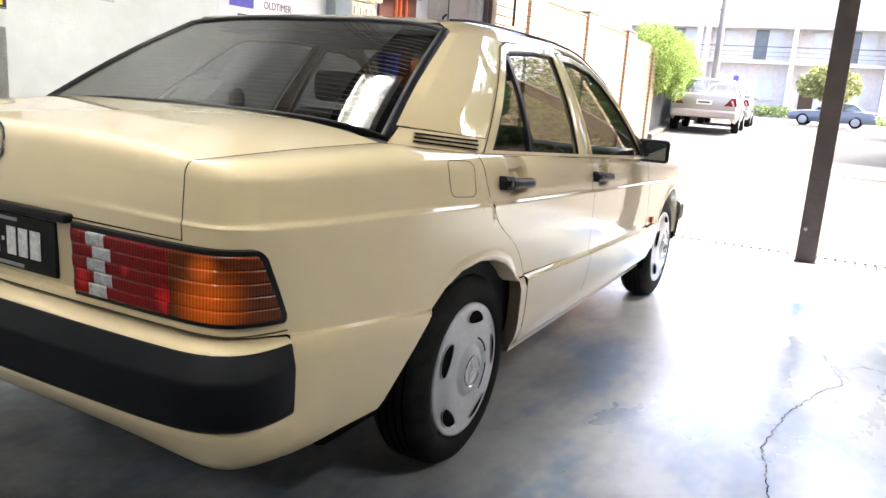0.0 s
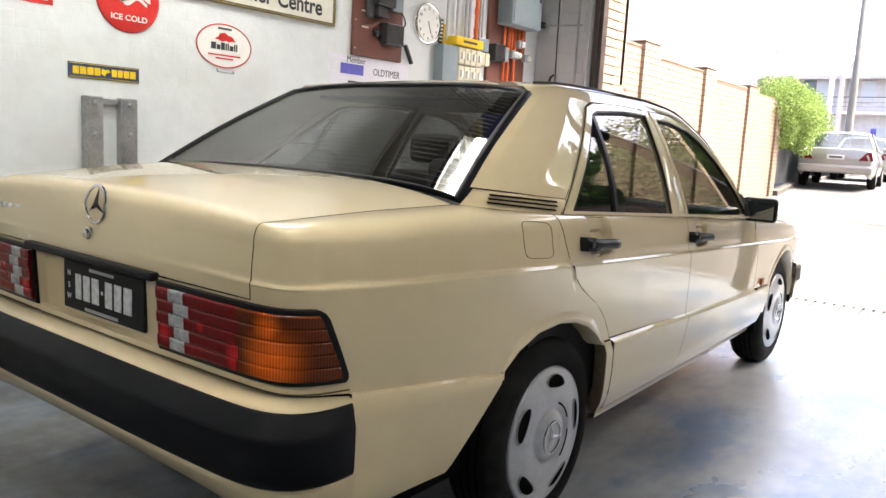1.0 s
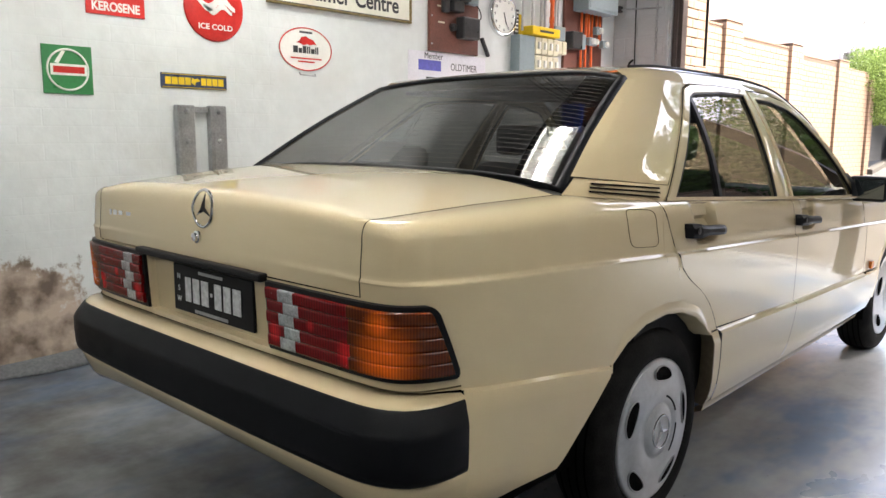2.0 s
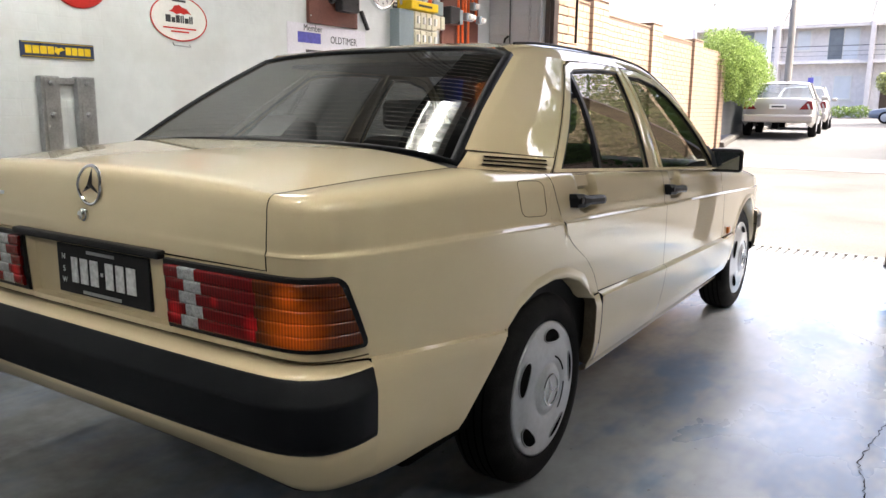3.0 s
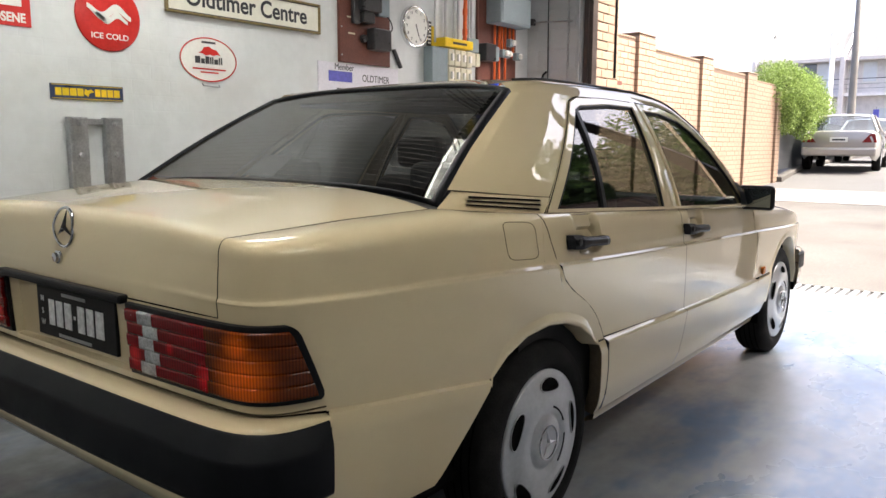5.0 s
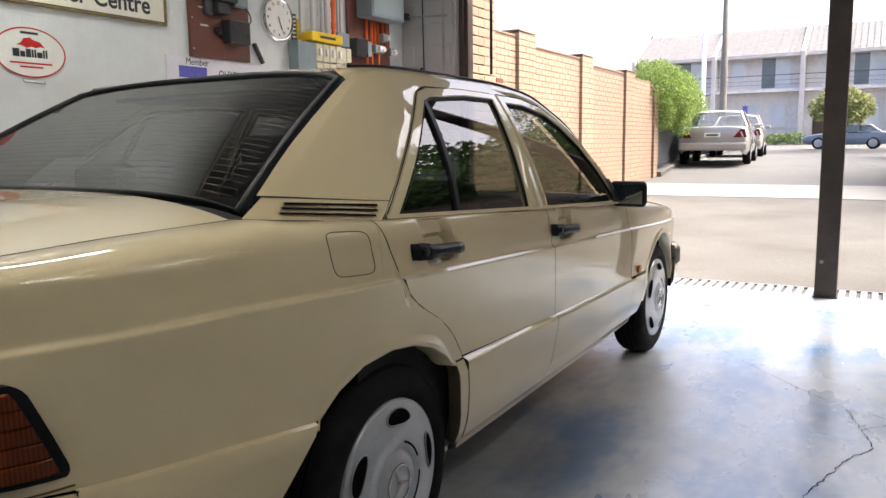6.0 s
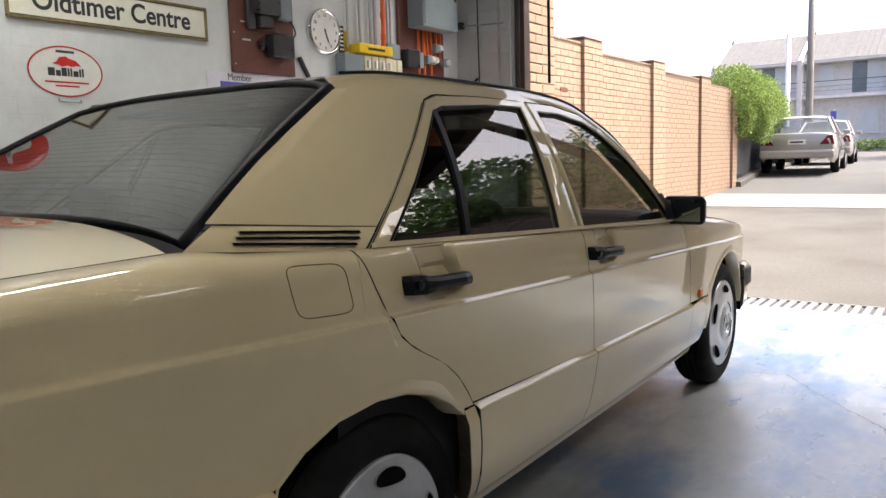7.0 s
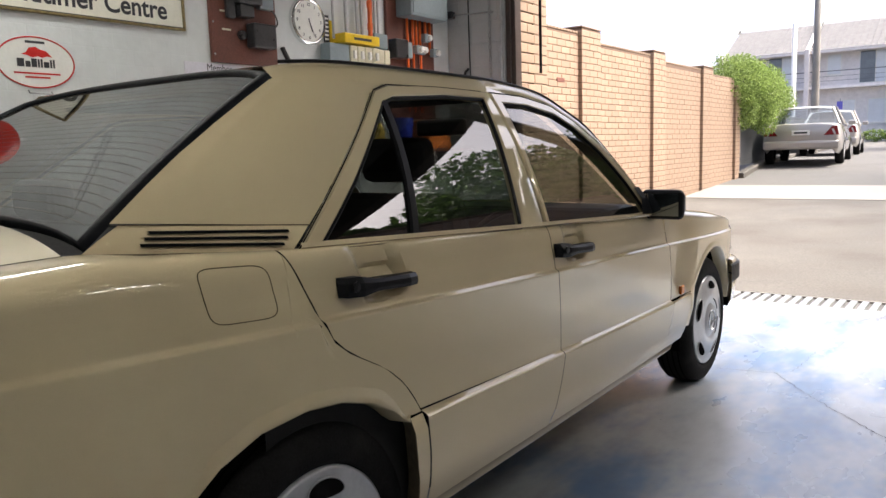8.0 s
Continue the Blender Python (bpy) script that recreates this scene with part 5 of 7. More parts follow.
for text, z in (("N", 0.785), ("S", 0.752), ("W", 0.722)):
    lettering(text, 0.022, Matrix(((1, 0, 0, -0.147), (0, 0, -1, -0.9994), (0, 1, 0, z), (0, 0, 0, 1))), M["pale_ink"], plate)

# emblem, lock and badge
sy = -0.997
b = tube([Vector((0.048 * math.cos(t), sy - 0.006, 0.983 + 0.048 * math.sin(t))) for t in spread(0, 2 * math.pi, 49)[:-1]], 0.0042, n=8, closed=True)
for v in b.verts:
    v.co.y += max(0, (v.co.z - 0.985)) * 0.22
for k in range(3):
    t = radians(90 + 120 * k)
    d, e = Vector((math.cos(t), 0, math.sin(t))), Vector((-math.sin(t), 0, math.cos(t)))
    o = Vector((0, sy - 0.003, 0.983))
    tip = o + d * 0.046
    tip.y += max(0, tip.z - 0.985) * 0.22
    vs = [b.verts.new(o + e * 0.008), b.verts.new(o - e * 0.008), b.verts.new(tip)]
    top = b.verts.new(o + Vector((0, -0.009, 0)))
    for i, j in ((0, 1), (1, 2), (2, 0)):
        b.faces.new((vs[i], vs[j], top))
part("boot_emblem", b, M["chrome"], lid, "chrome ring emblem with three spokes", smooth=False)
b = lathe([(0.0, 0.017), (0.006, 0.0165), (0.008, 0.012), (0.014, 0.011), (0.016, 0.0)], (-0.018, -1.008, 0.908), "y", 20, side=-1)
part("boot_lock", b, M["chrome"], lid)
b = bmesh.new()
for x0, w in ((-0.560, 0.018), (-0.535, 0.030), (-0.498, 0.030), (-0.448, 0.034)):
    box((x0, -1.003, 0.917), (x0 + w, -0.992, 0.943), 0.003, b, segments=1)
box((-0.566, -1.001, 0.909), (-0.405, -0.992, 0.913), 0.001, b, segments=1)
part("badge_bar", b, M["chrome"], lid, "chrome badge characters")

# rear window
rows = [[window_back(u, v) for u in spread(-1, 1, 29)] for v in spread(0, 1, 13)]
back_glass = part("rear_window", sheet(rows), M["rear_glass"], car, "dark sloping heated rear window", smooth=True)
back_glass.visible_shadow = False
loop = [window_back(u, 0) for u in spread(-1, 1, 29)] + [window_back(1, v) for v in spread(0, 1, 13)][1:] + [window_back(u, 1) for u in spread(1, -1, 29)][1:] + [window_back(-1, v) for v in spread(1, 0, 13)][1:-1]
mid = sum(loop, Vector()) / len(loop)
rows = []
for p in loop:
    d = (p - mid)
    d.normalize()
    up = Vector((0, -0.5, 0.86))
    rows.append([p - d * 0.012 + up * 0.001, p - d * 0.008 + up * 0.007, p + d * 0.006 + up * 0.009, p + d * 0.015 + up * 0.005, p + d * 0.019 - up * 0.008])
part("window_rubber", sheet(rows, close_u=True), M["rubber"], back_glass, "black rubber window seal", smooth=True)
part("window_sticker", sheet([[window_back(u, 0.05, -0.003) for u in spread(-0.25, -0.03, 5)], [window_back(u, 0.24, -0.003) for u in spread(-0.27, -0.05, 5)]]), M["sticker"], back_glass, "pale sticker inside the rear window")
for k in range(24):
    v = 0.06 + 0.88 * k / 23
    rows = [[window_back(u, v - 0.0008, 0.0006), window_back(u, v + 0.0008, 0.0006)] for u in spread(-0.94, 0.94, 21)]
    part("heater_wire", sheet(rows), M["heater"], back_glass)

# roof
rows = []
for i, t in enumerate(spread(0, 1, 21)):
    row = []
    for u in spread(-1, 1, 49):
        a = abs(u)
        back = 0.232 - 0.085 * a * a
        front = 1.165 + 0.075 * a * a
        y = back + (front - back) * t
        z = 1.424 - 0.020 * (a / 0.92) ** 2 - max(0, (a - 0.92) / 0.08) ** 1.7 * 0.047
        z -= (0.034 * (1 - 0.45 * a * a * a)) * max(0, 1 - t / 0.2) ** 2 + 0.032 * max(0, (t - 0.75) / 0.25) ** 2 * (1 - 0.3 * a)
        row.append(Vector((table(y, [(0.13, 0.566), (0.47, 0.597), (0.6, 0.60)]) * u, y, z)))
    rows.append(row)
panel("roof", rows, M["paint"], car, 1, sharp=60)

# windscreen
def windscreen(u, v):
    f = u * u
    lo = Vector((0.705 * u, 2.03 - 0.17 * f, 0.930 + 0.006 * f))
    hi = Vector((0.540 * u, 1.165 + 0.072 * f, 1.392 - 0.026 * f))
    return lo.lerp(hi, v) + Vector((0, 0.3, 0.5)) * 0.03 * math.sin(math.pi * v)


ob = part("windscreen", sheet([[windscreen(u, v) for u in spread(-1, 1, 21)] for v in spread(0, 1, 11)]), M["tinted"], car, "clear curved windscreen", smooth=True)
ob.visible_shadow = False
# bonnet and scuttle
rows = []
for t in spread(0, 1, 17):
    row = []
    for u in spread(-1, 1, 25):
        a = abs(u)
        y = 2.06 - 0.13 * a * a + (3.22 - 2.06 - 0.02 * a + 0.13 * a * a) * t
        e = rim_top(min(y, 3.2))
        row.append(Vector(((e.x - 0.004) * u, y, e.z + 0.030 * (1 - a ** 2.2) - (0.05 * max(0, t - 0.9) / 0.1))))
    rows.append(row)
panel("bonnet", rows, M["paint"], car, 1, sharp=60)
part("scuttle", sheet([[Vector((x, 2.10 - 0.17 * (x / 0.72) ** 2 - d, 0.905)) for d in (0.0, 0.12)] for x in spread(-0.74, 0.74, 15)]), M["black"], car)

# nose: grille, head lamps, bumper
for m in (1, -1):
    cols = [[on_body(s, z) for z in spread(0.50, 0.735, 6)] for s in spread(s_y(3.21), ARC[-1], 16)]
    panel("nose_panel", cols, M["paint"], car, m)
    b = bmesh.new()
    rows = [flip([on_body(s, z, o) for z, o in ((0.585, 0.0), (0.587, 0.02), (0.72, 0.016), (0.722, 0.0))], m) for s in spread(s_y(3.22), s_y(3.335), 12)]
    sheet(rows, b)
    part("head_lamp", b, M["clear_lens"], car, "clear rectangular head lamp")
    part("front_bumper", sweep([(-0.02, 0.56, 0), (0.03, 0.556, 0), (0.05, 0.54, 0), (0.05, 0.42, 0), (0.03, 0.34, 0), (-0.05, 0.30, 0)], s_y(3.03), ARC[-1], 24, m, lambda s, y: table(y, [(3.03, 0.3), (3.2, 0.8), (3.3, 1)])), M["paint"], car, smooth=True)
    part("front_rubber_strip", sweep([(0.04, 0.54, 0), (0.065, 0.53, 0), (0.067, 0.45, 0), (0.04, 0.44, 0)], s_y(2.97), ARC[-1], 26, m, lambda s, y: table(y, [(2.97, 0.3), (3.2, 0.8), (3.3, 1)])), M["rubber"], car, "black rubber bumper strip")
grille = part("grille", box((-0.29, 3.36, 0.575), (0.29, 3.40, 0.745), 0.01), M["chrome"], car, "chrome framed grille")
b = bmesh.new()
for k in range(6):
    box((-0.27, 3.401, 0.592 + 0.024 * k), (0.27, 3.406, 0.604 + 0.024 * k), 0.0, b)
part("grille_bars", b, M["black"], grille)

# underside and cabin
part("floorpan", box((-0.70, -0.62, 0.255), (0.70, 3.1, 0.31), 0.02), M["gap"], car)
# unseen black box added to stop light leaking through the boot
part("boot_light_block", box((-0.60, -0.97, 0.385), (0.60, -0.42, 0.80), 0.02), M["gap"], car)
part("exhaust_pipe", tube([(-0.42, -0.2, 0.27), (-0.42, -0.7, 0.33), (-0.42, -0.85, 0.35)], 0.025, n=12), M["steel"], car)
part("silencer", box((-0.50, -0.78, 0.27), (-0.15, -0.35, 0.38), 0.05), M["steel"], car)
for m in (1, -1):
    part("door_card", sheet([flip([(0.765, y, z) for z in (0.32, 0.6, 0.80)] + [(0.755, y, 0.935)], m) for y in spread(-0.1, 1.9, 8)]), M["cloth"], car)
part("parcel_shelf", box((-0.66, -0.38, 0.985), (0.66, 0.12, 1.0), 0.006), M["cloth"], car)
part("bench_back", box((-0.68, 0.05, 0.45), (0.68, 0.21, 1.02), 0.05, turn=None), M["cloth"], car, "dark cloth rear bench")
part("bench_seat", box((-0.68, 0.15, 0.40), (0.68, 0.72, 0.58), 0.05), M["cloth"], car)
for x in (-0.36, 0.36):
    part("head_rest", box((x - 0.12, 0.02, 1.01), (x + 0.12, 0.11, 1.13), 0.035, segments=3), M["cloth"], car)
    seat = part("front_seat", box((x - 0.25, 0.98, 0.40), (x + 0.25, 1.48, 0.56), 0.06, segments=3), M["cloth"], car, "dark cloth front seat")
    part("seat_back", box((x - 0.25, 0.86, 0.50), (x + 0.25, 1.0, 1.06), 0.06, segments=3, turn=Matrix.Translation((x, 0.95, 0.5)) @ Matrix.Rotation(radians(12), 4, "X") @ Matrix.Translation((-x, -0.95, -0.5))), M["cloth"], seat)
    part("seat_head_rest", box((x - 0.13, 0.79, 1.08), (x + 0.13, 0.88, 1.22), 0.035, segments=3), M["cloth"], seat)
part("dashboard", box((-0.72, 1.66, 0.62), (0.72, 2.02, 0.93), 0.06, segments=3), M["black"], car)
b = tube([Vector((0.37 + 0.195 * math.cos(t), 1.50 + 0.195 * math.sin(t) * 0.35, 0.78 + 0.185 * math.sin(t) * 0.80)) for t in spread(0, 2 * math.pi, 41)[:-1]], 0.013, n=8, closed=True)
wheel_ob = part("steering_wheel", b, M["black"], car, "black steering wheel", smooth=True)
part("wheel_hub", box((0.31, 1.49, 0.74), (0.43, 1.60, 0.82), 0.03), M["black"], wheel_ob)
part("inner_mirror", box((0.05, 1.33, 1.232), (0.28, 1.365, 1.295), 0.014, segments=3), M["black"], car, "black interior mirror")
part("roof_lining", box((-0.52, 0.24, 1.335), (0.52, 1.15, 1.350), 0.006), M["cloth"], car)


# ---- things on the sign wall ----
FACE = Matrix(((0, 0, 1), (1, 0, 0), (0, 1, 0)))


def on_wall(y, z, out=0.0):
    """Turns (right, up, out) into the world at a point of the sign wall."""
    return Matrix.Translation((WALL + out, y, z)) @ FACE.to_4x4()


def rect(w, h):
    return [(-w / 2, -h / 2), (w / 2, -h / 2), (w / 2, h / 2), (-w / 2, h / 2)]


def wbox(y0, y1, z0, z1, x0, x1, bevel=0.003, bm=None):
    return box((WALL + x0, y0, z0), (WALL + x1, y1, z1), bevel, bm)


def swoosh(p, w, parent, material, name="mark"):
    """A wavy band that stands for a trade mark."""
    rows = []
    for i in range(19):
        u = -0.5 + i / 18
        v = 0.10 * math.sin(u * 9.0) * w
        t = w * (0.045 + 0.05 * math.cos(u * math.pi))
        rows.append([p @ Vector((u * w, v - t, 0.0)), p @ Vector((u * w, v - t, 0.0015)), p @ Vector((u * w, v + t, 0.0015)), p @ Vector((u * w, v + t, 0.0))])
    return part(name, sheet(rows), material, parent)


# kerosene sign
sign = part("enamel_sign", wbox(-0.360, -0.054, 1.765, 2.09, 0.001, 0.006, 0.002), M["sign_red"])
tagged(sign, "red enamel kerosene sign with white lettering on the wall", "sign", "wall signs")
lettering("KEROSENE", 0.062, on_wall(-0.207, 1.805, 0.0065), M["white_trim"], sign, squeeze=0.84, thick=0.002)
for k in range(2):
    part("bar", prism(rect(0.22, 0.045), 0.001, on_wall(-0.207, 1.885 + 0.09 * k, 0.0062)), M["white_trim"], sign)

# green square sign
sign = part("enamel_sign", wbox(-0.586, -0.346, 1.361, 1.597, 0.001, 0.007, 0.002), M["sign_green"])
tagged(sign, "square green enamel sign with a white ring", "sign", "wall signs")
b = tube([on_wall(-0.466, 1.479, 0.008) @ Vector((0.098 * math.cos(t), 0.098 * math.sin(t), 0)) for t in spread(0, 2 * math.pi, 41)[:-1]], 0.005, n=6, closed=True)
part("ring", b, M["white_trim"], sign)
part("band", prism(rect(0.175, 0.055), 0.002, on_wall(-0.462, 1.479, 0.0072)), M["white_trim"], sign)
part("bar", prism(rect(0.150, 0.032), 0.0012, on_wall(-0.462, 1.479, 0.0094)), M["sign_red"], sign, "red bar in place of a trade mark")
part("stroke", prism([(-0.02, 0.04), (0.02, 0.10), (0.035, 0.095), (0.0, 0.035)], 0.001, on_wall(-0.51, 1.472, 0.0072)), M["white_trim"], sign)

# round red sign
b = lathe([(0.0, 0.186), (0.006, 0.186), (0.010, 0.180), (0.014, 0.12), (0.015, 0.0)], (WALL + 0.001, 0.357, 1.873), "x", 48)
sign = part("round_sign", b, M["sign_red"], None, smooth=True)
tagged(sign, "round red enamel sign with white script", "sign", "wall signs")
swoosh(on_wall(0.357, 1.895, 0.0165), 0.25, sign, M["white_trim"])
swoosh(on_wall(0.372, 1.865, 0.0165), 0.18, sign, M["white_trim"])
lettering("ICE COLD", 0.042, on_wall(0.357, 1.765, 0.0145), M["white_trim"], sign, squeeze=1.15, thick=0.0008)
part("bar", prism(rect(0.07, 0.012), 0.001, on_wall(0.357, 1.99, 0.0135)), M["white_trim"], sign)

# long navy and yellow sign
sign = part("enamel_sign", wbox(0.016, 0.418, 1.417, 1.498, 0.001, 0.008, 0.002), M["sign_blue"])
tagged(sign, "long navy enamel sign with yellow marks", "sign", "wall signs")
for y0, w in ((0.040, 0.033), (0.078, 0.035), (0.118, 0.035), (0.158, 0.033), (0.255, 0.030), (0.290, 0.030), (0.325, 0.032), (0.362, 0.034)):
    part("bar", prism(rect(w, 0.040), 0.0012, on_wall(y0 + w / 2, 1.457, 0.0082)), M["sign_yellow"], sign)
part("mark", prism([(-0.028, -0.008), (-0.005, -0.022), (0.0, -0.005), (0.028, 0.004), (0.012, 0.018), (-0.006, 0.012), (-0.022, 0.020)], 0.0012, on_wall(0.222, 1.457, 0.0082)), M["sign_yellow"], sign)
b = bmesh.new()
for z in (1.422, 1.4925):
    prism(rect(0.39, 0.003), 0.001, on_wall(0.217, z, 0.0082), b)
part("border", b, M["sign_yellow"], sign)

# oval sign
b = prism(ellipse(0.205, 0.134, 56), 0.006, on_wall(0.993, 1.697, 0.001))
sign = tagged(part("oval_sign", b, M["white_trim"]), "white oval enamel sign with a thin red rim", "sign", "wall signs")
b = tube([on_wall(0.993, 1.697, 0.0065) @ Vector((0.201 * math.cos(t), 0.130 * math.sin(t), 0)) for t in spread(0, 2 * math.pi, 57)[:-1]], 0.0042, n=6, closed=True)
part("rim", b, M["sign_red"], sign)
part("mark", prism([(-0.075, 0.0), (-0.05, 0.012), (-0.035, 0.035), (0.0, 0.042), (0.02, 0.03), (0.055, 0.022), (0.085, -0.008), (0.06, -0.004), (0.03, -0.012), (0.01, -0.006), (-0.02, -0.014), (-0.045, -0.004)], 0.0012, on_wall(0.993, 1.735, 0.0072)), M["sign_red"], sign, "red silhouette mark")
for y0, w, h in ((0.858, 0.036, 0.042), (0.900, 0.026, 0.030), (0.931, 0.028, 0.044), (0.964, 0.010, 0.042), (0.979, 0.010, 0.044), (0.995, 0.028, 0.030), (1.028, 0.010, 0.042), (1.043, 0.010, 0.044)):
    part("bar", prism(rect(w, h), 0.0012, on_wall(y0 + w / 2 + 0.035, 1.672 + h / 2, 0.0072)), M["ink"], sign)
part("small_bar", prism(rect(0.10, 0.013), 0.001, on_wall(0.993, 1.800, 0.0072)), M["ink"], sign)
for k, w in enumerate((0.24, 0.13)):
    part("small_bar", prism(rect(w, 0.009), 0.001, on_wall(0.993, 1.640 - 0.020 * k, 0.0072)), M["sign_red"], sign)
b = tube([(WALL + 0.004, 0.94, 1.553), (WALL + 0.014, 0.94, 1.538), (WALL + 0.014, 1.06, 1.534), (WALL + 0.004, 1.06, 1.548)], 0.004, n=6)
part("hook", b, M["steel"], sign)

# framed name board
board = tagged(part("name_board", wbox(0.712, 1.906, 1.957, 2.143, 0.001, 0.014, 0.002), M["cream_sign"]), "long cream name board in a dark gilded frame", "sign")
for y0, y1, z0, z1 in ((0.704, 1.914, 1.949, 1.963), (0.704, 1.914, 2.137, 2.151), (0.704, 0.718, 1.964, 2.136), (1.900, 1.914, 1.964, 2.136)):
    part("frame_bar", wbox(y0, y1, z0, z1, 0.001, 0.028, 0.004), M["old_gold"], board, "dark gilded frame bar")
for y0, y1, z0, z1 in ((0.7185, 1.8995, 1.9635, 1.969), (0.7185, 1.8995, 2.131, 2.1365)):
    part("frame_lip", wbox(y0, y1, z0, z1, 0.0145, 0.02, 0.001), M["ink"], board)
lettering("Oldtimer Centre", 0.150, on_wall(1.315, 2.052, 0.0150), M["ink"], board, squeeze=0.925, thick=0.0028)

# timber and steel buffer posts
for k, (y0, y1) in enumerate(((0.083, 0.186), (0.282, 0.385))):
    b = wbox(y0, y1, 0.35, 1.326, 0.001, 0.05, 0.006)
    post_ob = tagged(part("wall_post", b, M["steel"]), "weathered grey steel channel bolted upright to the wall", "wall post", "buffer posts")
    b = wbox(y0 + 0.016, y1 - 0.016, 0.36, 1.318, 0.0505, 0.0545, 0.002)
    part("web", b, M["steel"], post_ob)
    for z in (1.29, 1.125, 0.93, 0.7):
        part("bolt", lathe([(0, 0.017), (0.010, 0.016), (0.012, 0.010), (0.018, 0.009), (0.018, 0.0)], (WALL + 0.055, (y0 + y1) / 2, z), "x", 6), M["steel"], post_ob, "hexagon bolt head")
bar_ob = tagged(part("cross_bar", wbox(0.187, 0.281, 1.285, 1.318, 0.004, 0.03, 0.003), M["steel"]), "short grey steel cross bar between two posts", "bar")

# club poster
poster = tagged(part("poster", wbox(1.898, 2.76, 1.36, 1.772, 0.001, 0.006, 0.001), M["paper"]), "pale lilac printed club board on the wall", "poster")
lettering("Member", 0.065, on_wall(2.16, 1.742, 0.0065), M["ink"], poster, squeeze=0.9)
lettering("OLDTIMER", 0.075, on_wall(2.50, 1.675, 0.0065), M["ink"], poster, squeeze=0.85)
part("mark", prism(rect(0.24, 0.075), 0.0012, on_wall(2.12, 1.675, 0.0062)), M["violet_print"], poster)
for k in range(3):
    part("bar", prism(rect(0.5, 0.022), 0.001, on_wall(2.33, 1.58 - 0.07 * k, 0.0062)), M["ink"], poster)

# meter board
b = wbox(2.098, 2.640, 1.779, 3.0, 0.001, 0.03, 0.004)
meters = tagged(part("meter_board", b, M["brown_board"]), "red-brown backing board for electric meters", "meter board")
for z in (1.83, 2.03, 2.28):
    part("screw", lathe([(0, 0.007), (0.003, 0.006), (0.004, 0)], (WALL + 0.03, 2.115, z), "x", 10), M["steel"], meters)


def meter(y0, y1, z0, z1, x1, material, label, window=True):
    ob = tagged(part("meter", wbox(y0, y1, z0, z1, 0.031, x1, 0.012), material), label, "electric meter")
    if window:
        part("window", prism(rect((y1 - y0) * 0.6, (z1 - z0) * 0.28), 0.001, on_wall((y0 + y1) / 2, z0 + (z1 - z0) * 0.62, x1)), M["grey_box"], ob)
        part("bar", prism(rect((y1 - y0) * 0.3, (z1 - z0) * 0.06), 0.0015, on_wall((y0 + y1) / 2, z0 + (z1 - z0) * 0.62, x1 + 0.001)), M["white_trim"], ob)
    return ob


m1 = meter(2.255, 2.455, 2.155, 2.42, 0.125, M["bakelite"], "black bakelite electric meter with a glazed face")
part("terminal_cover", wbox(2.285, 2.40, 2.075, 2.154, 0.031, 0.10, 0.008), M["bakelite"], m1)
meter(2.372, 2.568, 1.885, 2.045, 0.115, M["bakelite"], "black bakelite fuse box", False)
meter(2.462, 2.59, 2.145, 2.40, 0.08, M["grey_box"], "grey metal time switch box", False)
meter(2.205, 2.275, 2.06, 2.36, 0.07, M["bakelite"], "narrow black fuse carrier", False)
knob = tagged(part("rotary_switch", lathe([(0, 0.03), (0.03, 0.028), (0.035, 0.02), (0.035, 0)], (WALL + 0.031, 2.33, 1.965), "x", 20), M["bakelite"]), "small round black switch on the board", "switch")
for y0, y1, z0 in ((2.17, 2.30, 2.10), (2.18, 2.25, 1.985)):
    tagged(part("label_strip", wbox(y0, y1, z0, z0 + 0.012, 0.0305, 0.033, 0.001), M["cream_plastic"]), "small pale label strip on the board", "label")
for y in (2.27, 2.32, 2.40, 2.44, 2.50):
    tagged(part("cable", tube([(WALL + 0.05, y, 2.42), (WALL + 0.05, y, 4.38)], 0.009, n=8), M["conduit"]), "grey cable running up the board", "cable", "board cables")
tagged(part("cable", tube(curve([(WALL + 0.09, 2.56, 2.02), (WALL + 0.09, 2.60, 2.06), (WALL + 0.08, 2.59, 2.12), (WALL + 0.06, 2.56, 2.16)], 6), 0.005, n=6), M["bakelite"]), "looped black cable between two boxes", "cable", "board cables")
tagged(part("bracket", box((WALL + 0.001, 2.722, 1.79), (WALL + 0.03, 2.745, 1.95), 0.004, turn=Matrix.Translation((0, 2.75, 1.86)) @ Matrix.Rotation(radians(32), 4, "X") @ Matrix.Translation((0, -2.745, -1.87))), M["bakelite"]), "dark steel bracket arm on the wall", "bracket")

# wall clock
b = lathe([(0.0, 0.166), (0.03, 0.166), (0.04, 0.160), (0.042, 0.150), (0.034, 0.144)], (WALL + 0.001, 2.955, 2.126), "x", 48)
clock = tagged(part("wall_clock", b, M["chrome"], None, smooth=True), "round white wall clock with a chrome rim", "clock")
part("dial", lathe([(0.0, 0.1445), (0.033, 0.1445), (0.033, 0.0)], (WALL + 0.001, 2.955, 2.126), "x", 48), M["white_trim"], clock)
for k in range(12):
    t = radians(90 - 30 * (k + 1))
    lettering(str(k + 1), 0.032, on_wall(2.955, 2.126, 0.0345) @ Matrix.Translation((0.116 * math.cos(t), 0.116 * math.sin(t), 0)), M["ink"], clock, "numeral", thick=0.0006)
for t, ln, w in ((-71, 0.078, 0.006), (-66, 0.112, 0.004)):
    p = on_wall(2.955, 2.126, 0.037) @ Matrix.Rotation(radians(t), 4, "Z")
    part("pointer", prism([(-0.02, -w), (ln, -w * 0.5), (ln, w * 0.5), (-0.02, w)], 0.001, p), M["ink"], clock)

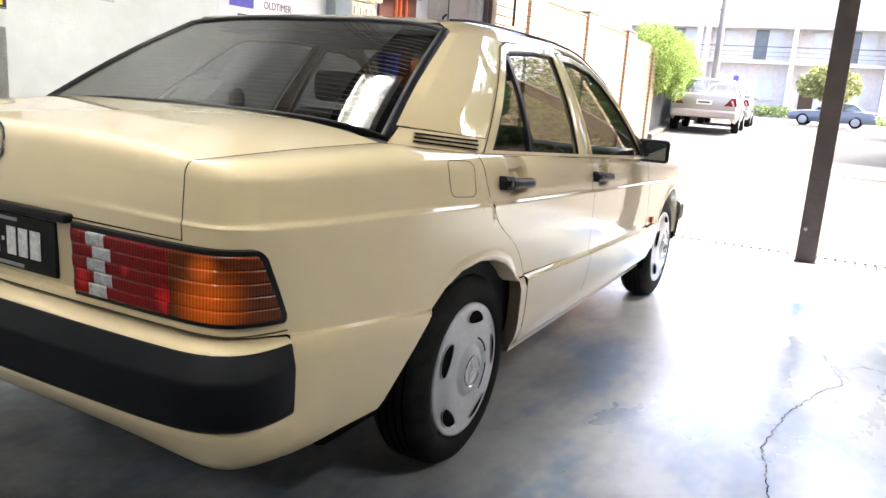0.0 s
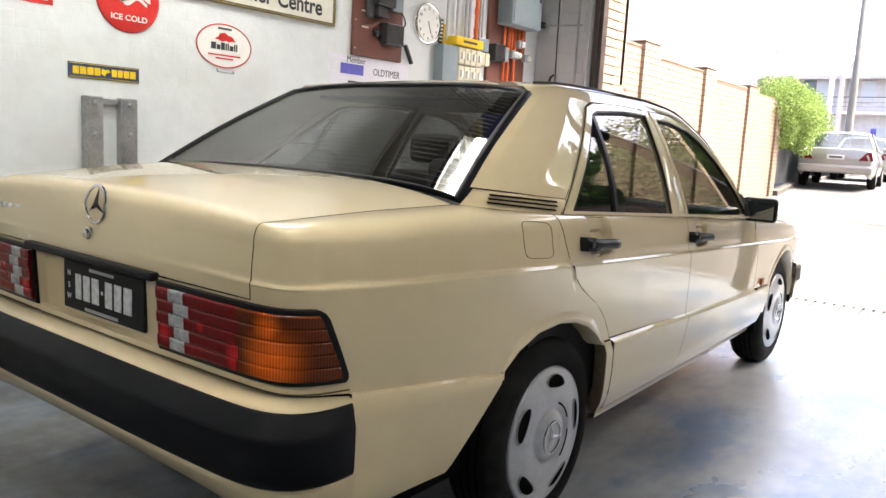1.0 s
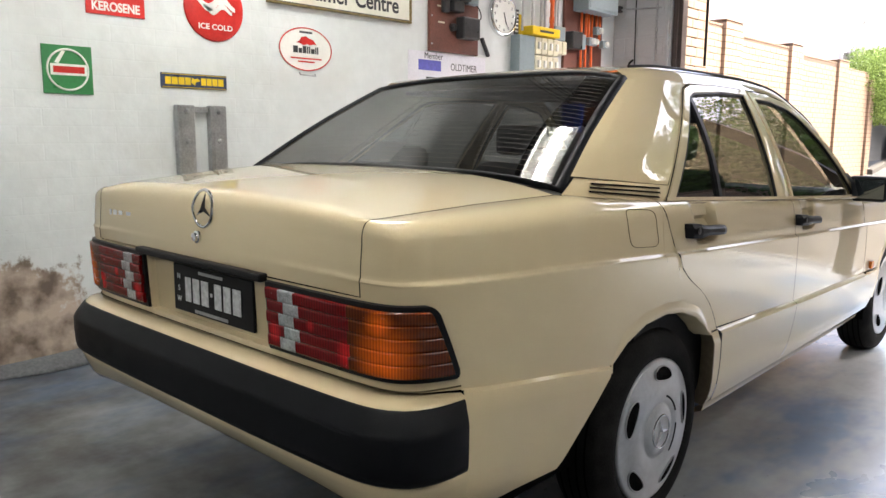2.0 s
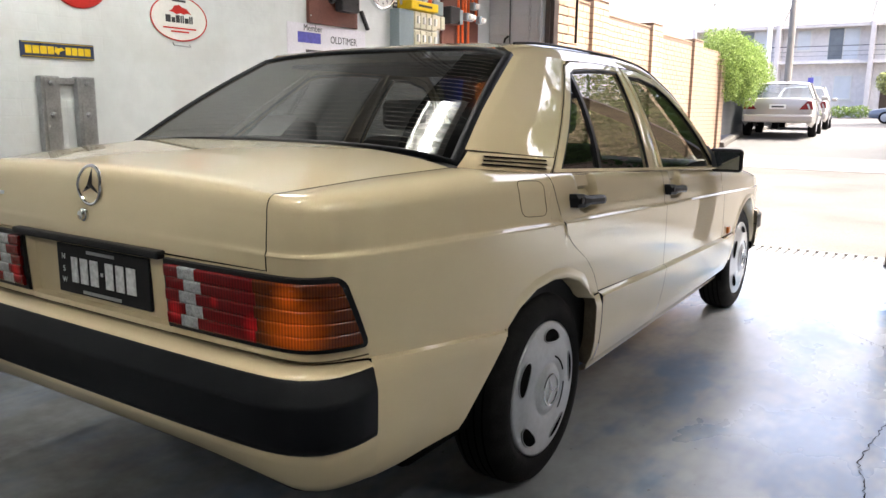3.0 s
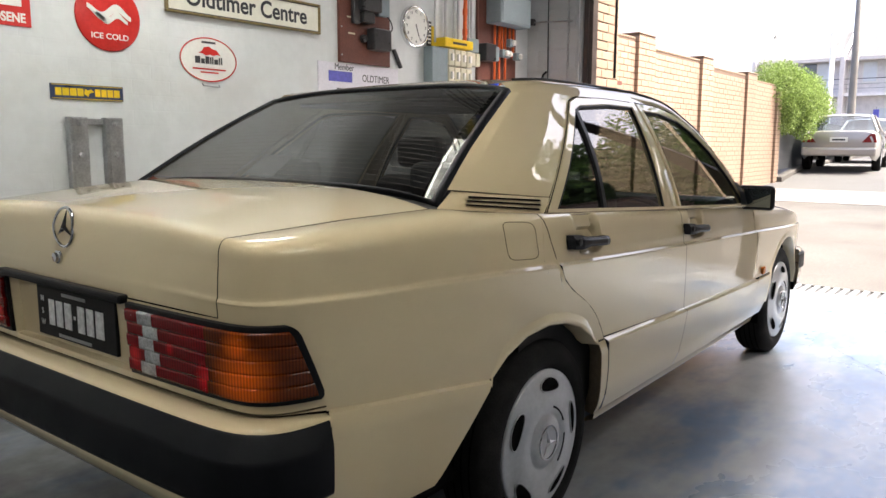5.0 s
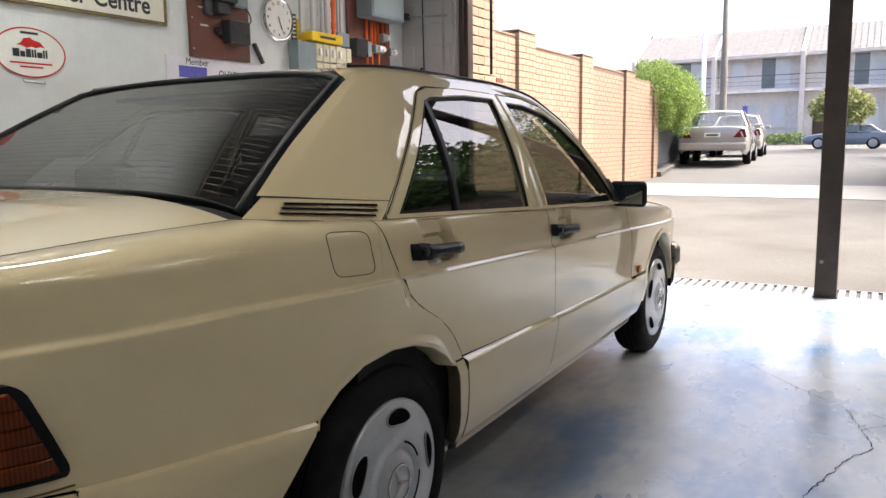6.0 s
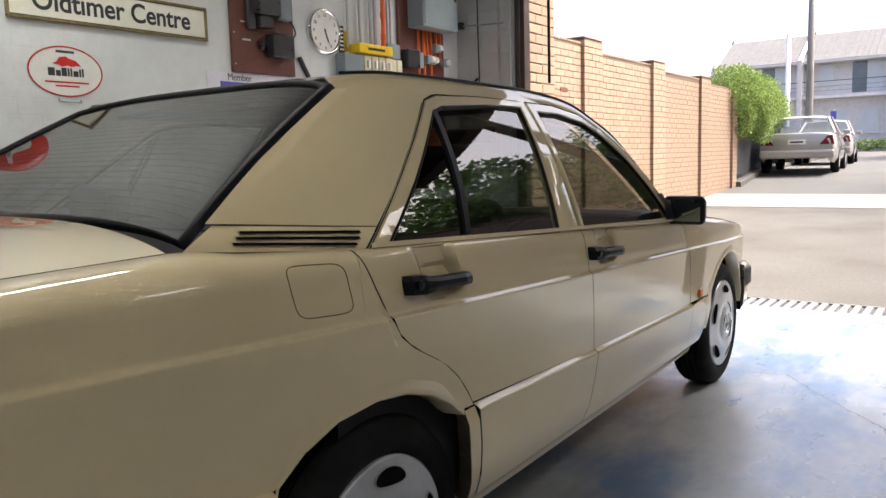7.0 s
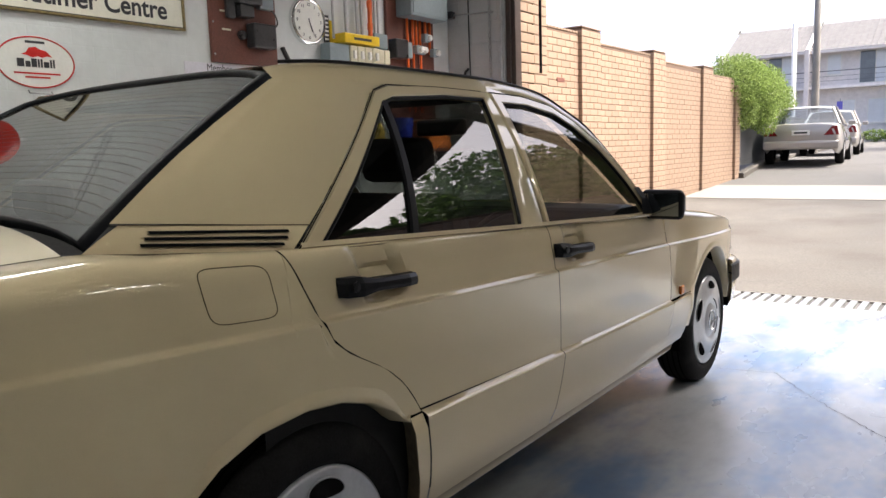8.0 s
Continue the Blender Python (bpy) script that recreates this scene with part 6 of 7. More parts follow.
# switch gear
gear = tagged(part("switch_box", wbox(3.085, 3.295, 1.45, 1.985, 0.001, 0.10, 0.006), M["grey_box"]), "grey metal switch box on the wall", "electric box")
tray = tagged(part("yellow_cover", wbox(3.222, 3.618, 1.995, 2.068, 0.001, 0.13, 0.008), M["sign_yellow"]), "bright yellow cable cover", "cable cover")
part("bar", prism(rect(0.20, 0.02), 0.001, on_wall(3.42, 2.03, 0.1302)), M["ink"], tray)
tag_ob = tagged(part("warning_label", wbox(3.127, 3.178, 1.995, 2.195, 0.001, 0.012, 0.001), M["ink"]), "black and white warning label", "label")
for k in range(6):
    part("bar", prism(rect(0.04, 0.012), 0.001, on_wall(3.152, 2.02 + 0.03 * k, 0.0122)), M["white_trim"], tag_ob)
tagged(part("yellow_strip", wbox(3.182, 3.226, 1.995, 2.16, 0.001, 0.016, 0.002), M["sign_yellow"]), "yellow upright label strip", "label")
for r in range(2):
    for k in range(4):
        y0 = 3.30 + 0.086 * k
        sw = tagged(part("fuse_switch", wbox(y0, y0 + 0.080, 1.845 - 0.15 * r, 1.985 - 0.15 * r, 0.001, 0.105, 0.010), M["cream_plastic"]), "cream plastic fuse switch", "fuse switch", "fuse switches")
        part("lever", wbox(y0 + 0.026, y0 + 0.054, 1.885 - 0.15 * r, 1.945 - 0.15 * r, 0.1052, 0.125, 0.004), M["white_trim"], sw)
for k in range(2):
    tagged(part("socket_outlet", wbox(3.652 + 0.075 * k, 3.72 + 0.075 * k, 1.87, 1.985, 0.001, 0.085, 0.012), M["cream_plastic"]), "cream plastic socket outlet", "socket")
tagged(part("junction_box", wbox(3.618, 3.782, 1.99, 2.11, 0.001, 0.075, 0.010), M["grey_box"]), "small grey junction box", "electric box")
for y, r in ((3.205, 0.010), (3.345, 0.013), (3.47, 0.013), (3.525, 0.013), (3.68, 0.010), (3.72, 0.010)):
    tagged(part("conduit", tube([(WALL + 0.03, y, 2.03 if y < 3.6 else 2.11), (WALL + 0.03, y, 4.38)], r, n=10), M["conduit"]), "grey conduit running up the wall", "conduit", "wall conduits")
b = tube(curve([(WALL + 0.05, 3.60, 2.07), (WALL + 0.05, 3.60, 2.20), (WALL + 0.05, 3.605, 2.6), (WALL + 0.05, 3.60, 4.38)], 4), 0.018, n=10)
oc = tagged(part("conduit", b, M["orange"], None, smooth=True), "bright orange conduit running up the wall", "conduit", "wall conduits")
for z in (2.13, 2.30):
    part("coupling", lathe([(0, 0.022), (0.05, 0.022)], (WALL + 0.05, 3.60, z), "z", 12), M["orange"], oc)

# second board with enclosure and orange conduits
b2 = tagged(part("meter_board", wbox(3.83, 4.46, 1.45, 3.0, 0.001, 0.03, 0.004), M["brown_board"]), "red-brown backing board for switch gear", "meter board")
enc = tagged(part("enclosure", wbox(3.945, 4.455, 2.27, 2.85, 0.031, 0.20, 0.012), M["grey_box"]), "blue-grey steel electrical enclosure", "electric box")
part("door", wbox(3.965, 4.435, 2.29, 2.83, 0.2005, 0.207, 0.004), M["grey_box"], enc)
part("latch", wbox(4.38, 4.41, 2.52, 2.57, 0.2075, 0.22, 0.004), M["bakelite"], enc)
tagged(part("meter", wbox(3.835, 3.995, 1.93, 2.085, 0.031, 0.12, 0.010), M["bakelite"]), "black bakelite switch on the board", "electric meter")
tagged(part("time_switch", wbox(3.998, 4.06, 1.94, 2.07, 0.031, 0.11, 0.008), M["grey_box"]), "small grey time switch", "electric box")
for y, z0 in ((4.06, 1.5), (4.135, 1.5), (4.18, 2.0), (4.235, 1.5), (4.31, 2.1), (4.37, 2.0)):
    tagged(part("conduit", tube([(WALL + 0.055, y, z0), (WALL + 0.055, y, 2.27)], 0.012, n=10), M["orange"], None, smooth=True), "orange conduit below the enclosure", "conduit", "board conduits")
for y, z in ((4.28, 2.125), (4.215, 2.018), (4.395, 2.01), (4.16, 2.02)):
    sw = tagged(part("isolator", wbox(y - 0.055, y + 0.02, z - 0.035, z + 0.035, 0.07, 0.12, 0.008), M["grey_box"]), "grey isolator switch with a pale knob", "switch", "isolators")
    part("knob", lathe([(0, 0.026), (0.02, 0.024), (0.028, 0.014), (0.028, 0)], (WALL + 0.12, y, z), "x", 16), M["white_trim"], sw)

# shelf with tubs under the boards
shelf = tagged(part("shelf", wbox(3.40, 4.60, 1.165, 1.19, 0.001, 0.32, 0.004), M["brown_board"]), "brown timber wall shelf", "shelf")
for y in (3.5, 4.0, 4.5):
    part("bracket", wbox(y, y + 0.03, 0.98, 1.164, 0.001, 0.26, 0.004), M["steel"], shelf)
b = lathe([(0.0, 0.085), (0.22, 0.10), (0.24, 0.106), (0.25, 0.106), (0.25, 0.0)], (WALL + 0.16, 3.80, 1.191), "z", 24)
tub = tagged(part("tub", b, M["blue_plastic"], None, smooth=True), "blue plastic tub on the shelf", "tub")
b = wbox(3.98, 4.30, 1.191, 1.42, 0.04, 0.30, 0.006)
tagged(part("carton", b, M["orange_box"]), "orange cardboard carton on the shelf", "box")
tagged(part("bottle", lathe([(0, 0.04), (0.14, 0.04), (0.18, 0.018), (0.21, 0.018), (0.21, 0)], (WALL + 0.15, 3.55, 1.191), "z", 20), M["sign_yellow"], None, smooth=True), "yellow plastic bottle on the shelf", "bottle")

# return wall: chain, conduits, plug and lead
b = bmesh.new()
for k in range(66):
    z = 1.0 + 0.05 * k
    pts = [Vector((-1.717 + (0.011 * math.cos(t) if k % 2 else 0), FRONT - 0.035 + (0 if k % 2 else 0.011 * math.cos(t)), z + 0.029 * math.sin(t))) for t in spread(0, 2 * math.pi, 13)[:-1]]
    tube(pts, 0.0035, b, n=5, closed=True)
chain = tagged(part("door_chain", b, M["steel"]), "steel hand chain hanging beside the door", "chain")
for x, r in ((-1.605, 0.016), (-1.575, 0.010)):
    tagged(part("conduit", tube([(x, FRONT - 0.022, 0.6), (x, FRONT - 0.022, 4.38)], r, n=10), M["conduit"], None, smooth=True), "grey conduit on the return wall", "conduit", "wall conduits")
lead = tagged(part("hanging_lead", tube(curve([(-1.95, FRONT - 0.02, 4.38), (-1.945, FRONT - 0.02, 2.4), (-1.94, FRONT - 0.02, 1.75), (-1.97, FRONT - 0.02, 1.62)], 8), 0.005, n=6), M["black"]), "thin dark lead hanging on the block wall", "cable")
tap = tagged(part("hook_rail", tube([(-2.12, FRONT - 0.03, 2.365), (-2.02, FRONT - 0.05, 2.36), (-1.68, FRONT - 0.03, 2.345)], 0.008, n=8), M["steel"]), "thin steel hook rail on the block wall", "hook rail")
part("clamp", box((-2.17, FRONT - 0.07, 2.335), (-2.09, FRONT - 0.006, 2.40), 0.012), M["bakelite"], tap)
tagged(part("hanging_strap", box((-1.300, FRONT + 0.085, 1.80), (-1.276, FRONT + 0.0995, 4.0), 0.004), M["black"]), "black strap hanging from the roller door", "strap")
tagged(part("vent_grille", box((-2.656, 7.72, 1.985), (-2.644, 7.93, 2.04), 0.003), M["brown_board"]), "small dark brown vent in the brick wall", "vent")

# small dark hook on the return wall
tagged(part("wall_hook", tube([(-2.01, FRONT - 0.006, 1.80), (-2.0, FRONT - 0.02, 1.83), (-1.985, FRONT - 0.03, 1.86), (-1.95, FRONT - 0.03, 1.885)], 0.011, n=8), M["black"]), "small black hook on the return wall", "hook")


# ---- outdoors ----
def leafy(name, label, category, base, trunk_r, height, lobes, count, size, material, seed, group="", droop=0.0):
    """A tree or bush: tapered trunk with limbs, and a crown of many small leaves gathered in uneven lobes."""
    rnd = random.Random(seed)
    tree = thing(name, label, category, base, group)
    b = bmesh.new()
    top = Vector(base) + Vector((0, 0, height))
    for k, (c, r) in enumerate([(None, None)] + lobes):
        if c is None:
            pts, r0 = [Vector(base) + Vector((rnd.uniform(-0.05, 0.05), rnd.uniform(-0.05, 0.05), height * t)) for t in (0, 0.35, 0.7, 1)], trunk_r
        else:
            a = Vector(base) + Vector((0, 0, height * rnd.uniform(0.55, 0.95)))
            pts, r0 = [a, a.lerp(Vector(c), 0.5) + Vector((0, 0, 0.15)), Vector(c)], trunk_r * 0.5
        rows = []
        for i, p in enumerate(pts):
            rr = r0 * (1 - 0.75 * i / (len(pts) - 1))
            rows.append([p + Vector((rr * math.cos(2 * math.pi * j / 8), rr * math.sin(2 * math.pi * j / 8), 0)) for j in range(8)])
        sheet(rows, b, close_v=True)
    part("trunk", b, M["bark"], tree, smooth=True)
    verts, faces = [], []
    total = sum(r[0] * r[1] * r[2] for _, r in lobes)
    for c, r in lobes:
        for _ in range(int(count * r[0] * r[1] * r[2] / total)):
            d = Vector((rnd.gauss(0, 1), rnd.gauss(0, 1), rnd.gauss(0, 1))).normalized()
            k = rnd.uniform(0.35, 1.0) ** 0.45 * (1 + 0.22 * noise.noise(d * 2.3 + Vector(c)))
            p = Vector(c) + Vector((d.x * r[0], d.y * r[1], d.z * r[2])) * k
            s = size * rnd.uniform(0.6, 1.4)
            u = Vector((rnd.uniform(-1, 1), rnd.uniform(-1, 1), rnd.uniform(-1, 1) - droop)).normalized()
            w = u.cross(Vector((rnd.uniform(-1, 1), rnd.uniform(-1, 1), rnd.uniform(-1, 1)))).normalized() * s * 0.42
            n = len(verts)
            verts += [p - u * s * 0.5, p + w, p + u * s * 0.5, p - w]
            faces.append((n, n + 1, n + 2, n + 3))
    me = bpy.data.meshes.new("crown")
    me.from_pydata(verts, [], faces)
    crown = link("crown", me, material, tree, "crown of many small leaves")
    crown["kind"] = "stuff"
    return tree


def leaf_material(name, color, shine_through=0.35):
    m = mat(name, color, 0.6, scale=1.2, vary=0.35, spec=0.25)
    n, l = m.node_tree.nodes, m.node_tree.links
    b = n["Principled BSDF"]
    geo = n.new("ShaderNodeNewGeometry")
    hsv = n.new("ShaderNodeHueSaturation")
    r = n.new("ShaderNodeMapRange")
    r.inputs["To Min"].default_value, r.inputs["To Max"].default_value = 0.55, 1.45
    l.new(geo.outputs["Random Per Island"], r.inputs["Value"])
    l.new(b.inputs["Base Color"].links[0].from_socket, hsv.inputs["Color"])
    l.new(r.outputs[0], hsv.inputs["Value"])
    l.new(hsv.outputs[0], b.inputs["Base Color"])
    tr, mix = n.new("ShaderNodeBsdfTranslucent"), n.new("ShaderNodeMixShader")
    mix.inputs[0].default_value = shine_through
    l.new(hsv.outputs[0], tr.inputs[0])
    l.new(b.outputs[0], mix.inputs[1])
    l.new(tr.outputs[0], mix.inputs[2])
    l.new(mix.outputs[0], n["Material Output"].inputs[0])
    return m


BUSH, DARK, PALE = leaf_material("bush_leaf", (0.19, 0.265, 0.07)), leaf_material("tree_leaf", (0.075, 0.13, 0.032)), leaf_material("pale_leaf", (0.36, 0.38, 0.17))
leafy("overhanging_bush", "bright green feathery bush hanging over the fence", "bush", (-3.25, 17.2, 0.45), 0.09, 1.6,
      [((-2.8, 16.2, 2.42), (0.60, 0.8, 0.60)), ((-2.72, 16.9, 2.28), (0.68, 0.9, 0.72)), ((-2.85, 17.9, 2.32), (0.75, 0.9, 0.68)), ((-2.95, 18.9, 2.2), (0.75, 0.9, 0.7)), ((-2.65, 17.3, 1.9), (0.5, 1.0, 0.5)), ((-3.0, 20.0, 2.15), (0.7, 0.8, 0.65)), ((-2.6, 16.15, 1.85), (0.34, 0.45, 0.5)), ((-2.5, 16.5, 2.75), (0.2, 0.3, 0.16)), ((-2.9, 17.4, 2.98), (0.25, 0.3, 0.18)), ((-2.45, 17.6, 1.55), (0.28, 0.4, 0.3))],
      62000, 0.036, BUSH, 21, droop=0.5)
leafy("street_tree", "small pale green street tree", "tree", (-0.1, 43.4, 0.62), 0.10, 1.7, [((-0.1, 43.4, 3.1), (1.1, 1.1, 0.8)), ((0.7, 43.6, 2.8), (0.8, 0.8, 0.7)), ((-0.9, 43.4, 2.7), (0.8, 0.8, 0.6)), ((0.2, 43.2, 2.35), (1.0, 0.8, 0.5))], 5000, 0.16, PALE, 22)
leafy("street_tree", "small pale green street tree", "tree", (5.2, 46.0, 0.62), 0.10, 1.7, [((5.2, 46, 3.3), (1.2, 1.1, 0.9)), ((6.0, 46, 2.9), (0.9, 0.9, 0.8))], 3500, 0.16, PALE, 23)
# trees over the wall across the yard, seen mirrored in the car's windows
for k, (x, y, h, s) in enumerate(((7.4, 8.3, 4.2, 0.5), (8.3, 17.5, 4.8, 2.1), (8.3, 26.5, 5.0, 1.95), (8.0, 42.0, 11.0, 3.0))):
    lobes = [((x + dx * s, y + dy * s, h + 0.2 + dz * s), (1.35 * s, 1.35 * s, 1.15 * s)) for dx, dy, dz in ((0, 0, 1.6), (-0.9, 0.5, 0.7), (0.8, -0.6, 0.8), (-0.4, -1.1, 0.4), (0.3, 1.2, 0.5), (-1.2, -0.3, -0.3))]
    leafy("yard_tree", "dark green tree rising behind the yard wall", "tree", (x, y, ground_z(y)), 0.16, h, lobes, 20000, 0.26, DARK, 31 + k, "yard trees")

# dark paling fence beyond the brick wall
fence = thing("paling_fence", "dark steel paling fence behind the kerb", "fence", (-2.72, 22, 0.5))
for z in (0.95, 1.75):
    part("rail", box((-2.74, 16.15, z), (-2.70, 30, z + 0.04), 0.004, turn=Matrix.Translation((-2.72, 16.15, 0)) @ Matrix.Rotation(math.atan(LANE), 4, "Z") @ Matrix.Translation((2.72, -16.15, 0))), M["fence"], fence)
pale = bpy.data.meshes.new("paling")
b = box((-0.012, -0.045, 0), (0.012, 0.045, 1.25), 0.004, segments=1)
b.to_mesh(pale)
b.free()
pale.materials.append(M["fence"])
for k in range(110):
    ob = link("paling", pale, None, fence)
    ob.location = (-2.69 - LANE * 0.125 * k, 16.2 + 0.125 * k, 0.62)

# silver parked cars and those in the street
def street_car(name, label, at, turn, length, width, height, paint, seed, boot=True):
    """A saloon or hatchback for the middle distance: shaped body, glass house, wheels, lamps and plate."""
    L, w, h = length, width / 2, height
    ob = thing(name, label, "car", at)
    m = Matrix.Translation(at) @ Matrix.Rotation(radians(turn), 4, "Z")

    def sec(y, hw, z0, z1):
        p = [(-hw * 0.90, z0), (-hw * 0.98, z0 + 0.12), (-hw, z0 + (z1 - z0) * 0.45), (-hw * 0.985, z0 + (z1 - z0) * 0.72), (-hw * 0.93, z1 - 0.05), (-hw * 0.82, z1 - 0.008), (-hw * 0.5, z1 + 0.012)]
        p = p + [(-x, z) for x, z in reversed(p)]
        return [m @ Vector((x, y, z)) for x, z in p]

    hood, tail = h * 0.62, h * (0.67 if boot else 0.64)
    body = [sec(0.0, w * 0.84, 0.36, tail - 0.10), sec(0.03, w * 0.90, 0.30, tail - 0.02), sec(0.12, w * 0.95, 0.27, tail), sec(0.5, w * 0.99, 0.24, tail + 0.01), sec(L * 0.30, w, 0.22, h * 0.665), sec(L * 0.55, w, 0.22, h * 0.645), sec(L * 0.72, w * 0.99, 0.22, h * 0.63), sec(L * 0.85, w * 0.97, 0.24, hood - 0.03), sec(L * 0.95, w * 0.92, 0.28, hood - 0.10), sec(L * 0.99, w * 0.84, 0.32, hood - 0.18), sec(L, w * 0.75, 0.36, hood - 0.26)]
    b = sheet(body)
    for s in (body[0], body[-1]):
        b.faces.new([b.verts.new(v) for v in s])
    bmesh.ops.remove_doubles(b, verts=b.verts, dist=1e-5)
    part("body", b, paint, ob, smooth=True).data.set_sharp_from_angle(angle=radians(40))
    y0, y1, y2, y3 = (L * 0.13, L * 0.25, L * 0.50, L * 0.68) if boot else (L * 0.03, L * 0.14, L * 0.50, L * 0.70)
    zb, zt = h * 0.655, h - 0.03

    def ring(y, hw, z):
        return [m @ Vector((x, y, z - 0.045 * (abs(x) / hw) ** 3)) for x in spread(-hw, hw, 9)]

    roof = sheet([ring(y1 - 0.03, w * 0.66, zt - 0.045), ring(y1 + 0.06, w * 0.68, zt - 0.018), ring(y1 + 0.25, w * 0.70, zt + 0.005), ring((y1 + y2) / 2, w * 0.71, zt + 0.025), ring(y2 - 0.15, w * 0.69, zt + 0.012), ring(y2, w * 0.66, zt - 0.025)])
    part("roof", roof, paint, ob, smooth=True)
    for nm, q in (("rear_screen", [(-w * 0.84, y0, zb), (w * 0.84, y0, zb), (w * 0.64, y1, zt - 0.05), (-w * 0.64, y1, zt - 0.05)]), ("windscreen", [(-w * 0.82, y3, zb - 0.02), (w * 0.82, y3, zb - 0.02), (w * 0.62, y2, zt - 0.05), (-w * 0.62, y2, zt - 0.05)])):
        b = bmesh.new()
        b.faces.new([b.verts.new(m @ Vector(v)) for v in q])
        part(nm, b, M["pane"], ob)
    for s in (1, -1):
        b = bmesh.new()
        b.faces.new([b.verts.new(m @ Vector(v)) for v in ((s * w * 0.90, y0 + 0.12, zb), (s * w * 0.90, y3 - 0.08, zb - 0.02), (s * w * 0.695, y2 - 0.02, zt - 0.06), (s * w * 0.695, y1 + 0.06, zt - 0.06))])
        part("side_window", b, M["pane"], ob)
        for a, c in (((s * w * 0.88, y0, zb), (s * w * 0.665, y1, zt - 0.06)), ((s * w * 0.88, y3, zb - 0.02), (s * w * 0.65, y2, zt - 0.05)), ((s * w * 0.905, (y1 + y2) / 2, zb), (s * w * 0.70, (y1 + y2) / 2, zt - 0.03))):
            part("pillar", tube([m @ Vector(a), m @ Vector(c)], 0.035, n=8), paint, ob)
        for yc in (L * 0.21, L * 0.81):
            c = m @ Vector((s * (w - 0.015), yc, 0.31))
            wh = bmesh.new()
            rows = []
            for a, r in ((-0.19, 0.19), (-0.19, 0.28), (-0.16, 0.31), (-0.03, 0.31), (0.0, 0.28), (0.0, 0.21)):
                rows.append([m @ Vector((s * (w - 0.005) + s * a, yc + r * math.cos(2 * math.pi * j / 24), 0.31 + r * math.sin(2 * math.pi * j / 24))) for j in range(24)])
            sheet(rows, wh, close_v=True)
            wheel_part = part("wheel", wh, M["tyre"], ob, smooth=True)
            b = bmesh.new()
            sheet([[m @ Vector((s * (w - 0.012 + a), yc + r * math.cos(2 * math.pi * j / 24), 0.31 + r * math.sin(2 * math.pi * j / 24))) for j in range(24)] for a, r in ((0, 0.215), (0.004, 0.19), (0.012, 0.08), (0.012, 0.001))], b, close_v=True)
            part("rim", b, M["hubcap"], wheel_part)
        q = [(s * w * 0.86, 0.035, tail - 0.06), (s * w * 0.74, 0.01, tail - 0.075), (s * w * 0.56, -0.008, tail - 0.27), (s * w * 0.92, 0.03, tail - 0.27)]
        b = bmesh.new()
        lo = [m @ Vector((x, y - 0.018, z)) for x, y, z in q]
        hi = [m @ Vector((x, y + 0.05, z)) for x, y, z in q]
        sheet([hi, lo], b, close_v=True)
        b.faces.new([b.verts.new(v) for v in lo])
        part("tail_lamp", b, M["far_lens"], ob, "red tail lamp")
        part("head_lamp", box((s * w * 0.45, L * 0.975, hood - 0.28), (s * w * 0.80, L * 0.995, hood - 0.16), 0.02, turn=m), M["clear_lens"], ob)
        part("mirror", box((s * w * 0.95, y3 - 0.25, zb), (s * (w + 0.13), y3 - 0.12, zb + 0.12), 0.03, turn=m), paint if s == 1 else M["black"], ob)
    part("bumper", box((-w * 0.93, -0.07, 0.36), (w * 0.93, 0.10, 0.56), 0.05, turn=m), paint, ob)
    pl = part("number_plate", box((-0.19, -0.03, tail - 0.26), (0.19, -0.012, tail - 0.15), 0.004, turn=m), M["white_trim"], ob)
    part("plate_bar", box((-0.14, -0.034, tail - 0.225), (0.14, -0.031, tail - 0.185), 0.0, turn=m), M["ink"], pl)
    part("cabin", box((-w * 0.8, y0 + 0.15, 0.45), (w * 0.8, y3 - 0.25, zb + 0.02), 0.05, turn=m), M["cloth"], ob)
    return ob


street_car("parked_saloon", "silver saloon car parked beside the fence", (-1.83, 18.3, ground_z(19.2) + 0.004), 5.0, 4.5, 1.74, 1.42, M["silver_paint"], 1)
street_car("parked_saloon", "silver saloon car parked ahead of another", (-2.42, 25.4, ground_z(26.5) + 0.004), 5.0, 4.5, 1.74, 1.46, M["silver_paint"], 2)
street_car("street_saloon", "grey-blue saloon car parked along the street", (2.35, 44.0, ground_z(44) + 0.004), 88, 4.2, 1.70, 1.32, M["blue_paint"], 3)
street_car("street_saloon", "white saloon car parked along the street", (7.2, 46.6, ground_z(46) + 0.004), 88, 4.4, 1.72, 1.42, M["white_paint"], 4)

# street furniture
b = lathe([(0, 0.15), (3.0, 0.13), (9.0, 0.10), (9.0, 0)], (-3.67, 30.2, ground_z(30)), "z", 16)
pole = tagged(part("utility_pole", b, M["pale_concrete"], None, smooth=True), "pale concrete utility pole beside the road", "pole")
part("cross_arm", box((-4.5, 30.1, 8.2), (-2.8, 30.3, 8.35), 0.01), M["bark"], pole)
b = lathe([(0, 0.10), (5.2, 0.09), (5.2, 0)], (-5.0, 33.0, ground_z(33)), "z", 16)
tagged(part("lamp_post", b, M["white_trim"], None, smooth=True), "white painted post beside the road", "post")
sign = tagged(part("road_sign", lathe([(0, 0.02), (2.0, 0.02)], (-2.95, 31.0, ground_z(31)), "z", 8), M["steel"]), "blue road sign on a thin steel post", "road sign")
part("sign_plate", box((-3.06, 30.95, 2.2), (-2.86, 30.965, 2.5), 0.004), M["violet_print"], sign)

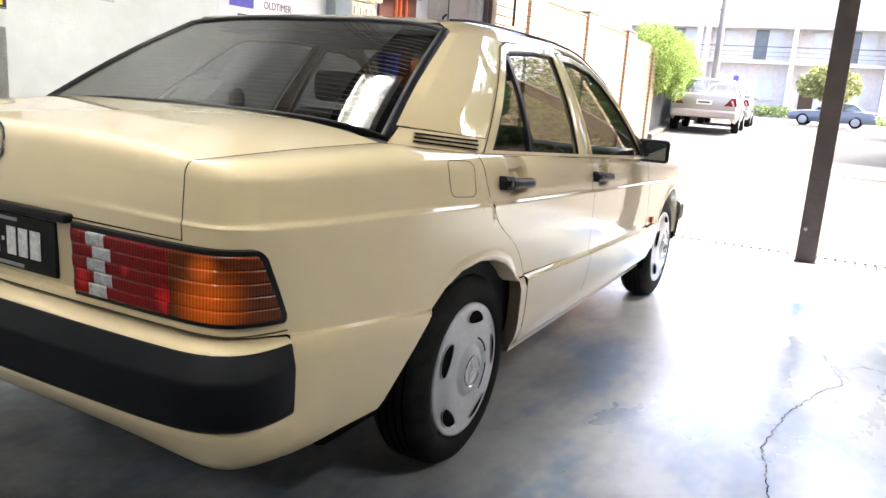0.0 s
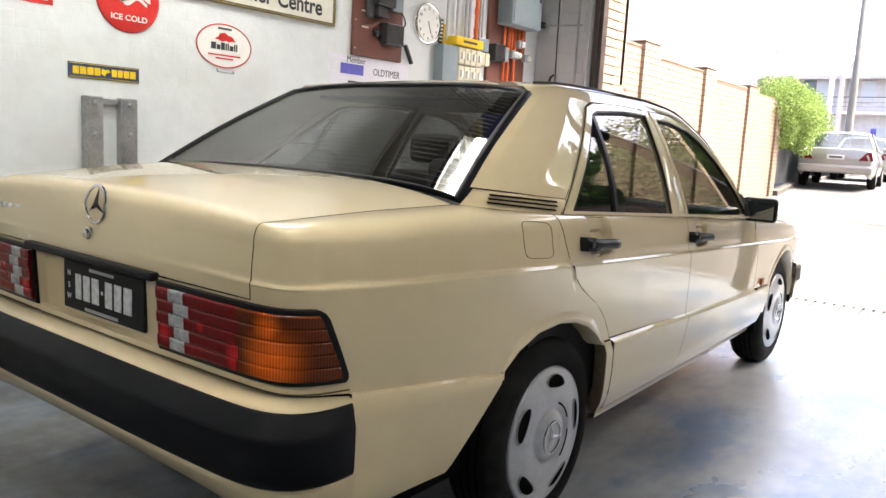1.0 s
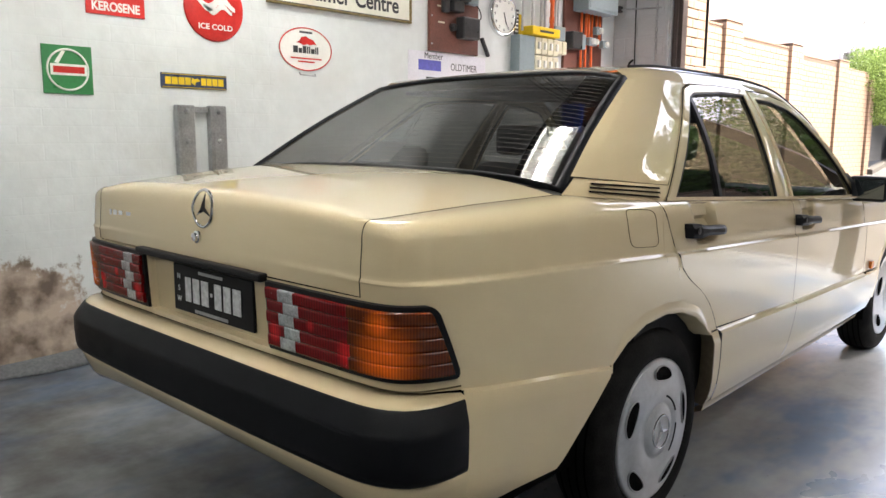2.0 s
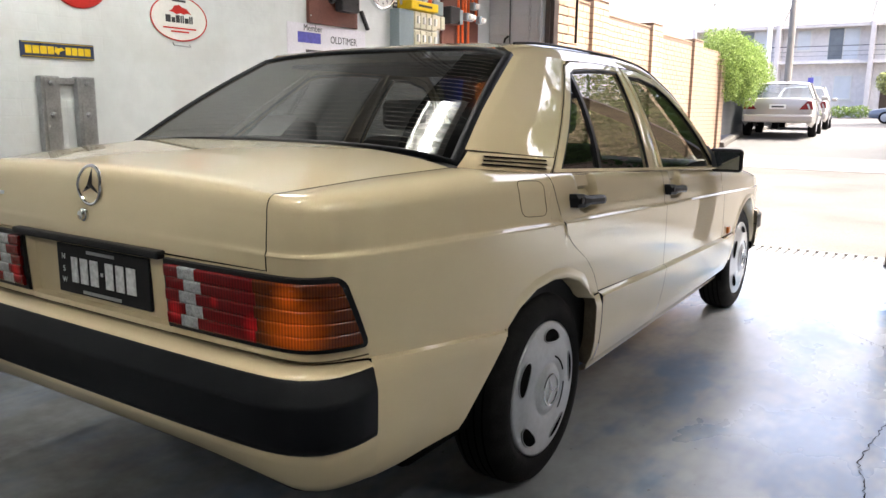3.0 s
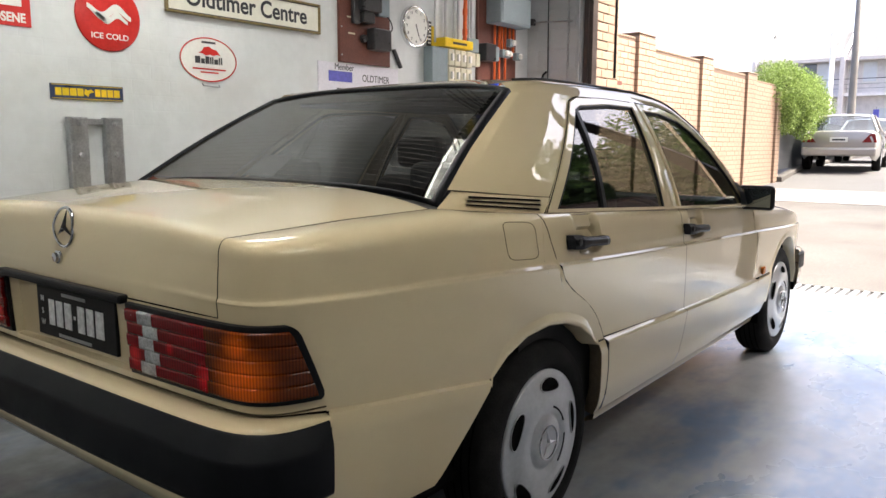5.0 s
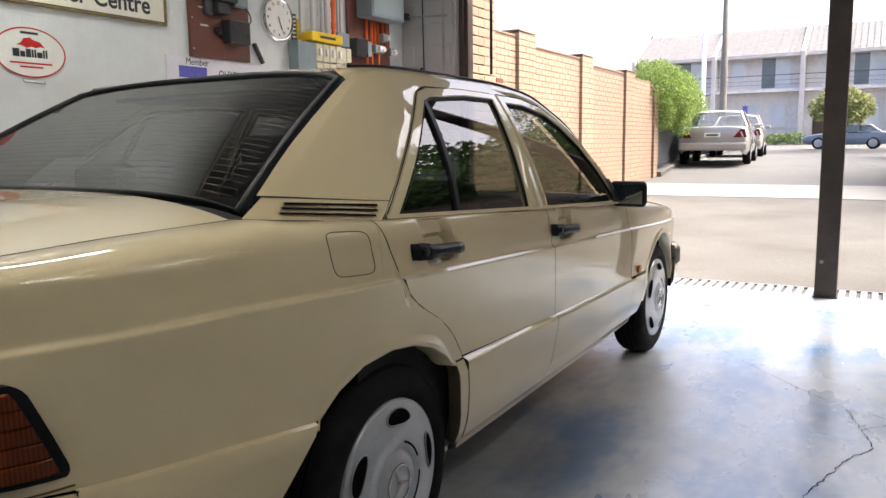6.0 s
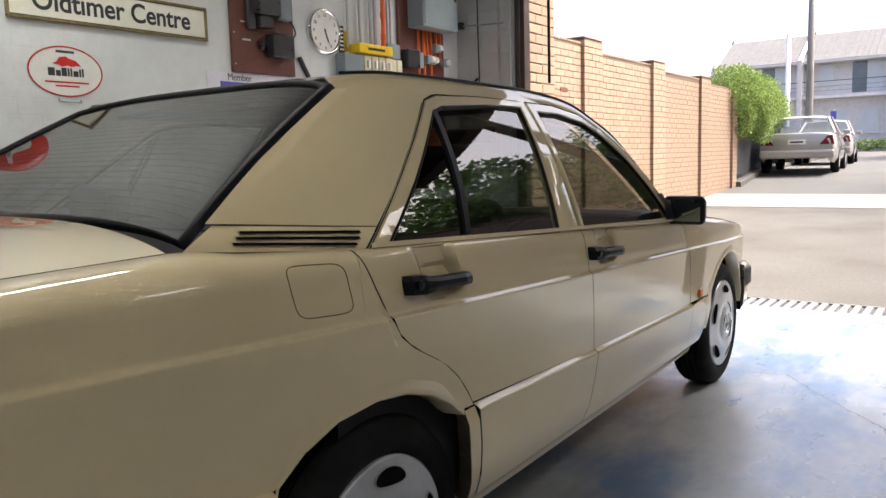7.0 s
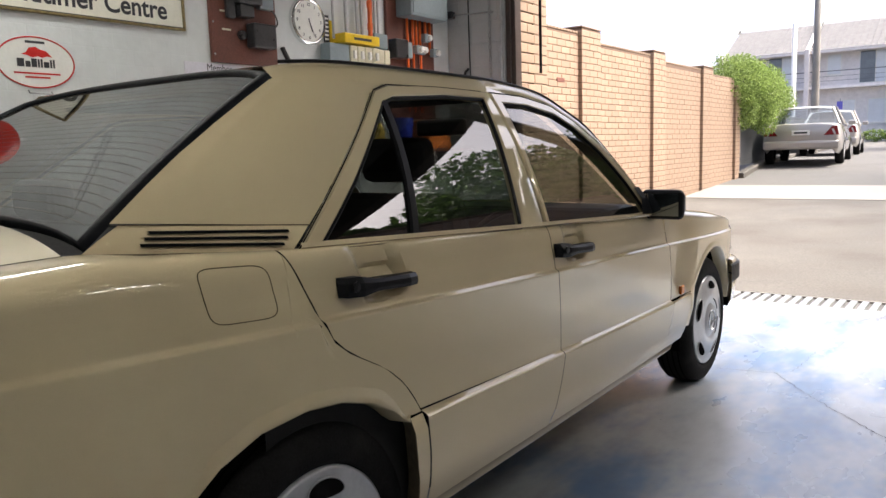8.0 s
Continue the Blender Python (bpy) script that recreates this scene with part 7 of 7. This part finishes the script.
# terrace of grey two-storey houses across the street
def terrace_house(x0, x1, y):
    g = ground_z(y)
    ob = thing("terrace_house", "grey two-storey terrace house with a balcony and pitched roof", "house", ((x0 + x1) / 2, y, g), "terrace houses")
    slab_z, eave, ridge = g + 3.95, g + 6.45, g + 8.75
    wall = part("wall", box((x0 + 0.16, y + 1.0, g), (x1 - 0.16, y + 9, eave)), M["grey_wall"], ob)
    b = bmesh.new()
    for k in range(34):
        z = g + 0.12 + 0.17 * k
        if z < eave - 0.1:
            box((x0 + 0.16, y + 0.985, z), (x1 - 0.16, y + 0.999, z + 0.155), 0.0, b)
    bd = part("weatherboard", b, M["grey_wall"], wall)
    bd["kind"] = "stuff"
    rows = [[(x0 + 0.16, y - 0.1, eave - 0.05), (x1 - 0.16, y - 0.1, eave - 0.05)], [(x0 + 0.16, y + 4.5, ridge), (x1 - 0.16, y + 4.5, ridge)], [(x0 + 0.16, y + 9.2, eave), (x1 - 0.16, y + 9.2, eave)]]
    roof = part("roof", sheet(rows), M["roof_tile"], ob, "grey corrugated roof")
    b = bmesh.new()
    n = int((x1 - x0) / 0.4)
    for k in range(n):
        x = x0 + 0.3 + k * 0.4
        tube([(x, y - 0.1, eave - 0.03), (x, y + 4.5, ridge + 0.02)], 0.03, b, n=5)
    part("roof_rib", b, M["roof_tile"], roof)["kind"] = "stuff"
    part("fascia", box((x0 + 0.16, y - 0.16, eave - 0.25), (x1 - 0.16, y - 0.1, eave - 0.02)), M["grey_trim"], ob)
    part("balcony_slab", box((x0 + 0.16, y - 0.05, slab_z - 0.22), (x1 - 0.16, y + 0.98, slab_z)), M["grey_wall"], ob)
    rail = part("balcony_rail", box((x0 + 0.16, y - 0.02, slab_z + 0.95), (x1 - 0.16, y + 0.03, slab_z + 1.0)), M["fence"], ob)
    for k in range(2):
        part("rail_wire", box((x0 + 0.16, y - 0.005, slab_z + 0.3 + 0.3 * k), (x1 - 0.16, y + 0.01, slab_z + 0.32 + 0.3 * k)), M["fence"], rail)
    part("party_wall", box((x0 - 0.14, y - 0.35, g), (x0 + 0.155, y + 9.2, eave + 0.05)), M["grey_trim"], ob)
    part("party_cap", sheet([[(x0 - 0.14, y - 0.35, eave - 0.1), (x0 + 0.155, y - 0.35, eave - 0.1)], [(x0 - 0.14, y + 4.5, ridge + 0.3), (x0 + 0.155, y + 4.5, ridge + 0.3)], [(x0 - 0.14, y + 9.2, eave), (x0 + 0.155, y + 9.2, eave)]]), M["white_trim"], ob)

    def window(wx0, wx1, z0, z1, split):
        win = part("window", box((wx0, y + 0.94, z0), (wx1, y + 0.99, z1), 0.0), M["white_trim"], ob, "white framed window")
        n = 2 if split else 1
        for k in range(n):
            a = wx0 + 0.07 + (wx1 - wx0 - 0.07) * k / n
            c = wx0 + (wx1 - wx0 - 0.07) * (k + 1) / n
            part("pane", box((a, y + 0.925, z0 + 0.07), (c, y + 0.938, z1 - 0.07), 0.0), M["curtain"] if k or not split else M["dark_pane"], win)
        part("sill", box((wx0 - 0.05, y + 0.88, z0 - 0.08), (wx1 + 0.05, y + 0.938, z0 - 0.004), 0.0), M["white_trim"], win)

    w = x1 - x0
    window(x0 + w * 0.18, x0 + w * 0.34, slab_z + 0.75, slab_z + 2.2, False)
    window(x0 + w * 0.52, x0 + w * 0.86, slab_z + 0.05, slab_z + 2.3, True)
    window(x0 + w * 0.36, x0 + w * 0.50, g + 1.5, g + 2.95, False)
    window(x0 + w * 0.62, x0 + w * 0.82, g + 1.25, g + 2.95, False)
    part("front_door", box((x0 + w * 0.12, y + 0.93, g), (x0 + w * 0.28, y + 0.98, g + 2.1), 0.01), M["bark"], ob)
    return ob


M["curtain"] = mat("pale_curtained_glass", (0.72, 0.75, 0.78), 0.15, coat=0.6, scale=2, vary=0.08)
M["dark_pane"] = mat("dark_window_glass", (0.14, 0.16, 0.18), 0.08, coat=1.0, scale=2, vary=0.2)
for k in range(6):
    terrace_house(-15.0 + 6.0 * k - 0.3, -9.0 + 6.0 * k - 0.3, 58.6)
leafy("low_hedge", "low green hedge before the houses", "hedge", (-4.6, 55.5, ground_z(55)), 0.04, 0.3, [((-4.6 + d, 55.5, ground_z(55) + 0.45), (0.8, 0.4, 0.4)) for d in (-1.2, 0, 1.2)], 1500, 0.12, BUSH, 41)
leafy("low_hedge", "low green hedge before the houses", "hedge", (6.0, 52.5, ground_z(52)), 0.04, 0.3, [((6.0 + d, 52.5, ground_z(52) + 0.35), (1.0, 0.4, 0.3)) for d in (-3, -1.5, 0, 1.5)], 1500, 0.12, BUSH, 42)
board = tagged(part("street_sign", tube([(0.65, 50.0, ground_z(50)), (0.65, 50.0, 2.7)], 0.03, n=8), M["steel"]), "pale yellow street sign on a steel post", "sign")
part("sign_plate", box((0.40, 49.94, 1.95), (0.90, 49.965, 2.65), 0.01), M["pale_yellow"], board, "pale yellow plate")


# ---- bricks of the garden wall and the pier, laid last ----
def brick_mesh(name, lx, ly, lz, material):
    me = bpy.data.meshes.new(name)
    b = box((-lx / 2, -ly / 2, -lz / 2), (lx / 2, ly / 2, lz / 2), 0.004, segments=1)
    b.to_mesh(me)
    b.free()
    me.materials.append(material)
    return me


def lay(parent, x0, x1, y0, y1, z0, z1, single, face=1):
    """Courses of bricks in running bond between two y lines; those that single() picks are parts, the rest are one mesh."""
    full, half = brick_mesh("brick", x1 - x0, 0.2365, 0.0765, M["brick"]), None
    rnd = random.Random(int(y0 * 100))
    rest = []
    course = 0
    z = z0
    while z + 0.07 < z1:
        y = y0 - (0.12 if course % 2 else 0.0)
        while y < y1 - 0.01:
            a, c = max(y, y0), min(y + 0.2365, y1)
            if c - a > 0.03:
                mid = ((x0 + x1) / 2 + rnd.uniform(-0.0015, 0.0015), (a + c) / 2, z + 0.0385)
                if c - a > 0.2355 and single(mid):
                    ob = link("brick", full, None, parent)
                    ob.location = mid
                else:
                    rest.append((mid, c - a))
            y += 0.24
        z += 0.086
        course += 1
    verts, faces = [], []
    for (mx, my, mz), ly in rest:
        k, h = len(verts), ((x1 - x0) / 2, ly / 2, 0.0383)
        e = 0.004
        for dx, ins in ((-face, 0), (face, 0), (face, 1)):
            for dy, dz in ((-1, -1), (1, -1), (1, 1), (-1, 1)):
                verts.append((mx + dx * (h[0] - (0 if ins or dx != face else e)), my + dy * (h[1] - (e if ins else 0)), mz + dz * (h[2] - (e if ins else 0))))
        for i in range(4):
            j = (i + 1) % 4
            faces.append((k + i, k + j, k + 4 + j, k + 4 + i))
            faces.append((k + 4 + i, k + 4 + j, k + 8 + j, k + 8 + i))
        faces.append((k + 8, k + 9, k + 10, k + 11))
    me = bpy.data.meshes.new("brickwork")
    me.from_pydata(verts, [], faces)
    ob = link("brickwork", me, M["brick"], parent)
    ob["kind"] = "stuff"


BAYS = [(5.34, 8.35, 2.64), (8.95, 10.95, 2.56), (11.5, 13.5, 2.50), (14.1, 15.72, 2.44)]
PILLARS = [(8.35, 8.95, 2.72), (10.95, 11.5, 2.63), (13.5, 14.1, 2.56), (15.72, 16.06, 2.30)]
garden = thing("garden_wall", "tan clay brick boundary wall with attached piers", "wall", (-2.75, 10, 0), kind="structure")
for y0, y1, zt in BAYS:
    part("core", box((-2.88, y0, -0.05), (-2.656, y1, zt - 0.01)), M["mortar"], garden)
    top = part("coping", box((-2.885, y0, zt - 0.008), (-2.655, y1, zt + 0.012), 0.003), M["mortar"], garden)
    n = int((y1 - y0) / 0.086)
    b = bmesh.new()
    for k in range(n):
        box((-2.89, y0 + k * (y1 - y0) / n + 0.003, zt - 0.004), (-2.649, y0 + (k + 1) * (y1 - y0) / n - 0.003, zt + 0.026), 0.004, b, segments=1)
    part("edge_course", b, M["brick_red"], garden, "weathered course of bricks laid on edge")["kind"] = "stuff"
    lay(garden, -2.70, -2.65, y0, y1, 0.03, zt, lambda p: 7.3 < p[1] < 10.6 and p[2] > 1.1 and p[1] - 7.3 < 3.1)
for y0, y1, zt in PILLARS:
    part("core", box((-2.90, y0 + 0.005, -0.05), (-2.606, y1 - 0.005, zt - 0.01)), M["mortar"], garden)
    part("cap", box((-2.90, y0, zt), (-2.599, y1, zt + 0.022), 0.006), M["brick_red"], garden)
    lay(garden, -2.70, -2.60, y0, y1, 0.03, zt, lambda p: False)
lay(pier, -1.52, -1.47, FRONT + 0.075, FRONT + 0.55, 0.02, 4.35, lambda p: p[2] > 1.2)
lay_east = thing("yard_wall", "tan brick boundary wall across the driveway under the trees", "wall", (5.5, 10, 0), kind="structure")
part("core", box((5.456, 5.2, -0.05), (5.65, 16.0, 4.3)), M["mortar"], lay_east)
part("coping", box((5.40, 5.2, 4.305), (5.67, 16.0, 4.35), 0.006), M["brick_red"], lay_east)
lay(lay_east, 5.40, 5.45, 5.2, 16.0, 0.03, 4.3, lambda p: False, -1)
